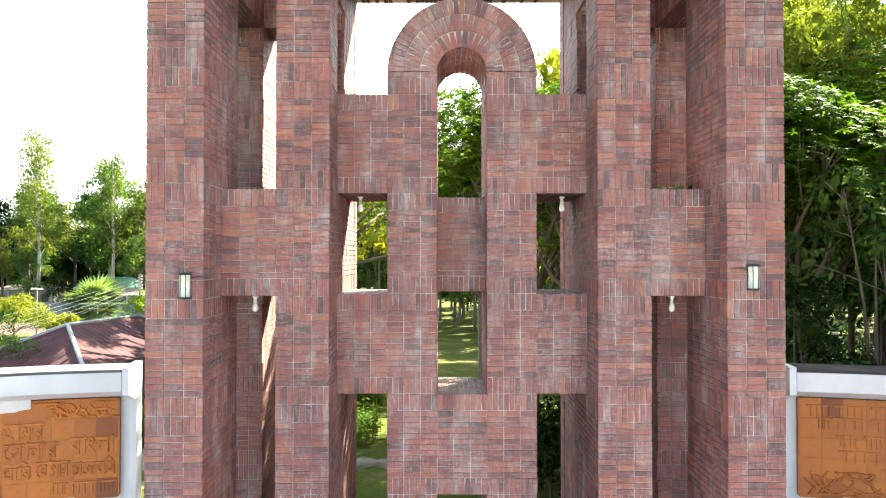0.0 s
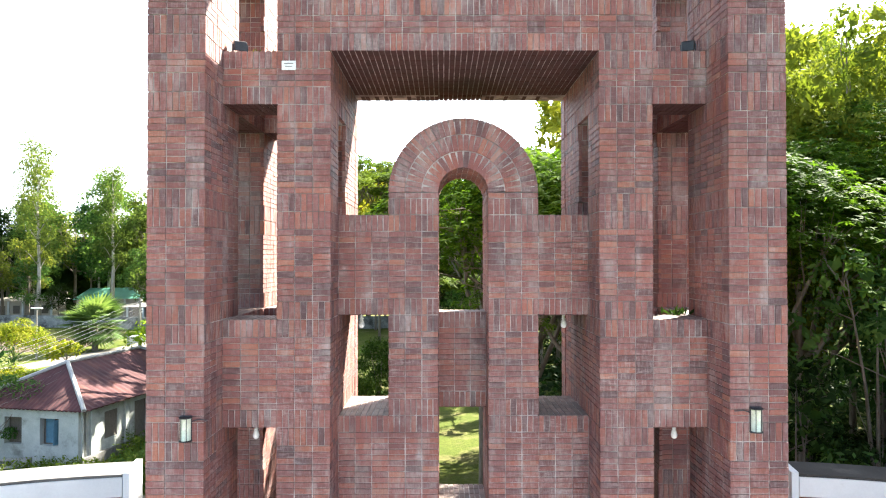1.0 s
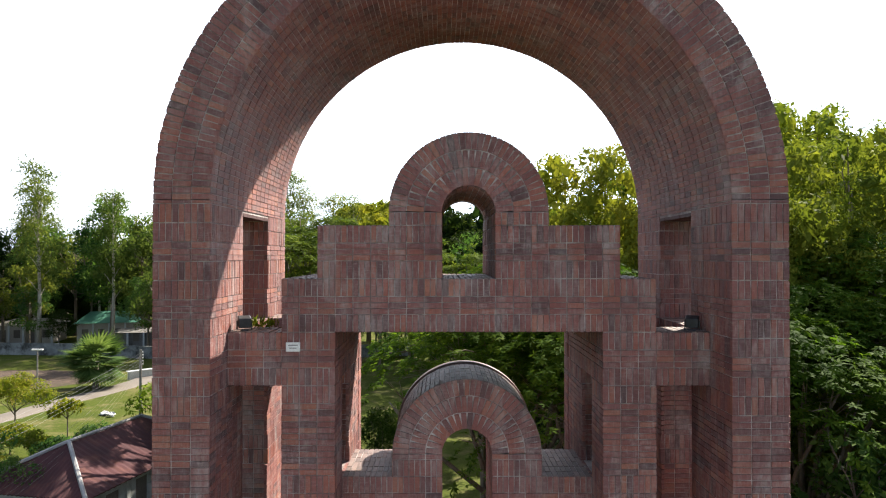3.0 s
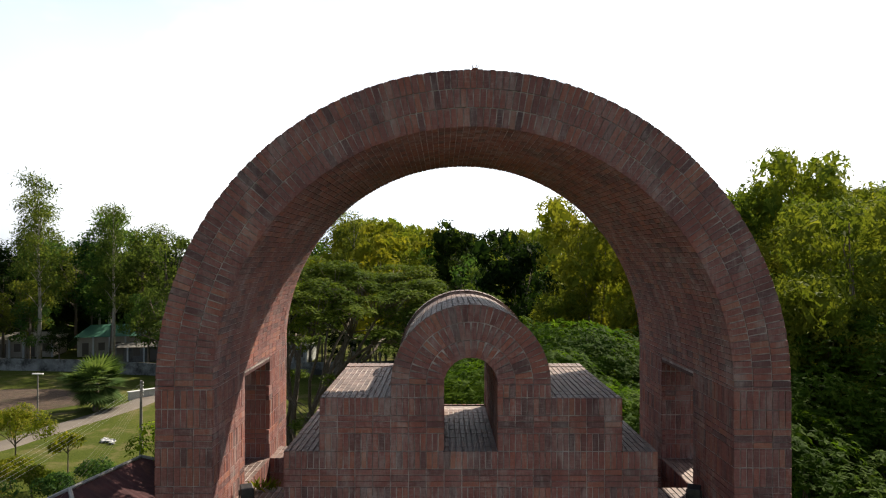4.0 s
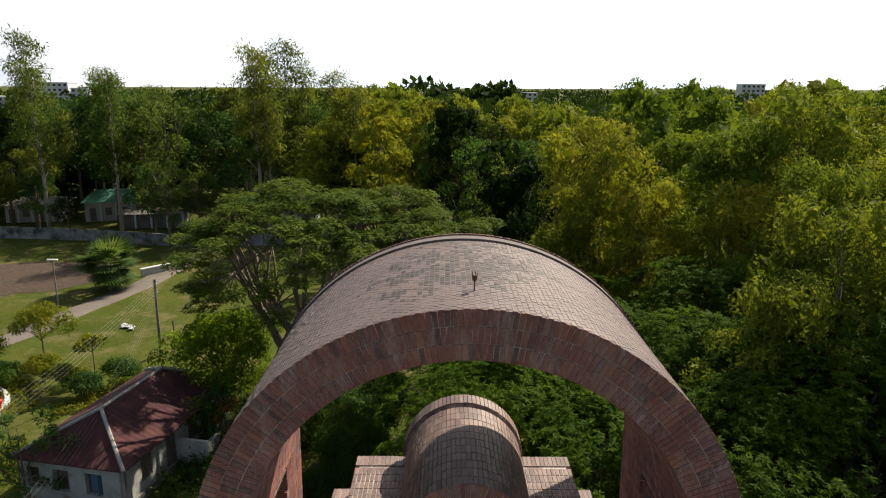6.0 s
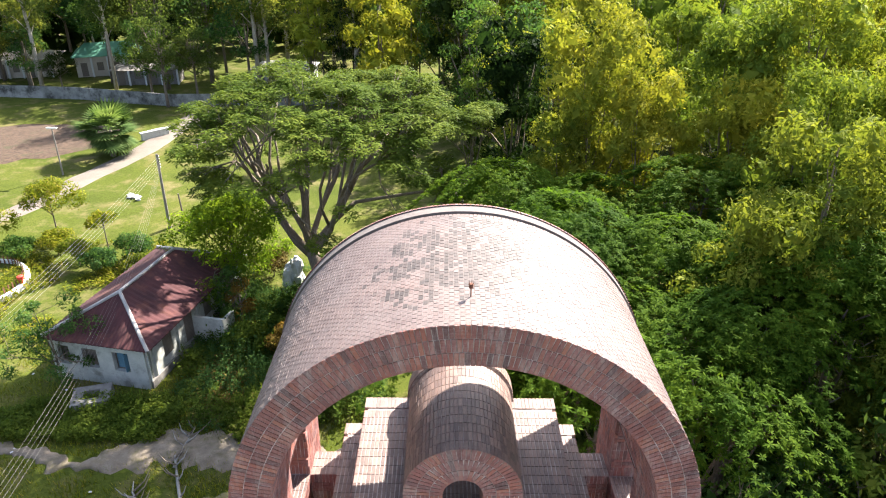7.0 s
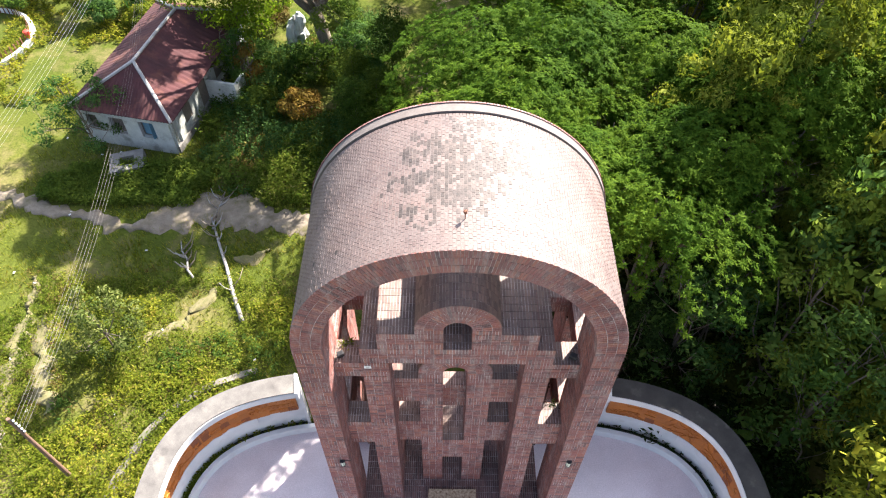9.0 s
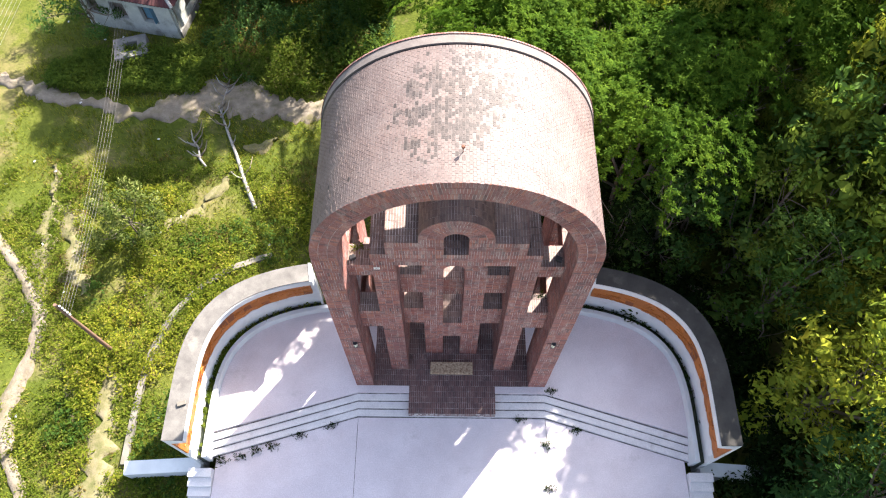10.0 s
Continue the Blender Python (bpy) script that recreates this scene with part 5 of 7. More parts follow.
def tips_on(rs, blobs, n, low=-0.25):
    """Twig tips over the upper and outer faces of crown lobes."""
    vol = np.array([b[3] * b[4] + b[3] * b[5] for b in blobs])
    pick = rs.choice(len(blobs), n, p=vol / vol.sum())
    bl = np.array(blobs)[pick]
    d = unit(rs.normal(size=(n * 3, 3)))
    d = d[d[:, 2] > low][:n]
    while len(d) < n:
        d = np.concatenate([d, d])[:n]
    r = rs.uniform(0.62, 1.04, (n, 1)) ** 0.8
    return bl[:, :3] + d * bl[:, 3:6] * r, d


def crown_feather(rs, blobs, n, k=8, size=0.5, droop=0.25, flat=0.65):
    p, d = tips_on(rs, blobs, n)
    up = unit(d * (1 - flat) + np.array([0, 0, 1.0]) * flat + rs.normal(size=(n, 3)) * 0.18)
    a = unit(np.cross(up, rs.normal(size=(n, 3))))
    b = np.cross(up, a)
    out = []
    for j in range(k):
        ang = 2 * np.pi * j / k + rs.uniform(-0.3, 0.3, n)
        ax = unit(a * np.cos(ang)[:, None] + b * np.sin(ang)[:, None] - up * (droop + rs.uniform(-0.2, 0.25, n))[:, None])
        side = unit(np.cross(up, ax))
        s = size * rs.uniform(0.65, 1.25, n)
        out.append(leaf_quads(p + rs.normal(size=(n, 3)) * 0.05, ax, side, s, s * 0.3))
    return np.concatenate(out)


def noise2(x, y, s, seed):
    return np.array([noise.noise(Vector((float(p) * s, float(q) * s, seed))) for p, q in zip(x, y)])


def crown_tuft(rs, blobs, n, k=12, size=0.34, ratio=0.34, spread=0.45, droop=0.5, low=-0.35):
    p, d = tips_on(rs, blobs, n, low)
    out = []
    for j in range(k):
        base = p + rs.normal(size=(n, 3)) * spread * np.array([1, 1, 0.8])
        ax = unit(d * 0.7 + rs.normal(size=(n, 3)) * 0.8 - np.array([0, 0, droop]))
        side = unit(np.cross(ax, rs.normal(size=(n, 3)) * 0.6 + np.array([0, 0, 1.0])))
        s = size * rs.uniform(0.6, 1.3, n)
        out.append(leaf_quads(base, ax, side, s, s * ratio))
    return np.concatenate(out)


def crown_clumps(rs, blobs, per, size=0.28, ratio=0.42, droop=0.35, inner=9, core=0.45):
    """Dense clumps: small leaves over the upper and outer side of each lobe, broader sprays inside."""
    bl = np.repeat(np.array(blobs), per, axis=0)
    n = len(bl)
    d = unit(rs.normal(size=(n, 3)) + np.array([0, 0, 0.35]))
    base = bl[:, :3] + d * bl[:, 3:6] * (rs.uniform(0.45, 1.1, (n, 1)) ** 0.6)
    ax = unit(unit(np.cross(d, rs.normal(size=(n, 3)))) + d * 0.25 - np.array([0, 0, droop]))
    side = unit(np.cross(ax, d + rs.normal(size=(n, 3)) * 0.38))
    s = size * rs.uniform(0.6, 1.35, n)
    out = [leaf_quads(base, ax, side, s, s * ratio)]
    # closer to the heart the foliage lies in broader, overlapping layers
    for count, depth, lo, hi, wide, loose in ((inner * 7, 0.84, 0.2, 0.33, 0.42, 0.45), (inner, 0.58, core, core * 1.4, 0.62, 0.3)):
        bl = np.repeat(np.array(blobs), count, axis=0)
        n = len(bl)
        d = unit(rs.normal(size=(n, 3)))
        base = bl[:, :3] + d * bl[:, 3:6] * depth * rs.uniform(0.85, 1.1, (n, 1))
        nrm = unit(d + rs.normal(size=(n, 3)) * loose)
        ax = unit(unit(np.cross(nrm, rs.normal(size=(n, 3)))) - np.array([0, 0, droop]))
        s = bl[:, 3] * rs.uniform(lo, hi, n)
        out.append(leaf_quads(base - ax * s[:, None] * 0.5, ax, unit(np.cross(nrm, ax)), s, s * wide))
    return np.concatenate(out)


def billows(rng, mains, radius, z0, z1, sub=6, size=0.8):
    """A rounded crown of boughs, each carrying a ring of smaller lobes on its outer side."""
    out = []
    for k in range(mains):
        f = (k + 0.5) / mains
        z = z0 + (z1 - size - z0) * f ** 0.8
        w = radius * max(1 - max(0.0, (f - 0.3) / 0.7) ** 1.5, 0.0) * (0.75 + 0.25 * min(f / 0.3, 1))
        a, r = k * 2.4 + rng.uniform(-0.5, 0.5), w * rng.uniform(0.3, 0.72)
        c = Vector((r * math.cos(a), r * math.sin(a), z))
        big = radius * rng.uniform(0.36, 0.52)
        for j in range(sub):
            b = a + (j - (sub - 1) / 2) * 1.05 + rng.uniform(-0.3, 0.3)
            e = rng.uniform(-0.35, 1.25)
            q = c + Vector((math.cos(b) * math.cos(e), math.sin(b) * math.cos(e), math.sin(e) * 0.9)) * big
            s = size * rng.uniform(0.65, 1.3)
            out.append((q.x, q.y, min(q.z, z1 - s * 0.6), s, s, s * rng.uniform(0.8, 1.1)))
    return out


def crown_boughs(rs, reach, z0, z1, boughs, whorls=26, k=8, size=0.32, layers=2.4):
    """Flat sprays along arching boughs, one above the other, each set with stars of leaflets."""
    az = rs.uniform(0, 2 * np.pi, boughs)
    ln = reach * rs.uniform(0.35, 1.06, boughs)
    drop = rs.uniform(0, 1, boughs) ** 2.0 * layers
    i = np.repeat(np.arange(boughs), whorls)
    n = len(i)
    s = rs.uniform(0.1, 1.0, n) ** 0.6
    r = ln[i] * s
    fan = rs.normal(size=n) * 0.42 * (1.25 - s)
    x, y = r * np.cos(az[i]) - fan * np.sin(az[i]), r * np.sin(az[i]) + fan * np.cos(az[i])
    rise = 0.5 * np.sin(np.pi * s)
    z = z1 - (z1 - z0) * (r / reach) ** 1.7 - drop[i] + rise - 0.35 * np.abs(fan) + rs.uniform(-0.1, 0.1, n)
    p = np.stack([x, y, z], 1)
    lean = np.stack([np.cos(az[i]), np.sin(az[i]), np.zeros(n)], 1)
    up = unit(np.array([0, 0, 1.0]) + lean * 0.35 + rs.normal(size=(n, 3)) * 0.22)
    a = unit(np.cross(up, rs.normal(size=(n, 3))))
    b = np.cross(up, a)
    whorl = rs.uniform(0.65, 1.25, n)
    out = []
    for j in range(k):
        f = 2 * np.pi * j / k + rs.uniform(-0.25, 0.25, n)
        ax = unit(a * np.cos(f)[:, None] + b * np.sin(f)[:, None] + up * rs.uniform(-0.5, 0.1, n)[:, None])
        ss = size * whorl * rs.uniform(0.8, 1.15, n)
        out.append(leaf_quads(p, ax, unit(np.cross(up, ax) + up * rs.uniform(-0.3, 0.3, n)[:, None]), ss, ss * 0.33))
    return np.concatenate(out)


def limbs(rng, h_fork, blobs, r0, lean=(0, 0), sub=0, n=7):
    """Trunk to a fork, a few main limbs, and thin boughs from them to every lobe of the crown."""
    bm = bmesh.new()
    top = Vector((lean[0], lean[1], h_fork))
    zt = max(b[2] for b in blobs)
    tube(bm, [(0, 0, -0.2), (top.x * 0.3, top.y * 0.3, h_fork * 0.45), top, Vector((top.x * 1.2, top.y * 1.2, (h_fork + zt) / 2)), Vector((0, 0, zt * 0.93))], [r0 * 1.15, r0 * 0.9, r0 * 0.7, r0 * 0.4, r0 * 0.1], n + 2)
    mains = [(top, Vector((0, 0, (h_fork + zt) / 2)))]
    for b in blobs[::max(1, len(blobs) // 5)]:
        end = Vector(b[:3])
        base = Vector((0, 0, h_fork + (zt - h_fork) * rng.uniform(0.0, 0.25)))
        mid = base.lerp(end, 0.5) + Vector((rng.uniform(-0.4, 0.4), rng.uniform(-0.4, 0.4), rng.uniform(-0.2, 0.4)))
        tube(bm, [base, mid, end], [r0 * 0.5, r0 * 0.34, r0 * 0.12], n)
        mains.append((mid, end))
    for b in blobs:
        end = Vector(b[:3])
        m, e = min(mains, key=lambda q: (q[1] - end).length)
        o = m.lerp(e, rng.uniform(0.1, 0.7))
        if (o - end).length > 0.3:
            tube(bm, [o, o.lerp(end, 0.5) + Vector((rng.uniform(-0.2, 0.2), rng.uniform(-0.2, 0.2), rng.uniform(0, 0.25))), end], [r0 * 0.17, r0 * 0.12, r0 * 0.05], 4)
        for _ in range(sub):
            e2 = end + Vector((rng.uniform(-1, 1) * b[3], rng.uniform(-1, 1) * b[4], rng.uniform(0.0, 0.8) * b[5])) * 0.9
            tube(bm, [o.lerp(end, 0.6), e2], [r0 * 0.09, r0 * 0.03], 4)
    return bm


def tree(name, label, trunk_bm, bark, crown_quads, leaf_mat, group=""):
    t = thing(name, label, "tree", group=group)
    part("trunk", trunk_bm, bark, t, smooth=True)
    part("crown", quads_mesh("crown", crown_quads, leaf_mat), None, t)
    return t


def lobes(rng, n, radius, z0, z1, size):
    out = []
    for k in range(n):
        f = (k + 0.5) / n
        a, r = k * 2.4 + rng.uniform(-0.4, 0.4), radius * math.sqrt(f) * rng.uniform(0.75, 1.1)
        z = z1 - (z1 - z0) * (r / max(radius, 0.1)) ** 1.6 * rng.uniform(0.6, 1.1)
        s = size * rng.uniform(0.75, 1.25)
        out.append((r * math.cos(a), r * math.sin(a), z, s, s, s * rng.uniform(0.6, 0.85)))
    return out


def small_lobes(rng, n, radius, z0, z1, size, taper=1.0, drop=0.0):
    """Many small foliage clumps through a crown that narrows to its top, with gaps between them."""
    out = []
    for k in range(n):
        f = (k + 0.5) / n
        z = z0 + (z1 - z0) * f
        w = radius * (math.sin(math.pi * min(0.12 + 0.8 * f, 1.0)) ** 0.7) * (1 - (1 - taper) * f)
        a, r = k * 2.4 + rng.uniform(-0.6, 0.6), w * rng.uniform(0.35, 1.05)
        if rng.random() < drop:
            continue
        s = size * rng.uniform(0.6, 1.35)
        out.append((r * math.cos(a), r * math.sin(a), z + rng.uniform(-0.4, 0.4), s, s, s * rng.uniform(0.55, 0.9)))
    return out


def scatter(protos, spots, rng, lo=0.85, hi=1.15):
    """Copies of ready trees at spots (x, y, height factor)."""
    for x, y, f in spots:
        src = rng.choice(protos)
        c = copy_thing(src, pose(x, y, 0, 0, 0, rng.uniform(0, 360)))
        s = f * rng.uniform(lo, hi)
        c.scale = (s * rng.uniform(0.95, 1.08), s * rng.uniform(0.95, 1.08), s)
    for src in protos:
        for o in list(src.children_recursive) + [src]:
            bpy.data.objects.remove(o)


# feathery trees crowding the monument's far side
rng = random.Random(21)
protos = []
for k in range(4):
    rs = np.random.RandomState(100 + k)
    bl = lobes(rng, 22, 3.9, 8.2, 11.6, 0.6)
    protos.append(tree("feathery_tree", "bright green feathery-leaved tree crowding the monument", limbs(rng, 5.0, bl, 0.17, (rng.uniform(-0.5, 0.5), rng.uniform(-0.5, 0.5)), 2), M_BARK, crown_boughs(rs, 4.7, 9.9, 12.2, 84, 34, 7, 0.19, 2.6), M_LEAF_FEATHER, "feathery trees"))
spots = [(7.6, 8.2, 0.94), (9.8, 10.5, 1.02), (6.0, 12.2, 0.95), (13.2, 12.6, 1.08), (9.0, 16.2, 1.05), (4.4, 17.2, 1.02), (14.6, 17.8, 1.1), (11.0, 21.0, 1.08), (6.6, 21.4, 0.98),
         (2.4, 22.2, 1.0), (1.2, 17.2, 0.98), (1.2, 11.4, 1.0), (3.9, 9.4, 0.95), (2.8, 13.8, 1.04)]
scatter(protos, spots, rng, 0.96, 1.04)

# acacia forest behind and to the right
ACACIA = ("tall olive-green acacia tree of the plantation", "tall acacia with a sunlit yellow-green crown", "tall dark green tree of the plantation")


def acacias(count, seed, mains, sub, size, per, leaf, inner, core, kind):
    out = []
    for k in range(count):
        rs = np.random.RandomState(seed + k + 20 * kind)
        bl = billows(rng, mains, 3.45, 5.6, 16.0, sub, size)
        out.append(tree("acacia_tree", ACACIA[kind], limbs(rng, 5.0, bl[::7], 0.13, (0, 0), 0, 4), M_BARK, crown_clumps(rs, bl, per, leaf, 0.27, 0.8, inner, core), (M_LEAF_FOREST, M_LEAF_ACACIA, M_LEAF_DARK)[kind], "acacia plantation"))
    return out


spots = []
y = 29.0
while y < 112:
    step = 7.2 if y < 60 else 8.2
    x = -6.0 + max(0, 34 - y) * 1.4 + (max(0, 60 - y) * 0.18)
    while x < 34 + (y - 27) * 0.55:
        if not (x < 5 and y < 58) and rng.random() > 0.08:
            spots.append((x + rng.uniform(-2.0, 2.0), y + rng.uniform(-2.0, 2.0), (1.12 if x > 12 else 1.08) * (1.0 if y < 40 else 1.12) * rng.uniform(0.68, 1.2)))
        x += step
    y += step
spots += [(9.9, 26.4, 1.02), (13.4, 14.4, 1.06), (11.0, 12.6, 0.92), (18.0, 26.4, 1.32), (6.3, 28.2, 0.86), (15.0, 19.4, 1.1), (17.2, 8.8, 1.08), (19.2, 20.5, 1.16), (14.2, 24.0, 1.02), (20.8, 13.6, 1.1), (19.4, 8.6, 0.95), (23.5, 18.0, 1.14),
          (25.0, 9.5, 1.1), (18.2, 3.6, 0.85), (22.6, 2.4, 0.95), (28.0, 14.0, 1.15), (30.0, 22.0, 1.2), (24.5, 25.0, 1.15), (21.5, 6.5, 1.1), (26.5, 3.5, 1.2), (24.0, -2.0, 1.1), (20.5, -4.0, 0.95), (22.0, 22.5, 1.2), (17.0, 12.6, 1.02), (15.8, 1.6, 0.74), (17.4, -2.4, 0.78), (14.4, 8.4, 0.78), (16.4, 5.0, 0.8)]
# taller trees closing the view beyond the lawn
spots += [(-13.0, 88, 1.38), (-11.0, 93, 1.3), (-8.0, 84, 1.18), (-4.4, 88, 1.2), (-1.2, 82, 1.16), (2.6, 86, 1.2), (6.0, 80, 1.16), (9.6, 84, 1.22), (-16.5, 84, 1.0), (-6.0, 96, 1.25), (1.0, 96, 1.25)]
spots = [(x, y, min(f, (1.36 if x > 0.3 * y else 1.22 if x > -6 else 1.38) - rng.uniform(0.0, 0.16))) for x, y, f in spots]
YELLOW = [(9.9, 26.4), (13.4, 14.4), (11.0, 12.6), (14.2, 24.0), (6.3, 28.2), (17.2, 8.8), (15.8, 1.6), (-13.0, 88), (-1.2, 82), (9.6, 84)]
tone = {sp: 1 if any(math.hypot(sp[0] - x, sp[1] - y) < 0.5 for x, y in YELLOW) or rng.random() < 0.24 else 2 if sp[0] < 9 and sp[1] < 75 and sp[1] > 29 else 0 for sp in spots}
for lo, hi, seed, mains, sub, size, per, leaf, inner, core in ((-50, 31, 200, 9, 6, 0.86, 150, 0.21, 13, 0.55), (31, 52, 300, 8, 6, 0.9, 92, 0.29, 11, 0.8), (52, 200, 400, 7, 5, 1.06, 46, 0.38, 9, 0.95)):
    for kind in (0, 1, 2):
        chosen = [sp for sp in spots if lo <= sp[1] < hi and tone[sp] == kind]
        if chosen:
            scatter(acacias(3, seed, mains, sub, size, per, leaf, inner, core, kind), chosen, rng, 0.98, 1.02)

# darker trees beside the plaza
protos = []
for k in range(3):
    rs = np.random.RandomState(300 + k)
    bl = small_lobes(rng, 30, 2.9, 2.2, 11.0, 0.85, 0.8, 0.1)
    protos.append(tree("shade_tree", ("dense dark green tree beside the plaza wall", "dense green tree beside the plaza wall", "dense olive-green tree beside the plaza wall")[k], limbs(rng, 2.2, bl, 0.12, (0, 0), 0, 5), M_BARK, crown_clumps(rs, bl, 76, 0.24, 0.42, 0.45, 9), (M_LEAF_DARK, M_LEAF_VILLAGE, M_LEAF_FOREST)[k], "trees beside the plaza"))
spots = [(15.4 + 4.2 * i + rng.uniform(-0.8, 0.8), -13 + 4.3 * j + rng.uniform(-1, 1), rng.uniform(1.05, 1.4)) for i in range(5) for j in range(9) if not (i == 0 and j in (0, 1)) and not (i < 3 and j > 5) and not (i in (1, 2) and j == 4)]
spots += [(13.4, 6.2, 1.0), (9.2, 6.3, 0.84), (13.4, 3.0, 0.95), (7.4, 6.3, 0.62), (14.4, -1.2, 0.95), (5.6, 8.0, 0.55), (11.4, 8.2, 0.8), (14.6, -5.2, 0.9),
          (7.6, 47, 1.3), (5.8, 51.5, 1.35), (9.4, 50, 1.4), (4.4, 57, 1.35), (7.2, 58, 1.45), (3.0, 63, 1.4), (1.6, 69, 1.4), (-0.6, 75, 1.45), (4.6, 68, 1.5), (-4.6, 79, 1.4), (-9.0, 81, 1.3), (-13.5, 82, 1.2), (-18, 84, 1.2)]
scatter(protos, spots, rng, 0.97, 1.03)

protos = []
for k in range(2):
    rs = np.random.RandomState(350 + k)
    bl = small_lobes(rng, 26, 2.7, 2.5, 9.3, 0.95, 0.9)
    protos.append(tree("garden_tree", "blue-green leafy tree behind the monument", limbs(rng, 2.0, bl, 0.13, (0, 0), 0, 5), M_BARK, crown_tuft(rs, bl, 700, 11, 0.34, 0.4, 0.34, 0.4), M_LEAF_RAIN, "trees behind the monument"))
scatter(protos, [(-4.6, 25.2, 0.36), (-5.6, 23.4, 0.42), (-3.9, 29.4, 0.5), (-6.2, 27.5, 0.32)], rng, 0.95, 1.05)

# broad dark trees and tall eucalyptus at the far left
protos = []
for k in range(3):
    rs = np.random.RandomState(400 + k)
    bl = billows(rng, 8, 4.6, 4.2, 13.4, 5, 1.05)
    label = ("broad leafy green tree near the boundary wall", "bright green village tree with a loose crown", "broad dark green tree near the boundary wall")[k]
    protos.append(tree("broad_tree", label, limbs(rng, 4.0, bl, 0.25, (0, 0), 1, 5), M_BARK, crown_clumps(rs, bl, 76, 0.38, 0.4, 0.4, 8), (M_LEAF_VILLAGE, M_LEAF_EUCA, M_LEAF_DARK)[k], "village trees"))
spots = [(-74, 91, 1.0), (-66, 95, 1.05), (-60, 91, 0.85), (-40, 90.5, 1.35), (-35, 95, 1.3), (-36.5, 80.6, 0.82), (-39.5, 83.6, 0.78), (-33.4, 83.4, 0.7), (-58.5, 89, 0.66), (-53.5, 87.5, 0.42), (-63.5, 87.6, 0.7), (-28, 90, 1.0), (-20, 93, 1.1), (-12, 88, 1.05), (-30, 104, 1.3), (-22, 106, 1.3), (-42, 106, 1.3), (-52, 110, 1.35),
         (-62, 108, 1.3), (-72, 106, 1.35), (-82, 100, 1.25), (-92, 98, 1.3), (-84, 112, 1.4), (-100, 108, 1.3), (-12, 100, 1.3), (-70, 120, 1.4), (-36, 118, 1.4), (-56, 122, 1.4), (-16, 116, 1.35), (-95, 124, 1.4), (-112, 112, 1.4), (-69, 88.5, 0.75)]
scatter(protos, spots, rng, 0.95, 1.05)
protos = []
for k in range(2):
    rs = np.random.RandomState(450 + k)
    bl = small_lobes(rng, 26, 3.6, 7.0, 21.0, 1.35, 0.75, 0.15)
    protos.append(tree("tall_tree", "tall airy yellow-green tree behind the boundary wall", limbs(rng, 6.0, bl, 0.24, (0.4, 0), 0, 5), M_BARK, crown_tuft(rs, bl, 520, 9, 0.62, 0.4, 0.5, 0.3, -0.2), M_LEAF_VILLAGE if k else M_LEAF_EUCA, "tall village trees"))
scatter(protos, [(-49.5, 94, 1.0), (-45.5, 95.5, 0.9), (-61, 96, 0.82), (-34, 99, 0.95), (-75, 98, 0.9), (-56, 101, 0.85)], rng, 0.98, 1.02)
protos = []
for k in range(3):
    rs = np.random.RandomState(500 + k)
    bl = []
    for j in range(13):
        z, a = 9 + 1.1 * j, j * 2.3
        r = 1.5 * (1 - 0.045 * j) * rng.uniform(0.6, 1.3)
        bl.append((r * 1.3 * math.cos(a), r * 1.3 * math.sin(a), z, 1.35, 1.35, 1.2))
    bm = bmesh.new()
    tube(bm, [(0, 0, -0.2), (0.15, 0, 8), (-0.1, 0.1, 16), (0, 0, 23)], [0.3, 0.22, 0.13, 0.03], 9)
    for b in bl:
        tube(bm, [(0, 0, b[2] - 2.0), (b[0] * 0.6, b[1] * 0.6, b[2] - 0.6), b[:3]], [0.08, 0.05, 0.02], 5)
    protos.append(tree("eucalyptus_tree", "tall slender eucalyptus with a pale trunk and sparse crown", bm, M_BARK_PALE, crown_tuft(rs, bl, 620, 9, 0.5, 0.26, 0.45, 0.8), M_LEAF_EUCA, "eucalyptus trees"))
scatter(protos, [(-67, 105, 1.25), (-54, 103, 1.0), (-47, 106, 0.88), (-29.5, 104, 1.13), (-26, 106, 1.2), (-23, 104, 1.05), (-17.5, 100, 0.98), (-57, 106, 0.8), (-12, 82, 0.9), (-70, 108, 0.85), (-26.4, 88.5, 1.12), (-25.2, 89.6, 0.98), (-56.6, 88, 1.02), (-47.0, 89.5, 0.97)], rng, 0.99, 1.01)

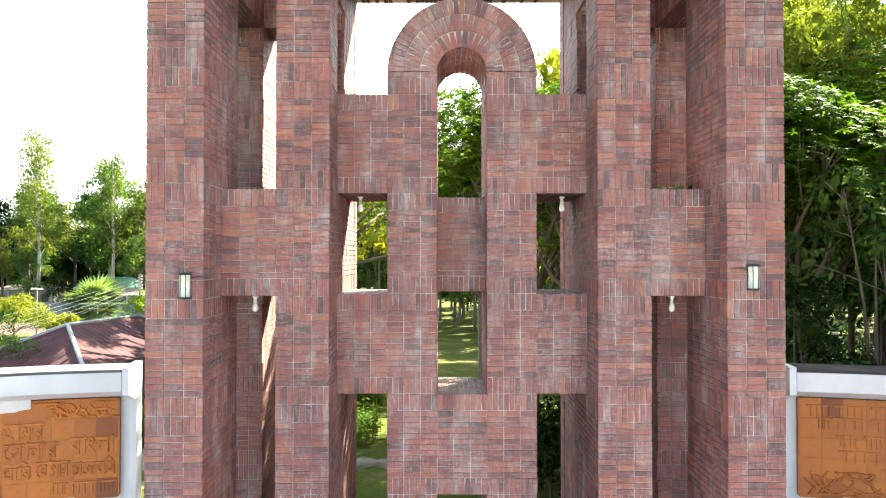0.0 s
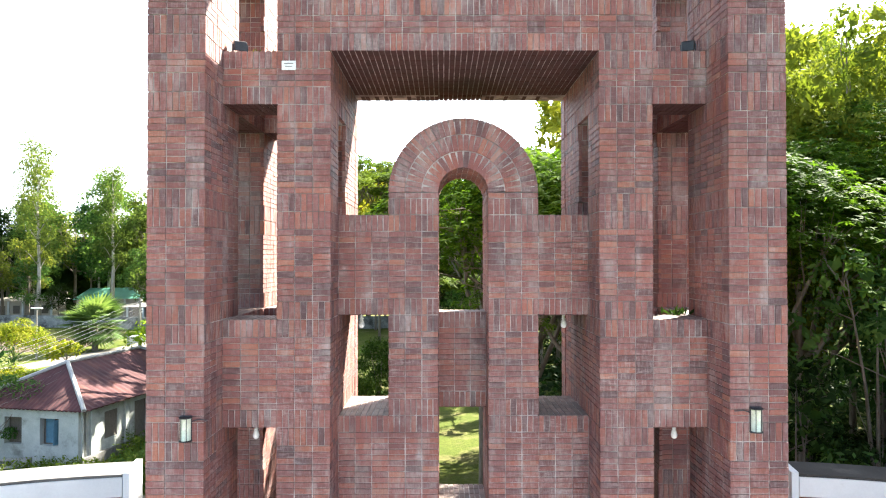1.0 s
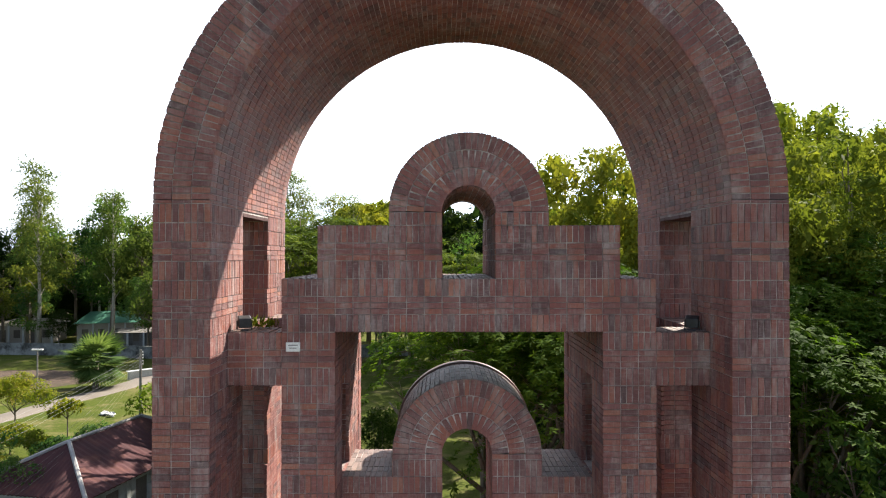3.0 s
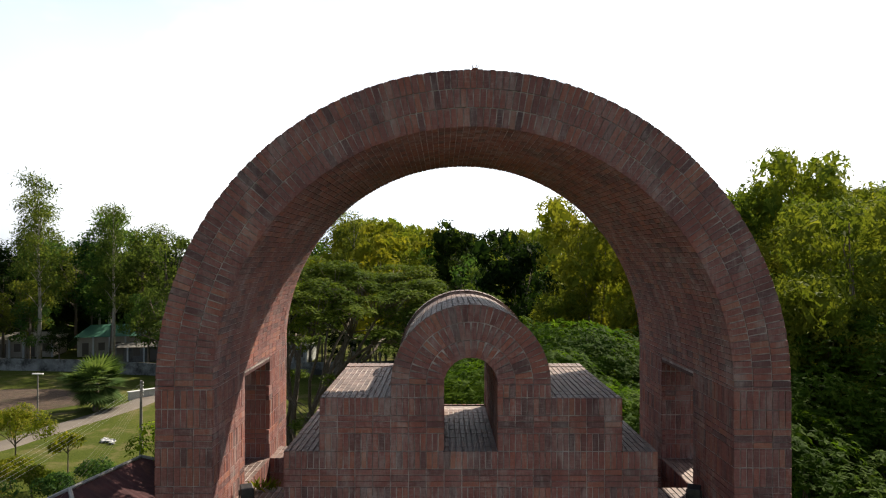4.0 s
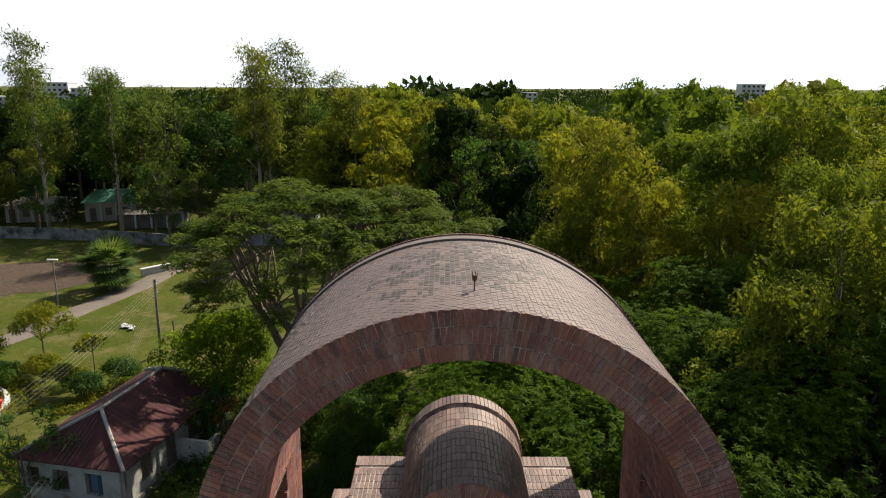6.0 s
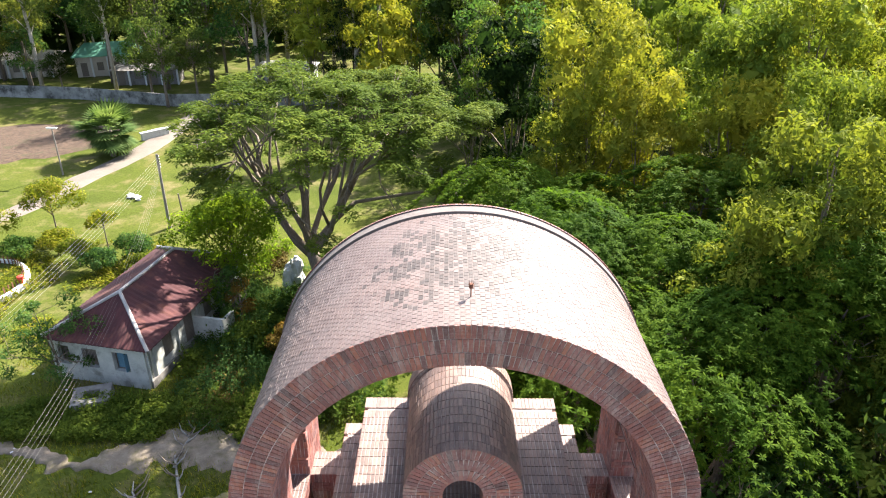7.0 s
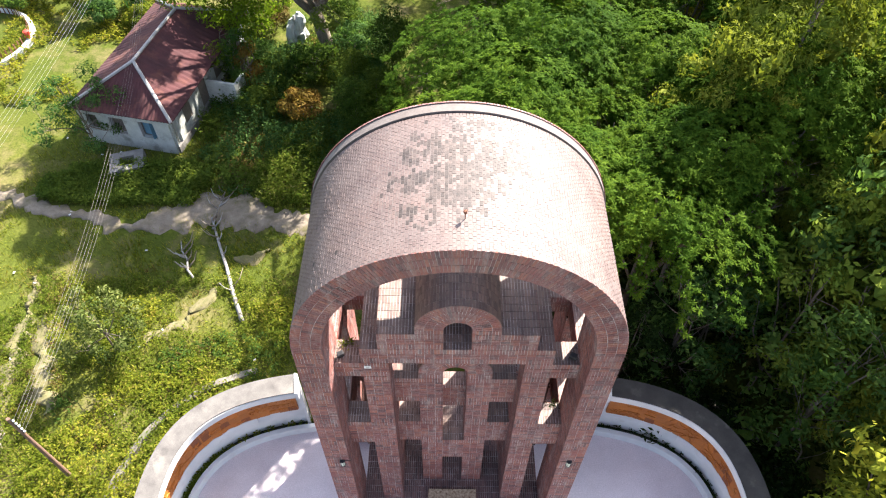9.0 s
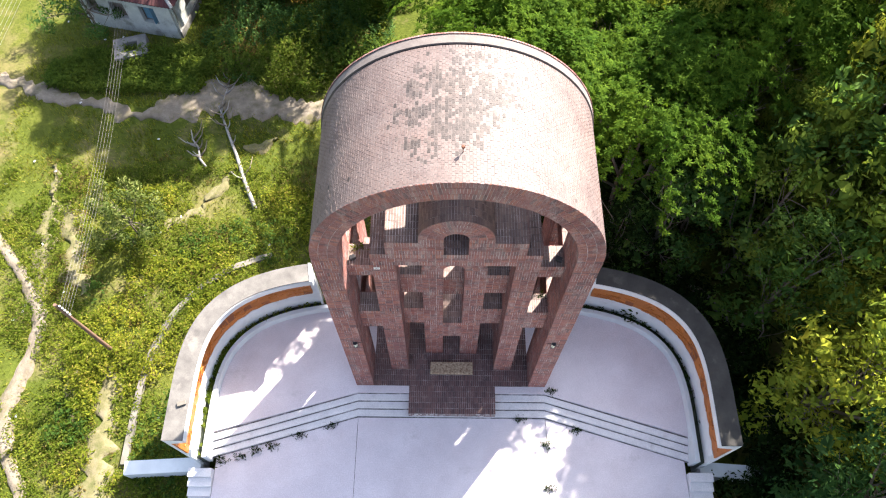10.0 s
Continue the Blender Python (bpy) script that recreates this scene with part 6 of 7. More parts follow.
# the big spreading rain tree on the lawn
def rain_tree():
    rng = random.Random(31)
    rs = np.random.RandomState(31)
    t = thing("rain_tree", "wide spreading rain tree with forked dark limbs and airy crown", "tree", (-8.3, 31.2, 0))
    fork = Vector((-0.7, 0.4, 3.6))
    bm = bmesh.new()
    tube(bm, [(0, 0, -0.3), (-0.1, 0.1, 1.2), (-0.4, 0.25, 2.6), fork], [0.6, 0.46, 0.42, 0.4], 12)
    ends = []

    def bough(a, b, r0, r1, sag=0.5, n=7, bend=0.5):
        """A crooked limb that climbs first and then spreads."""
        side = Vector((b.y - a.y, a.x - b.x, 0)).normalized() * rng.uniform(-bend, bend)
        pts = [a.lerp(b, f) + side * math.sin(f * math.pi * 1.5) + Vector((0, 0, sag * math.sin(f * math.pi))) for f in (0, 0.25, 0.5, 0.75, 1)]
        tube(bm, pts, [r0 + (r1 - r0) * f for f in (0, 0.25, 0.5, 0.75, 1)], n)
        return pts

    for ang, reach, top in ((170, 3.4, 8.6), (100, 2.2, 9.8), (215, 2.6, 8.2), (20, 3.6, 8.8), (60, 3.4, 9.4), (-40, 3.6, 8.4), (-100, 3.0, 8.8), (140, 4.2, 9.0)):
        a = radians(ang)
        e = fork + Vector((math.cos(a) * reach, math.sin(a) * reach, top - fork.z))
        base = fork + Vector((0, 0, rng.uniform(-0.5, 0.3)))
        pts = bough(base, e, 0.22, 0.12, -0.3, 8)
        for k in range(4):
            b = a + rng.uniform(-0.9, 0.9)
            q = pts[rng.choice((2, 3, 4))]
            e2 = q + Vector((math.cos(b), math.sin(b), 0)) * rng.uniform(1.6, 3.4)
            e2.z = rng.uniform(9.6, 12.4)
            bough(q, e2, 0.12, 0.06, 0.3, 6)
            ends.append(e2)
    low = bough(fork + Vector((3.0, 0.0, 3.4)), Vector((9.4, -0.4, 8.4)), 0.13, 0.06, 0.1, 6, 0.2)
    bough(fork, low[0], 0.24, 0.14, 0.3, 8)
    ends += [low[3], low[4]]
    # flat tiers of foliage: an umbrella above, loose skirts below its rim
    bl = []
    for k in range(150):
        f = (k + 0.5) / 150
        a, r = k * 2.4 + rng.uniform(-0.4, 0.4), 9.0 * math.sqrt(f)
        edge = 1 + 0.12 * math.sin(3 * a + 1)
        if rng.random() < 0.2:
            continue
        bl.append((0.9 + r * edge * math.cos(a), -0.4 + 0.88 * r * edge * math.sin(a), 15.1 - 3.0 * f ** 1.4 + rng.uniform(-1.3, 0.4), rng.uniform(0.7, 1.35), rng.uniform(0.7, 1.35), rng.uniform(0.18, 0.4)))
    for k in range(46):
        a, r = k * 2.4, rng.uniform(6.6, 9.6)
        if math.sin(a) < -0.45 and rng.random() < 0.6:
            continue
        bl.append((0.9 + r * math.cos(a), -0.4 + 0.85 * r * math.sin(a), rng.uniform(7.4, 11.2), rng.uniform(0.7, 1.2), rng.uniform(0.7, 1.2), rng.uniform(0.18, 0.36)))
    for k in range(9):
        bl.append((8.4 + rng.uniform(-1.6, 2.4), rng.uniform(-1.6, 2.2), rng.uniform(7.8, 9.2), rng.uniform(0.6, 1.1), rng.uniform(0.6, 1.1), 0.25))
    for b in bl:
        end = Vector(b[:3])
        o = min(ends, key=lambda q: (q - end).length)
        mid = o.lerp(end, 0.5) + Vector((rng.uniform(-0.4, 0.4), rng.uniform(-0.4, 0.4), rng.uniform(-0.2, 0.4)))
        tube(bm, [o, mid, end], [0.045, 0.032, 0.014], 5)
        for _ in range(3):
            e2 = end + Vector((rng.uniform(-1, 1) * b[3], rng.uniform(-1, 1) * b[4], rng.uniform(0, 0.3)))
            tube(bm, [mid, mid.lerp(e2, 0.5) + Vector((0, 0, rng.uniform(0, 0.3))), e2], [0.02, 0.015, 0.007], 4)
    part("trunk", bm, M_BARK, t, smooth=True)
    part("crown", quads_mesh("crown", crown_feather(rs, bl, 12000, 6, 0.31, 0.12, 0.85), M_LEAF_RAIN), None, t)


rain_tree()


def bush(name, label, at, blobs, n, mat, size=0.3, k=10, seed=1, stem=0.08, ratio=0.4, spread=0.3, fork=0.5, bark=None, droop=0.2, inner=7):
    rng = random.Random(seed)
    rs = np.random.RandomState(seed)
    t = thing(name, label, "tree" if fork > 1 else "bush", at)
    part("trunk", limbs(rng, fork, blobs, stem, (0, 0), 2, 5), bark or M_BARK, t, smooth=True)
    part("crown", quads_mesh("crown", crown_clumps(rs, blobs, int(0.8 * n * k / len(blobs)), size * 0.85, ratio, droop, inner), mat), None, t)
    return t


rng = random.Random(41)
bush("yellow_green_tree", "leafy yellow-green tree leaning over the house roof", (-14.4, 32.6, 0), billows(rng, 12, 4.4, 1.6, 6.6, 6, 0.8), 1700, M_LEAF_LIGHT, 0.27, 9, 3, 0.12, 0.36, 0.3, 2.0, None, 0.4, 6)
bush("straw_draped_tree", "climber-draped stump with dry hanging stems beside the house", (-13.5, 28.6, 0), small_lobes(rng, 16, 1.5, 0.6, 3.8, 0.55, 0.8), 420, M_LEAF_VILLAGE, 0.22, 10, 4, 0.14, 0.3, 0.3, 1.6, None, 0.9)
bush("straw_draped_tree", "dry brown climber hanging from a dead stump", (-12.9, 28.0, 0), small_lobes(rng, 9, 0.9, 0.5, 3.0, 0.45, 0.8), 200, M_LEAF_DRY, 0.24, 10, 14, 0.1, 0.22, 0.3, 1.4, None, 1.2)
bush("bushy_tree", "bushy dark green small tree beside the house wall", (-21.4, 22.3, 0), small_lobes(rng, 26, 2.9, 1.0, 4.8, 0.55, 0.9), 640, M_LEAF_VILLAGE, 0.2, 10, 5, 0.09, 0.34, 0.25, 0.9, None, 0.2, 3)
bush("small_tree", "small pale green tree with a thin bent trunk", (-15.9, 8.1, 0), small_lobes(rng, 34, 1.9, 1.0, 4.1, 0.42, 0.9), 620, M_LEAF_PALE, 0.2, 8, 6, 0.06, 0.42, 0.2, 1.2, M_BARK, 0.2, 2)
bush("roadside_tree", "light green feathery young tree near the road", (-31.0, 41.0, 0), lobes(rng, 9, 2.0, 2.6, 4.4, 0.9), 420, M_LEAF_WEED, 0.26, 12, 7, 0.07, 0.3, 0.35, 1.8)
bush("roadside_tree", "light green feathery young tree near the road", (-36.0, 38.5, 0), lobes(rng, 9, 2.4, 2.4, 4.6, 1.0), 460, M_LEAF_WEED, 0.26, 12, 8, 0.07, 0.3, 0.35, 1.8)
bush("papaya_tree", "young papaya-like tree on the lawn", (-25.2, 37.2, 0), lobes(rng, 5, 0.8, 2.9, 3.5, 0.45), 60, M_LEAF_WEED, 0.4, 8, 9, 0.05, 0.5, 0.2, 2.4)
for k, (x, y, s) in enumerate(((-27.2, 36.5, 1.0), (-25.0, 35.2, 0.9), (-29.5, 38.0, 1.0), (-23.2, 37.0, 1.1), (-22.0, 34.8, 0.8), (-31.8, 37.0, 0.9), (-9.0, 29.0, 1.2), (-6.5, 31.5, 1.3), (-12.5, 34.8, 1.1), (-7.6, 35.3, 1.0), (-5.2, 28.0, 1.1), (-9.3, 25.2, 1.0), (-12.0, 25.5, 0.9), (-20.5, 43.5, 0.7))):
    bush("shrub", "leafy green shrub on the lawn" if k < 6 else "dark overgrown shrub near the house", (x, y, 0), lobes(rng, 7, 1.3 * s, 0.5 * s, 1.7 * s, 0.6 * s), 260, (M_LEAF_VILLAGE if k % 2 else M_LEAF_WEED) if k < 6 else (M_LEAF_RAIN, M_LEAF_VILLAGE, M_LEAF_DRY)[k % 3], 0.24, 10, 50 + k, 0.05, 0.42, 0.28, 0.3)
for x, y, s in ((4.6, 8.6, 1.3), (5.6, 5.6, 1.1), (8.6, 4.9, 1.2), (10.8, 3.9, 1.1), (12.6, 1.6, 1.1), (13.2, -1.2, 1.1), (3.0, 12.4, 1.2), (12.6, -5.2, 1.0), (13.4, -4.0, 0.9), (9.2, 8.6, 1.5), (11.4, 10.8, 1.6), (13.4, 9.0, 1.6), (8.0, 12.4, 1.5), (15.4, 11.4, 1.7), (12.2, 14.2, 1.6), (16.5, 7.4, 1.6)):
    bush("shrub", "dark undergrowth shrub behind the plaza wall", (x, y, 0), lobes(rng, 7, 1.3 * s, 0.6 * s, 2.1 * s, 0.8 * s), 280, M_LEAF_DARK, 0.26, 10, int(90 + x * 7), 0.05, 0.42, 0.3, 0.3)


def fan_palm(x, y):
    rng = random.Random(61)
    t = thing("fan_palm", "bushy fan palm beside the road", "palm tree", (x, y, 0))
    bm = bmesh.new()
    tube(bm, [(0, 0, -0.2), (0, 0, 1.4), (0.1, 0, 2.7)], [0.32, 0.28, 0.24], 10)
    part("trunk", bm, M_BARK, t)
    verts = []
    for k in range(64):
        a, el = k * 2.4, rng.uniform(-1.0, 1.4)
        d = np.array([math.cos(a) * math.cos(el), math.sin(a) * math.cos(el), math.sin(el)])
        hub = np.array([0, 0, 2.7]) + d * rng.uniform(0.9, 2.1)
        side = unit(np.cross(d, [0, 0, 1.0]))
        for j in range(13):
            f = (j - 6) / 6 * 1.25
            ax = unit(d * math.cos(f) + side * math.sin(f) - np.array([0, 0, 0.18]))
            verts.append(leaf_quads(hub[None], ax[None], unit(np.cross(ax, np.cross(d, side)))[None], np.array([1.9]), np.array([0.24]))[0])
        verts.append(leaf_quads(np.array([[0, 0, 2.5]]), d[None], side[None], np.array([np.linalg.norm(hub - [0, 0, 2.5])]), np.array([0.07]))[0])
    part("crown", quads_mesh("crown", np.array(verts), M_LEAF_PALM), None, t)


fan_palm(-35.2, 61.0)


def fallen_tree(p0, p1, r, seed, label="bare bleached trunk lying on the grass"):
    rng = random.Random(seed)
    p0, p1 = Vector(p0), Vector(p1)
    t = thing("fallen_tree", label, "dead tree", p0)
    d = p1 - p0
    side = Vector((-d.y, d.x, 0)).normalized()
    bm = bmesh.new()
    tube(bm, [d * f + side * rng.uniform(-0.1, 0.1) + Vector((0, 0, r * (1 - 0.6 * f) + 0.02)) for f in (0, 0.25, 0.5, 0.75, 1.0)], [r, r * 0.9, r * 0.75, r * 0.6, r * 0.35], 9)
    part("trunk", bm, M_DEADWOOD, t, smooth=True)
    for k in range(9):
        f, s, ln = rng.uniform(0.25, 1.0), rng.choice((-1, 1)), rng.uniform(0.25, 1.1)
        o = d * f + Vector((0, 0, r))
        bm = bmesh.new()
        tube(bm, [o, o + side * s * ln * 0.5 + d.normalized() * ln * 0.3 + Vector((0, 0, 0.15)), o + side * s * ln * 0.8 + d.normalized() * ln * 0.8 + Vector((0, 0, 0.3))], [0.05, 0.032, 0.012], 6)
        part("branch", bm, M_DEADWOOD if k % 2 else M_BARK, t, smooth=True)


fallen_tree((-10.3, 9.8, 0), (-13.2, 16.6, 0), 0.12, 3)
fallen_tree((-13.3, 12.4, 0), (-14.6, 14.9, 0), 0.07, 8)
fallen_tree((-13.0, 15.8, 0), (-13.0, 18.6, 0), 0.05, 12, "dark bare branch lying across the path")


# ---- ground cover ----
def inside_bowl(x, y, a, b, n, cy):
    yy = np.maximum(y - cy, 0)
    return (np.abs(x) / a) ** n + (yy / b) ** n < 1


PATHS = [[(-32, 20.5), (-23, 17.4), (-20.5, 16.8), (-17.5, 15.9), (-15.6, 16.6), (-13.4, 17.3), (-11.0, 16.9), (-9.1, 16.4), (-5, 16.4)], [(-24.2, 8.6), (-23.03, 7.63), (-21.45, 5.95), (-20.03, 3.9), (-19.8, 1.95), (-20.25, -0.32), (-20.19, -1.49), (-19.7, -2.8), (-18.52, -4.62)],
         [(-12.1, 11.6), (-12.8, 10.5), (-13.7, 9.4)], [(-15.7, 0.4), (-15.7, -0.9), (-15.5, -2.6), (-15.4, -4.6), (-15.2, -8)], [(-21.2, 11.5), (-20.85, 8.9), (-20.6, 6.9)], [(-19.8, 9.2), (-19.4, 7.7), (-18.6, 5.8)]]
PATH_W = [0.5, 0.2, 0.25, 0.4, 0.2, 0.35]


def off_paths(x, y):
    ok = np.ones(len(x), bool)
    p = np.stack([x, y], 1)
    for line, w in zip(PATHS, PATH_W):
        for a, b in zip(line, line[1:]):
            a, b = np.array(a), np.array(b)
            s = np.clip(((p - a) @ (b - a)) / ((b - a) @ (b - a)), 0, 1)[:, None]
            ok &= np.linalg.norm(p - (a + s * (b - a)), axis=1) > w
    return ok


def grass_cover():
    rs = np.random.RandomState(71)
    n = 100000
    x, y = rs.uniform(-25, -4, n), rs.uniform(-7, 26, n)
    ok = ~inside_bowl(x, y, 10.9, 6.7, 3.6, -2.0) & off_paths(x, y) & ~((x > -4.6) & (y < 5))
    x, y = x[ok], y[ok]
    keep = rs.uniform(size=len(x)) < 0.55 + 0.9 * noise2(x, y, 0.5, 4.0)
    x, y = x[keep], y[keep]
    m = len(x)
    a, h, lean = rs.uniform(0, 6.28, m), rs.uniform(0.06, 0.3, m), rs.uniform(0.02, 0.2, m)
    w = rs.uniform(0.012, 0.03, m)
    base = np.stack([x, y, np.full(m, -0.06)], 1)
    sd = np.stack([np.cos(a), np.sin(a), np.zeros(m)], 1)
    b2 = np.stack([-np.sin(a) * lean, np.cos(a) * lean, h], 1)
    tri = np.stack([base - sd * w[:, None], base + sd * w[:, None], base + b2], 1)
    tagged(part("grass", quads_mesh("grass", tri, M_GRASS, 3), None), "short green lawn grass", "grass", kind="stuff")


def weed_cover(name, label, x0, x1, y0, y1, n, low, high, mat, thresh, seed, size):
    rs = np.random.RandomState(seed)
    x, y = rs.uniform(x0, x1, n), rs.uniform(y0, y1, n)
    ok = ~inside_bowl(x, y, 10.85, 6.65, 3.6, -2.0) & off_paths(x, y) & ~((np.abs(x) < 4.7) & (y < 5) & (y > -20))
    x, y = x[ok], y[ok]
    f = noise2(x, y, 0.28, seed)
    ok = f > thresh
    x, y, f = x[ok], y[ok], f[ok]
    m = len(x)
    h = rs.uniform(low, high, m) * np.clip(0.45 + (f - thresh) * 1.8, 0.3, 1.3)
    out = []
    for j in range(9):
        base = np.stack([x, y, h * rs.uniform(0.15, 1.0, m)], 1) + rs.normal(size=(m, 3)) * np.array([0.09, 0.09, 0.02])
        ax = unit(rs.normal(size=(m, 3)) * np.array([1, 1, 0.35]) + np.array([0, 0, 0.25]))
        side = unit(np.cross(ax, rs.normal(size=(m, 3)) * 0.3 + np.array([0, 0, 1.0])))
        s = size * rs.uniform(0.6, 1.35, m)
        out.append(leaf_quads(base, ax, side, s, s * 0.42))
    a = rs.uniform(0, 6.28, m)
    sd = np.stack([np.cos(a), np.sin(a), np.zeros(m)], 1) * 0.012
    root, tipv = np.stack([x, y, np.full(m, -0.08)], 1), np.stack([x + 0.03, y, h], 1)
    out.append(np.stack([root - sd, root + sd, tipv + sd * 0.4, tipv - sd * 0.4], 1))
    tagged(part(name, quads_mesh(name, np.concatenate(out), mat), None), label, "weeds", kind="stuff")


grass_cover()
weed_cover("weeds", "sunlit knee-high weeds outside the plaza wall", -24, -5, -7, 12.5, 11000, 0.1, 0.45, M_LEAF_WEED, -0.1, 81, 0.13)
weed_cover("weeds", "tall tangled weeds outside the plaza wall", -18, -5.5, -4, 11, 5200, 0.35, 0.95, M_LEAF_WEED, 0.08, 91, 0.15)
weed_cover("weeds", "dark green broad-leaved weeds outside the plaza wall", -18, -8, -6, 9, 1800, 0.2, 0.7, M_LEAF_RAIN, 0.2, 95, 0.17)
weed_cover("dry_weeds", "dry straw-coloured weeds on the lawn", -22, -5, -7, 13, 2200, 0.12, 0.5, M_LEAF_DRY, 0.2, 93, 0.12)
weed_cover("undergrowth", "dense green undergrowth beside the house", -15.4, -3, 18.8, 34, 3400, 0.3, 1.3, M_LEAF_RAIN, -0.05, 82, 0.22)
weed_cover("undergrowth", "shaggy weeds round the front of the house", -23.5, -14.6, 17.6, 20.6, 2600, 0.2, 0.75, M_LEAF_RAIN, -0.25, 97, 0.18)
weed_cover("undergrowth", "tangled green undergrowth beside the house", -15.2, -3.6, 18.4, 36, 5200, 0.3, 1.4, M_LEAF_VILLAGE, -0.12, 86, 0.17)
weed_cover("dry_weeds", "dry brown weeds among the undergrowth", -15.0, -5, 20, 34, 900, 0.3, 1.3, M_LEAF_DRY, 0.2, 87, 0.16)
weed_cover("weeds", "sunlit weeds at the edge of the undergrowth", -14.5, -4, 17.5, 30, 4500, 0.3, 1.1, M_LEAF_WEED, 0.0, 83, 0.2)
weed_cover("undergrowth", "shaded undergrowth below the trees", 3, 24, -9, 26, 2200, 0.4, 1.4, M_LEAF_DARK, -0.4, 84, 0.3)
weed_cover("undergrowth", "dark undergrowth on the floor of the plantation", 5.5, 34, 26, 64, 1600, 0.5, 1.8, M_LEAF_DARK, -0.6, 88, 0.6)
weed_cover("weeds", "rough grass and weeds near the lawn shrubs", -34, -19, 26, 40, 3500, 0.15, 0.6, M_LEAF_WEED, 0.02, 85, 0.2)

rs = np.random.RandomState(91)
for sgn in (-1, 1):
    line = bowl(**EDGE, x_end=4.6, y_end=-3.1, sign=sgn)
    out = []
    for i in range(420):
        k = rs.randint(0, len(line) - 1)
        if sgn < 0 and k > 26 and rs.uniform() < 0.85 or sgn > 0 and rs.uniform() < 0.8:
            continue
        s = rs.uniform()
        p, n = line[k][0].lerp(line[k + 1][0], s), line[k][1]
        q = p + n * rs.uniform(0.22, 0.41)
        for j in range(7):
            ax = unit(rs.normal(size=(1, 3)) * np.array([1, 1, 0.4]) + np.array([0, 0, 0.5]))
            out.append(leaf_quads(np.array([[q.x, q.y, 1.8 + rs.uniform(0, 0.28)]]), ax, unit(np.cross(ax, [0.1, 0.2, 1.0])), np.array([rs.uniform(0.07, 0.16)]), np.array([0.05]))[0])
    tagged(part("planter_plants", quads_mesh("planter_plants", np.array(out), M_LEAF_WEED if sgn < 0 else M_LEAF_DARK), None), "low green plants in the narrow planter", "plants", kind="stuff")


def sprig(x, y, z, seed, n=40, spread=0.16, size=0.13, mat=None):
    rs = np.random.RandomState(seed)
    base = np.array([x, y, z]) + rs.normal(size=(n, 3)) * np.array([spread, spread * 0.6, 0.0])
    base[:, 2] = z
    ax = unit(rs.normal(size=(n, 3)) * np.array([0.7, 0.7, 0.2]) + np.array([0, 0, 0.9]))
    s = size * rs.uniform(0.7, 2.0, n)
    q = leaf_quads(base, ax, unit(np.cross(ax, rs.normal(size=(n, 3)))), s, s * 0.22)
    tagged(part("weed_sprig", quads_mesh("weed_sprig", q, mat or M_LEAF_WEED), None), "small weed sprig rooted in the masonry", "weed", "sprigs")


sprig(-3.05, 1.35, L6, 1)
sprig(3.2, 1.42, L3, 2, 40, 0.11, 0.11, M_LEAF_DARK)
for k, (x, y) in enumerate(((-8.98, -3.01), (-8.3, -2.76), (-7.7, -2.56), (-6.5, -2.08), (-5.2, -1.68), (-9.7, -3.2), (4.4, -0.2), (5.4, -1.75), (3.0, -1.3), (4.15, -4.2), (4.15, -2.4))):
    sprig(x, y, PLAZA if y < -1 else FLOOR, 20 + k, 70, 0.14, 0.13, M_LEAF_DARK)

# far woods to the horizon
def far_woods():
    rs = np.random.RandomState(95)
    n = 3800
    d, a = 125 + 1500 * rs.uniform(size=n) ** 1.7, rs.uniform(-0.85, 0.85, n)
    x, y = d * np.sin(a) * 1.15, d * np.cos(a)
    h = rs.uniform(5.5, 12.5, n) * (1 + 0.35 * noise2(x, y, 0.012, 2.0))
    out = []
    for j in range(16):
        w = rs.uniform(2.0, 5.5, n)
        base = np.stack([x + rs.normal(size=n) * 3.2, y + rs.normal(size=n) * 3.2, h * rs.uniform(0.3, 1.0, n)], 1)
        ax = unit(rs.normal(size=(n, 3)) + np.array([0, -0.3, 0.4]))
        side = unit(np.cross(ax, rs.normal(size=(n, 3)) * 0.5 + np.array([0, -1.0, 0.6])))
        out.append(leaf_quads(base, ax, side, w, w * 0.7))
    tagged(part("far_woods", quads_mesh("far_woods", np.concatenate(out), M_LEAF_DARK), None), "dark distant woods reaching the horizon", "woods", kind="stuff")
    out = []
    for cx, cy, r, hh in ((-18, 560, 24, 24), (-2, 600, 14, 19), (30, 540, 16, 19), (44, 520, 12, 20)):
        m = 160
        u = unit(rs.normal(size=(m, 3)))
        u[:, 2] = np.abs(u[:, 2])
        base = np.array([cx, cy, 4.0]) + u * np.array([r, r, hh - 4])
        ax = unit(rs.normal(size=(m, 3)))
        out.append(leaf_quads(base, ax, unit(np.cross(ax, u)), np.full(m, 7.0), np.full(m, 5.0)))
    tagged(part("far_woods", quads_mesh("far_woods", np.concatenate(out), M_LEAF_DARK), None), "rounded groves standing above the distant woods", "woods", kind="stuff")


far_woods()


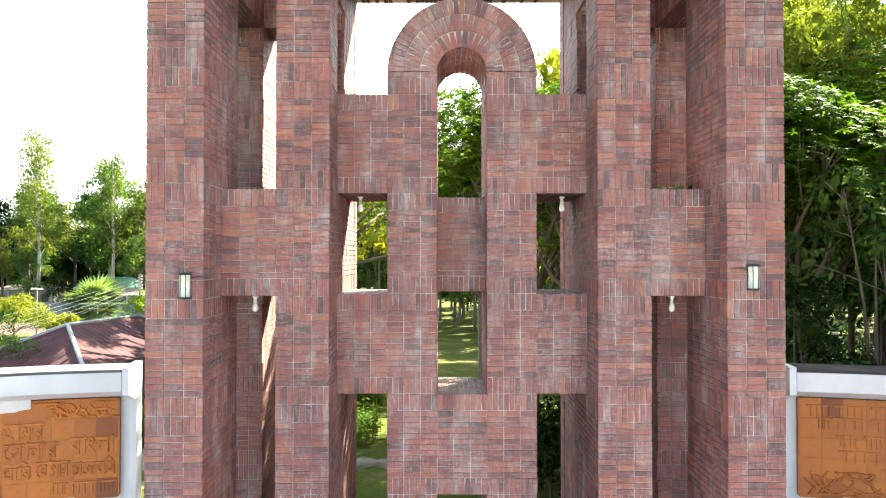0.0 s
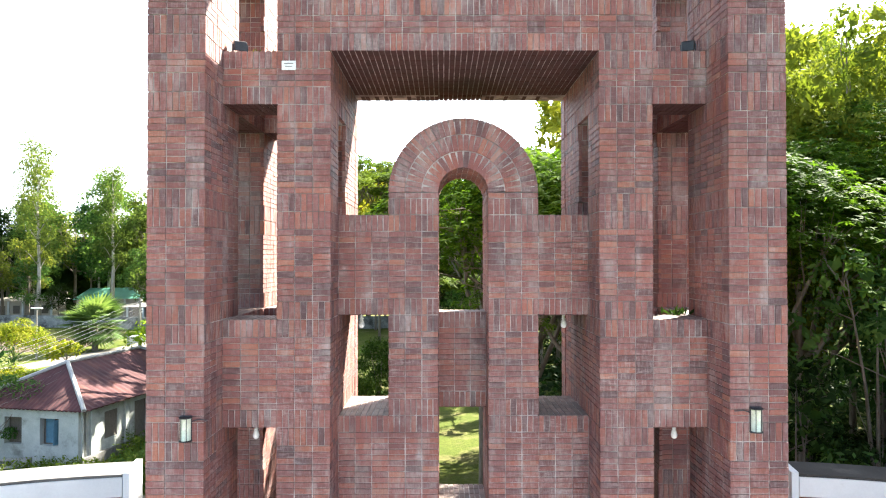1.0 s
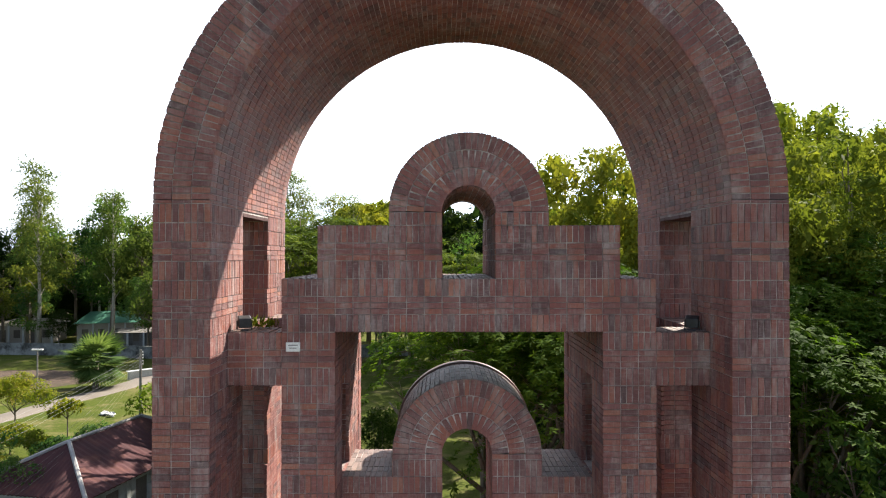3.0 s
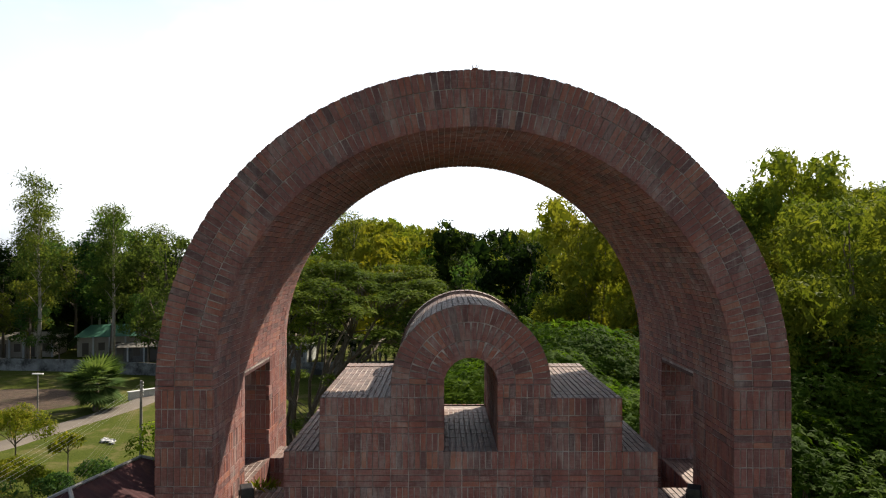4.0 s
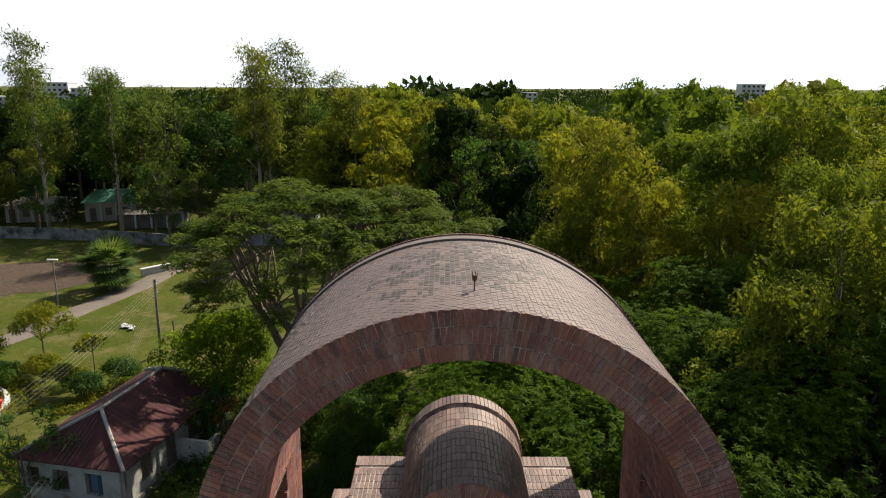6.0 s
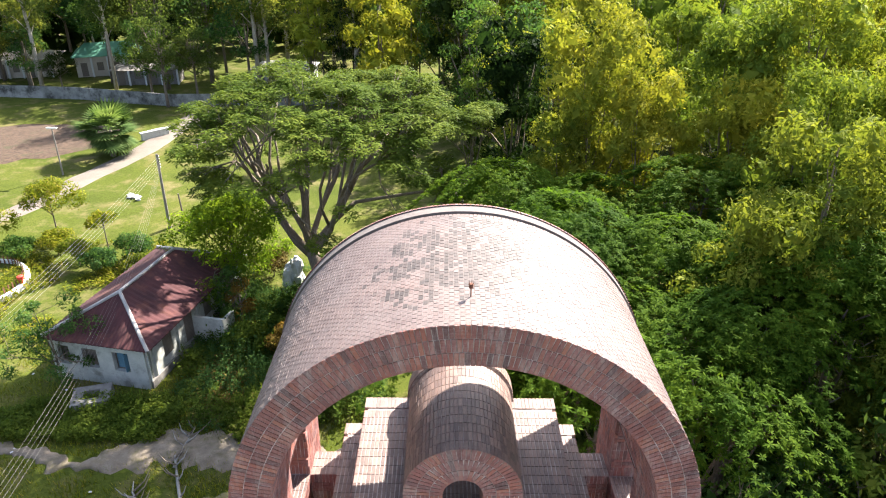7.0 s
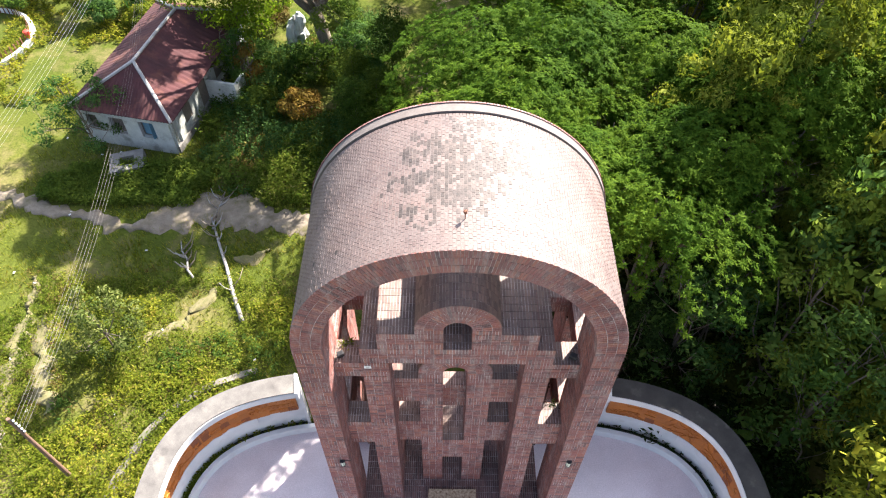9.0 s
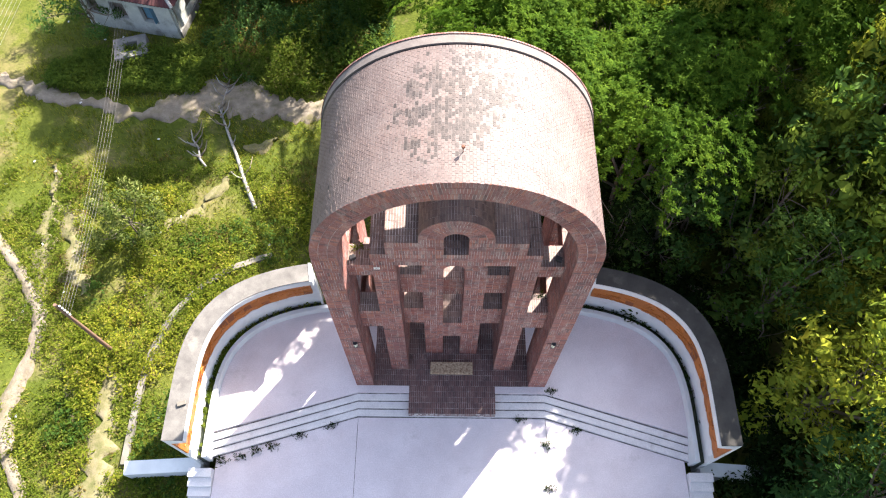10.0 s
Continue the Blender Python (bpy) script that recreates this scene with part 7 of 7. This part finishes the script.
# ---- brickwork of the monument ----
class Brickwork:
    """Collects bricks as boxes: middle, three half-axes and a material slot."""

    def __init__(self, seed):
        self.c, self.u, self.v, self.w, self.m = [], [], [], [], []
        self.rng = random.Random(seed)

    def add(self, c, u, v, w, slot=0):
        self.c.append(c)
        self.u.append(u)
        self.v.append(v)
        self.w.append(w)
        self.m.append(slot)

    def mesh(self, name, mats):
        c, u, v, w = (np.array(a, dtype=np.float64) for a in (self.c, self.u, self.v, self.w))
        n = len(c)
        sg = np.array([(-1, -1, -1), (1, -1, -1), (1, 1, -1), (-1, 1, -1), (-1, -1, 1), (1, -1, 1), (1, 1, 1), (-1, 1, 1)], float)
        rs = np.random.RandomState(n)
        co = c[:, None] + u[:, None] * sg[None, :, 0:1] + v[:, None] * sg[None, :, 1:2] + w[:, None] * sg[None, :, 2:3]
        # worn corners: the outer face a little smaller than the body
        worn = (np.abs(sg[:, 2:3]) * (sg[:, 2:3] > 0))[None]
        shrink = rs.uniform(0.0, 0.0045, (n, 8, 1)) * worn
        co = co - unit(u)[:, None] * sg[None, :, 0:1] * shrink - unit(v)[:, None] * sg[None, :, 1:2] * shrink
        faces = np.array([(4, 5, 6, 7), (0, 1, 5, 4), (1, 2, 6, 5), (2, 3, 7, 6), (3, 0, 4, 7)])
        idx = (np.arange(n) * 8)[:, None, None] + faces[None]
        det = np.einsum("ij,ij->i", np.cross(u, v), w)
        idx[det < 0] = idx[det < 0][:, :, ::-1]
        me = bpy.data.meshes.new(name)
        me.vertices.add(n * 8)
        me.vertices.foreach_set("co", co.astype(np.float32).ravel())
        me.loops.add(n * 20)
        me.loops.foreach_set("vertex_index", idx.astype(np.int32).ravel())
        me.polygons.add(n * 5)
        me.polygons.foreach_set("loop_start", np.arange(0, n * 20, 4, dtype=np.int32))
        for m in mats:
            me.materials.append(m)
        me.polygons.foreach_set("material_index", np.repeat(np.array(self.m, dtype=np.int32), 5))
        me.polygons.foreach_set("use_smooth", np.zeros(n * 5, dtype=bool))
        me.update(calc_edges=True)
        return me


DEPTH, JOINT = 0.05, 0.0052


def lay(bw, o, u, v, n, width, rows, keep=None, slot=0, offset=0.0, singles=None):
    """Bricks on a flat face. rows: (v0, v1, bricks in each quarter metre). keep(s, h) leaves out openings."""
    o, u, v, n = (Vector(a) for a in (o, u, v, n))
    cells = max(1, round(width / 0.25))
    pitch = width / cells
    for k, (v0, v1, per) in enumerate(rows):
        count, w = cells * per, pitch / per
        for i in range(count):
            s0, s1 = i * w, (i + 1) * w
            s, h = (s0 + s1) / 2, (v0 + v1) / 2
            if keep and not keep(s, h):
                continue
            proud = bw.rng.uniform(-0.003, 0.003)
            c = o + u * s + v * h + n * (proud - DEPTH / 2)
            wide = 1.7 if slot == 2 else 1.0
            hu, hv = u * ((s1 - s0) / 2 - JOINT * wide * bw.rng.uniform(0.75, 1.2)), v * ((v1 - v0) / 2 - JOINT * bw.rng.uniform(0.75, 1.2) * (0.62 if per == 1 else 1.15))
            if singles is not None:
                singles.append((c, per, bw.rng.uniform(-0.4, 0.4)))
            else:
                bw.add(c, hu, hv, n * (DEPTH / 2), slot)


def courses(z0, z1):
    """Rows of a wall between two heights: paired soldier courses about every level, stretchers between."""
    cuts = []
    for lv in LEVELS:
        cuts += [(lv - 0.25, lv, 3), (lv, lv + 0.25, 3)]
    rows, z = [], z0
    for a, b, per in sorted(cuts):
        a2, b2 = max(a, z0), min(b, z1)
        if b2 - a2 < 0.06:
            continue
        if a2 - z > 0.03:
            m = max(1, round((a2 - z) / 0.0836))
            rows += [(z + (a2 - z) * k / m, z + (a2 - z) * (k + 1) / m, 1) for k in range(m)]
        rows.append((a2, b2, per) if b2 - a2 > 0.16 else (a2, b2, 1))
        z = b2
    if z1 - z > 0.03:
        m = max(1, round((z1 - z) / 0.0836))
        rows += [(z + (z1 - z) * k / m, z + (z1 - z) * (k + 1) / m, 1) for k in range(m)]
    return rows


def plain(length, per=3):
    m = max(1, round(length / 0.25))
    return [(length * k / m, length * (k + 1) / m, per) for k in range(m)]


X, Y, Z = Vector((1, 0, 0)), Vector((0, 1, 0)), Vector((0, 0, 1))


def wall_front(bw, x0, x1, y, z0, z1, keep=None, singles=None):
    lay(bw, (x0, y, 0), X, Z, -Y, x1 - x0, courses(z0, z1), keep, singles=singles)


def wall_back(bw, x0, x1, y, z0, z1, keep=None):
    lay(bw, (x0, y, 0), X, Z, Y, x1 - x0, courses(z0, z1), keep)


def wall_side(bw, x, y0, y1, z0, z1, sgn, keep=None):
    lay(bw, (x, y0, 0), Y, Z, X * sgn, y1 - y0, courses(z0, z1), keep)


def top_face(bw, x0, x1, y0, y1, z, slot=0):
    lay(bw, (x0, y0, z), X, Y, Z, x1 - x0, plain(y1 - y0), None, slot)


# slot 4 is the dark brick that carries the underside's shade in its colour
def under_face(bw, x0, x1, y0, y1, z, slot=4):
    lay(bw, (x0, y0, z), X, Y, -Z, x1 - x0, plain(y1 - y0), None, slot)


def ring_front(bw, cz, r0, rings, y, facing):
    for k in range(rings):
        ra, rb = r0 + 0.25 * k, r0 + 0.25 * (k + 1)
        rm = (ra + rb) / 2
        m = round(math.pi * rm / 0.0855)
        for i in range(m):
            a = math.pi * (i + 0.5) / m
            rad, tan = Vector((math.cos(a), 0, math.sin(a))), Vector((-math.sin(a), 0, math.cos(a)))
            c = rad * rm + Vector((0, y, cz)) + Y * facing * (bw.rng.uniform(-0.003, 0.003) - DEPTH / 2)
            bw.add(c, rad * (0.125 - JOINT), tan * (math.pi * rm / m / 2 - JOINT * bw.rng.uniform(0.8, 1.25)), Y * facing * (DEPTH / 2))


def barrel(bw, cz, r, y0, y1, outward, slot=lambda x, y, rng: 0, pitch=0.0836, stagger=False, length=0.25):
    m = round(math.pi * r / pitch)
    rows = max(1, round((y1 - y0) / length))
    ln = (y1 - y0) / rows
    for i in range(m):
        a = math.pi * (i + 0.5) / m
        rad, tan = Vector((math.cos(a), 0, math.sin(a))), Vector((-math.sin(a), 0, math.cos(a)))
        for k in range(rows):
            y = y0 + (k + 0.5) * ln
            y = min(max(y + (ln / 2 if stagger and i % 2 else 0), y0 + ln / 2), y1 - ln / 2) if stagger else y
            c = rad * (r + outward * (bw.rng.uniform(-0.0025, 0.0025) - DEPTH / 2)) + Vector((0, y, cz))
            bw.add(c, Y * (ln / 2 - JOINT), tan * (math.pi * r / m / 2 - JOINT * bw.rng.uniform(0.6, 0.95)), rad * outward * (DEPTH / 2), slot(c.x, c.y, bw.rng))


def in_side_window(y, z):
    return 1.5 < y < 3.0 and any(a < z < b for a, b in OPEN_Z)


# outer vault
vault = Brickwork(1)
for s in (-1, 1):
    xa, xb = sorted((s * R_IN, s * R_OUT))
    wall_front(vault, xa, xb, 0.0, BASE, SPRING)
    wall_back(vault, xa, xb, BACK, BASE, L6)
    wall_side(vault, s * R_IN, 0.0, BACK, BASE, SPRING, -s, lambda q, h: not in_side_window(q, h))
    wall_side(vault, s * R_OUT, 0.0, BACK, BASE, SPRING, s, lambda q, h: not in_side_window(q, h))
    for z0, z1 in OPEN_Z:
        wall_front(vault, xa, xb, 3.0, z0, z1)
        wall_back(vault, xa, xb, 1.5, z0, z1)
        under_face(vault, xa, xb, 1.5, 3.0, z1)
        if z0 > 3:
            top_face(vault, xa, xb, 1.5, 3.0, z0, 2)
ring_front(vault, SPRING, R_IN, 3, 0.0, -1)
barrel(vault, SPRING, R_IN, 0.0, BACK, -1)


def roof_slot(x, y, rng):
    """Dark bare bricks where the lime wash has worn off the crown."""
    d = ((x + 0.15 - 0.12 * (y - 2.3)) / 1.5) ** 2 + ((y - 2.3) / 1.55) ** 2
    f = noise.noise(Vector((x * 2.2, y * 2.2, 4.0))) * 1.1 + noise.noise(Vector((x * 6.0, y * 5.0, 9.0))) * 0.7 + rng.uniform(-0.45, 0.45)
    if d < 1.3 and f > -0.5 + 0.8 * d:
        return 3
    return 3 if rng.random() < 0.004 else 1


barrel(vault, SPRING, R_OUT, 0.0, BACK + 0.05, 1, roof_slot, 0.0836, True, 0.125)
# dark brown filling, almost flush, in the groove behind the roof edge
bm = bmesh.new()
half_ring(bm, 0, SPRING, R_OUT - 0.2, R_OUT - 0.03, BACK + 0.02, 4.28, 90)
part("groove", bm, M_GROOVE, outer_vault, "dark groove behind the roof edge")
bm = bmesh.new()
half_ring(bm, 0, SPRING, R_OUT - 0.03, R_OUT - 0.0035, 0.03, BACK - 0.02, 90)
part("lime_wash", bm, M_PALE_MORTAR, outer_vault, "pale lime wash in the joints of the roof")
part("brickwork", vault.mesh("brickwork", [M_BRICK, M_ROOF, M_STEPBRICK, M_ROOF_DARK, M_BRICK_SHADED]), None, outer_vault)["kind"] = "stuff"

rim = Brickwork(5)
barrel(rim, SPRING, R_OUT + 0.03, 4.27, REAR, 1, lambda x, y, rng: 1)
barrel(rim, SPRING, R_IN + 0.07, 4.27, REAR, -1)
for s in (-1, 1):
    wall_side(rim, s * (R_IN + 0.07), 4.27, REAR, BASE, SPRING, -s)
    wall_side(rim, s * (R_OUT + 0.02), 4.27, REAR, 0.1, SPRING, s)
    xa, xb = sorted((s * (R_IN + 0.07), s * (R_OUT + 0.02)))
    wall_back(rim, xa, xb, REAR, 0.1, SPRING)
    wall_front(rim, *sorted((s * (R_IN + 0.07), s * (R_IN + 0.2))), 4.27, BASE, SPRING)
ring_front(rim, SPRING, R_IN + 0.07, 3, REAR, 1)
part("brickwork", rim.mesh("brickwork", [M_BRICK, M_ROOF]), None, vault_rim)["kind"] = "stuff"
bm = bmesh.new()
half_ring(bm, 0, SPRING, R_OUT - 0.02, R_OUT + 0.038, 4.245, REAR + 0.012, 90)
part("cement_band", bm, M_PALE_MORTAR, vault_rim, "smooth pale cement band along the roof edge")

# portal frame
frame_bricks = Brickwork(2)
singles = []
for s in (-1, 1):
    xa, xb = sorted((s * 1.875, s * 2.625))
    wall_front(frame_bricks, xa, xb, 0.75, BASE, L2 - 0.25)
    wall_front(frame_bricks, xa, xb, 0.75, L4 + 0.25, L6)
    wall_front(frame_bricks, xa, xb, 0.75, L2 - 0.25, L4 + 0.25, None, singles)
    slot_open = lambda q, h: not (0.75 < q < 1.55 and L4 < h < L5)
    wall_side(frame_bricks, s * 1.875, 0.75, P_BACK, BASE, L6, -s, slot_open)
    wall_side(frame_bricks, s * 2.625, 0.75, P_BACK, BASE, L6, s, slot_open)
    wall_front(frame_bricks, xa, xb, 2.3, L4, L5)
    wall_back(frame_bricks, xa, xb, P_BACK, BASE, L6)
    ya, yb = sorted((s * 2.625, s * R_IN))
    for y0, y1 in ((0.75, 1.5), (3.0, 3.75)):
        for z0, z1 in ((L2, L3), (L5, L6)):
            wall_front(frame_bricks, ya, yb, y0, z0, z1)
            wall_back(frame_bricks, ya, yb, y1, z0, z1)
            top_face(frame_bricks, ya, yb, y0, y1, z1, 2)
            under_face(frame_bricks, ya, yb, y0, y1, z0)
    xa, xb = sorted((s * 2.125, s * 2.625))
    top_face(frame_bricks, xa, xb, 0.75, P_BACK, L7, 2)
    wall_side(frame_bricks, s * 2.625, 0.75, P_BACK, L6, L7, s)
    wall_side(frame_bricks, s * 2.125, 0.75, P_BACK, L7, L8, s)
    wall_side(frame_bricks, s * 1.125, 0.75, P_BACK, L8, P_SPRING, s)
    wall_side(frame_bricks, s * 0.375, 0.75, P_BACK, L7, P_SPRING, -s)
    xa, xb = sorted((s * 1.125, s * 2.125))
    top_face(frame_bricks, xa, xb, 0.75, P_BACK, L8, 2)
    xa, xb = sorted((s * 0.375, s * 2.125))
    wall_front(frame_bricks, xa, xb, 0.75, L7, L8)
    wall_back(frame_bricks, xa, xb, P_BACK, L7, L8)
    xa, xb = sorted((s * 0.375, s * 1.125))
    wall_front(frame_bricks, xa, xb, 0.75, L8, P_SPRING)
wall_front(frame_bricks, -2.625, 2.625, 0.75, L6, L7)
wall_back(frame_bricks, -2.625, 2.625, P_BACK, L6, L7)
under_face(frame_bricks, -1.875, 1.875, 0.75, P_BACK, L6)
top_face(frame_bricks, -0.375, 0.375, 0.75, P_BACK, L7, 2)
ring_front(frame_bricks, P_SPRING, P_IN, 3, 0.75, -1)
barrel(frame_bricks, P_SPRING, P_OUT, 0.75, P_BACK, 1, lambda x, y, rng: 2)
barrel(frame_bricks, P_SPRING, P_IN, 0.75, P_BACK, -1)
part("brickwork", frame_bricks.mesh("brickwork", [M_BRICK, M_ROOF, M_STEPBRICK, M_ROOF_DARK, M_BRICK_SHADED]), None, portal)["kind"] = "stuff"

rim = Brickwork(6)
barrel(rim, P_SPRING, P_OUT + 0.05, 3.5, P_REAR, 1, lambda x, y, rng: 1)
for s in (-1, 1):
    wall_side(rim, s * 1.875, 3.5, P_REAR, BASE, L6, -s)
    wall_side(rim, s * 2.635, 3.5, P_REAR, BASE, L7, s)
    wall_side(rim, s * 0.375, 3.5, P_REAR, L7, P_SPRING, -s)
    wall_back(rim, *sorted((s * 1.875, s * 2.625)), P_REAR, BASE, L6)
    wall_back(rim, *sorted((s * 0.375, s * 2.125)), P_REAR, L7, L8)
    top_face(rim, *sorted((s * 2.125, s * 2.635)), 3.5, P_REAR, L7, 1)
    top_face(rim, *sorted((s * 1.125, s * 2.135)), 3.5, P_REAR, L8, 1)
wall_back(rim, -2.625, 2.625, P_REAR, L6, L7)
under_face(rim, -1.875, 1.875, 3.5, P_REAR, L6)
ring_front(rim, P_SPRING, P_IN, 3, P_REAR, 1)
part("brickwork", rim.mesh("brickwork", [M_BRICK, M_STEPBRICK, M_ROOF, M_ROOF_DARK, M_BRICK_SHADED]), None, portal_rim)["kind"] = "stuff"

# screen with the arch
scr = Brickwork(3)
for s in (-1, 1):
    xa, xb = sorted((s * 0.375, s * 1.125))
    wall_front(scr, xa, xb, 1.5, BASE, S_SPRING)
    wall_back(scr, xa, xb, S_BACK, BASE, S_SPRING)
    wall_side(scr, s * 0.375, 1.5, S_BACK, BASE, S_SPRING, -s)
    wall_side(scr, s * 1.125, 1.5, S_BACK, BASE, S_SPRING, s)
    xa, xb = sorted((s * 1.125, s * 1.875))
    for z0, z1 in ((L1, L2), (L3, L4)):
        wall_front(scr, xa, xb, 1.5, z0, z1)
        wall_back(scr, xa, xb, S_BACK, z0, z1)
        top_face(scr, xa, xb, 1.5, S_BACK, z1, 1)
        under_face(scr, xa, xb, 1.5, S_BACK, z0)
for y0, y1, z0, z1 in ((1.5, S_BACK, LEVELS[1], L1), (2.1, 2.6, L2, L3)):
    wall_front(scr, -0.375, 0.375, y0, z0, z1)
    wall_back(scr, -0.375, 0.375, y1, z0, z1)
    top_face(scr, -0.375, 0.375, y0, y1, z1, 1)
    under_face(scr, -0.375, 0.375, y0, y1, z0)
ring_front(scr, S_SPRING, P_IN, 3, 1.5, -1)
barrel(scr, S_SPRING, P_OUT, 1.5, S_BACK, 1, lambda x, y, rng: 1)
barrel(scr, S_SPRING, P_IN, 1.5, S_BACK, -1)
part("brickwork", scr.mesh("brickwork", [M_BRICK, M_STEPBRICK, M_ROOF, M_ROOF_DARK, M_BRICK_SHADED]), None, screen)["kind"] = "stuff"

# floor and apron
flo = Brickwork(4)
top_face(flo, -R_IN, R_IN, 0.0, BACK, BASE)
top_face(flo, -1.83, 1.93, -1.23, 0.0, BASE)
lay(flo, (-1.83, -1.23, 0), X, Z, -Y, 3.76, [(PLAZA, PLAZA + 0.25, 3), (PLAZA + 0.25, BASE - 0.02, 3)])
for x, sg in ((-1.83, -1), (1.93, 1)):
    lay(flo, (x, -1.23, 0), Y, Z, X * sg, 1.23, [(PLAZA, PLAZA + 0.25, 3), (PLAZA + 0.25, BASE - 0.02, 3)])
part("brickwork", flo.mesh("brickwork", [M_FLOORBRICK]), None, floor_core)["kind"] = "stuff"

# single bricks on the two columns of the portal
def brick_mesh(w, h):
    bm = bmesh.new()
    box(bm, -w / 2, w / 2, 0, DEPTH, -h / 2, h / 2)
    bmesh.ops.bevel(bm, geom=[e for e in bm.edges if all(v.co.y < 0.001 for v in e.verts)], offset=0.003, segments=1, affect="EDGES")
    return finish("brick", bm, M_BRICK)


BRICKS = {1: brick_mesh(0.25 - 2 * JOINT, 0.0836 - 1.3 * JOINT), 3: brick_mesh(0.0833 - 2 * JOINT, 0.25 - 2 * JOINT)}
for c, per, tilt in singles:
    b = new("brick", BRICKS[per])
    b.parent = portal
    b.matrix_basis = pose(c.x, c.y - DEPTH / 2, c.z, 0, tilt, 0)
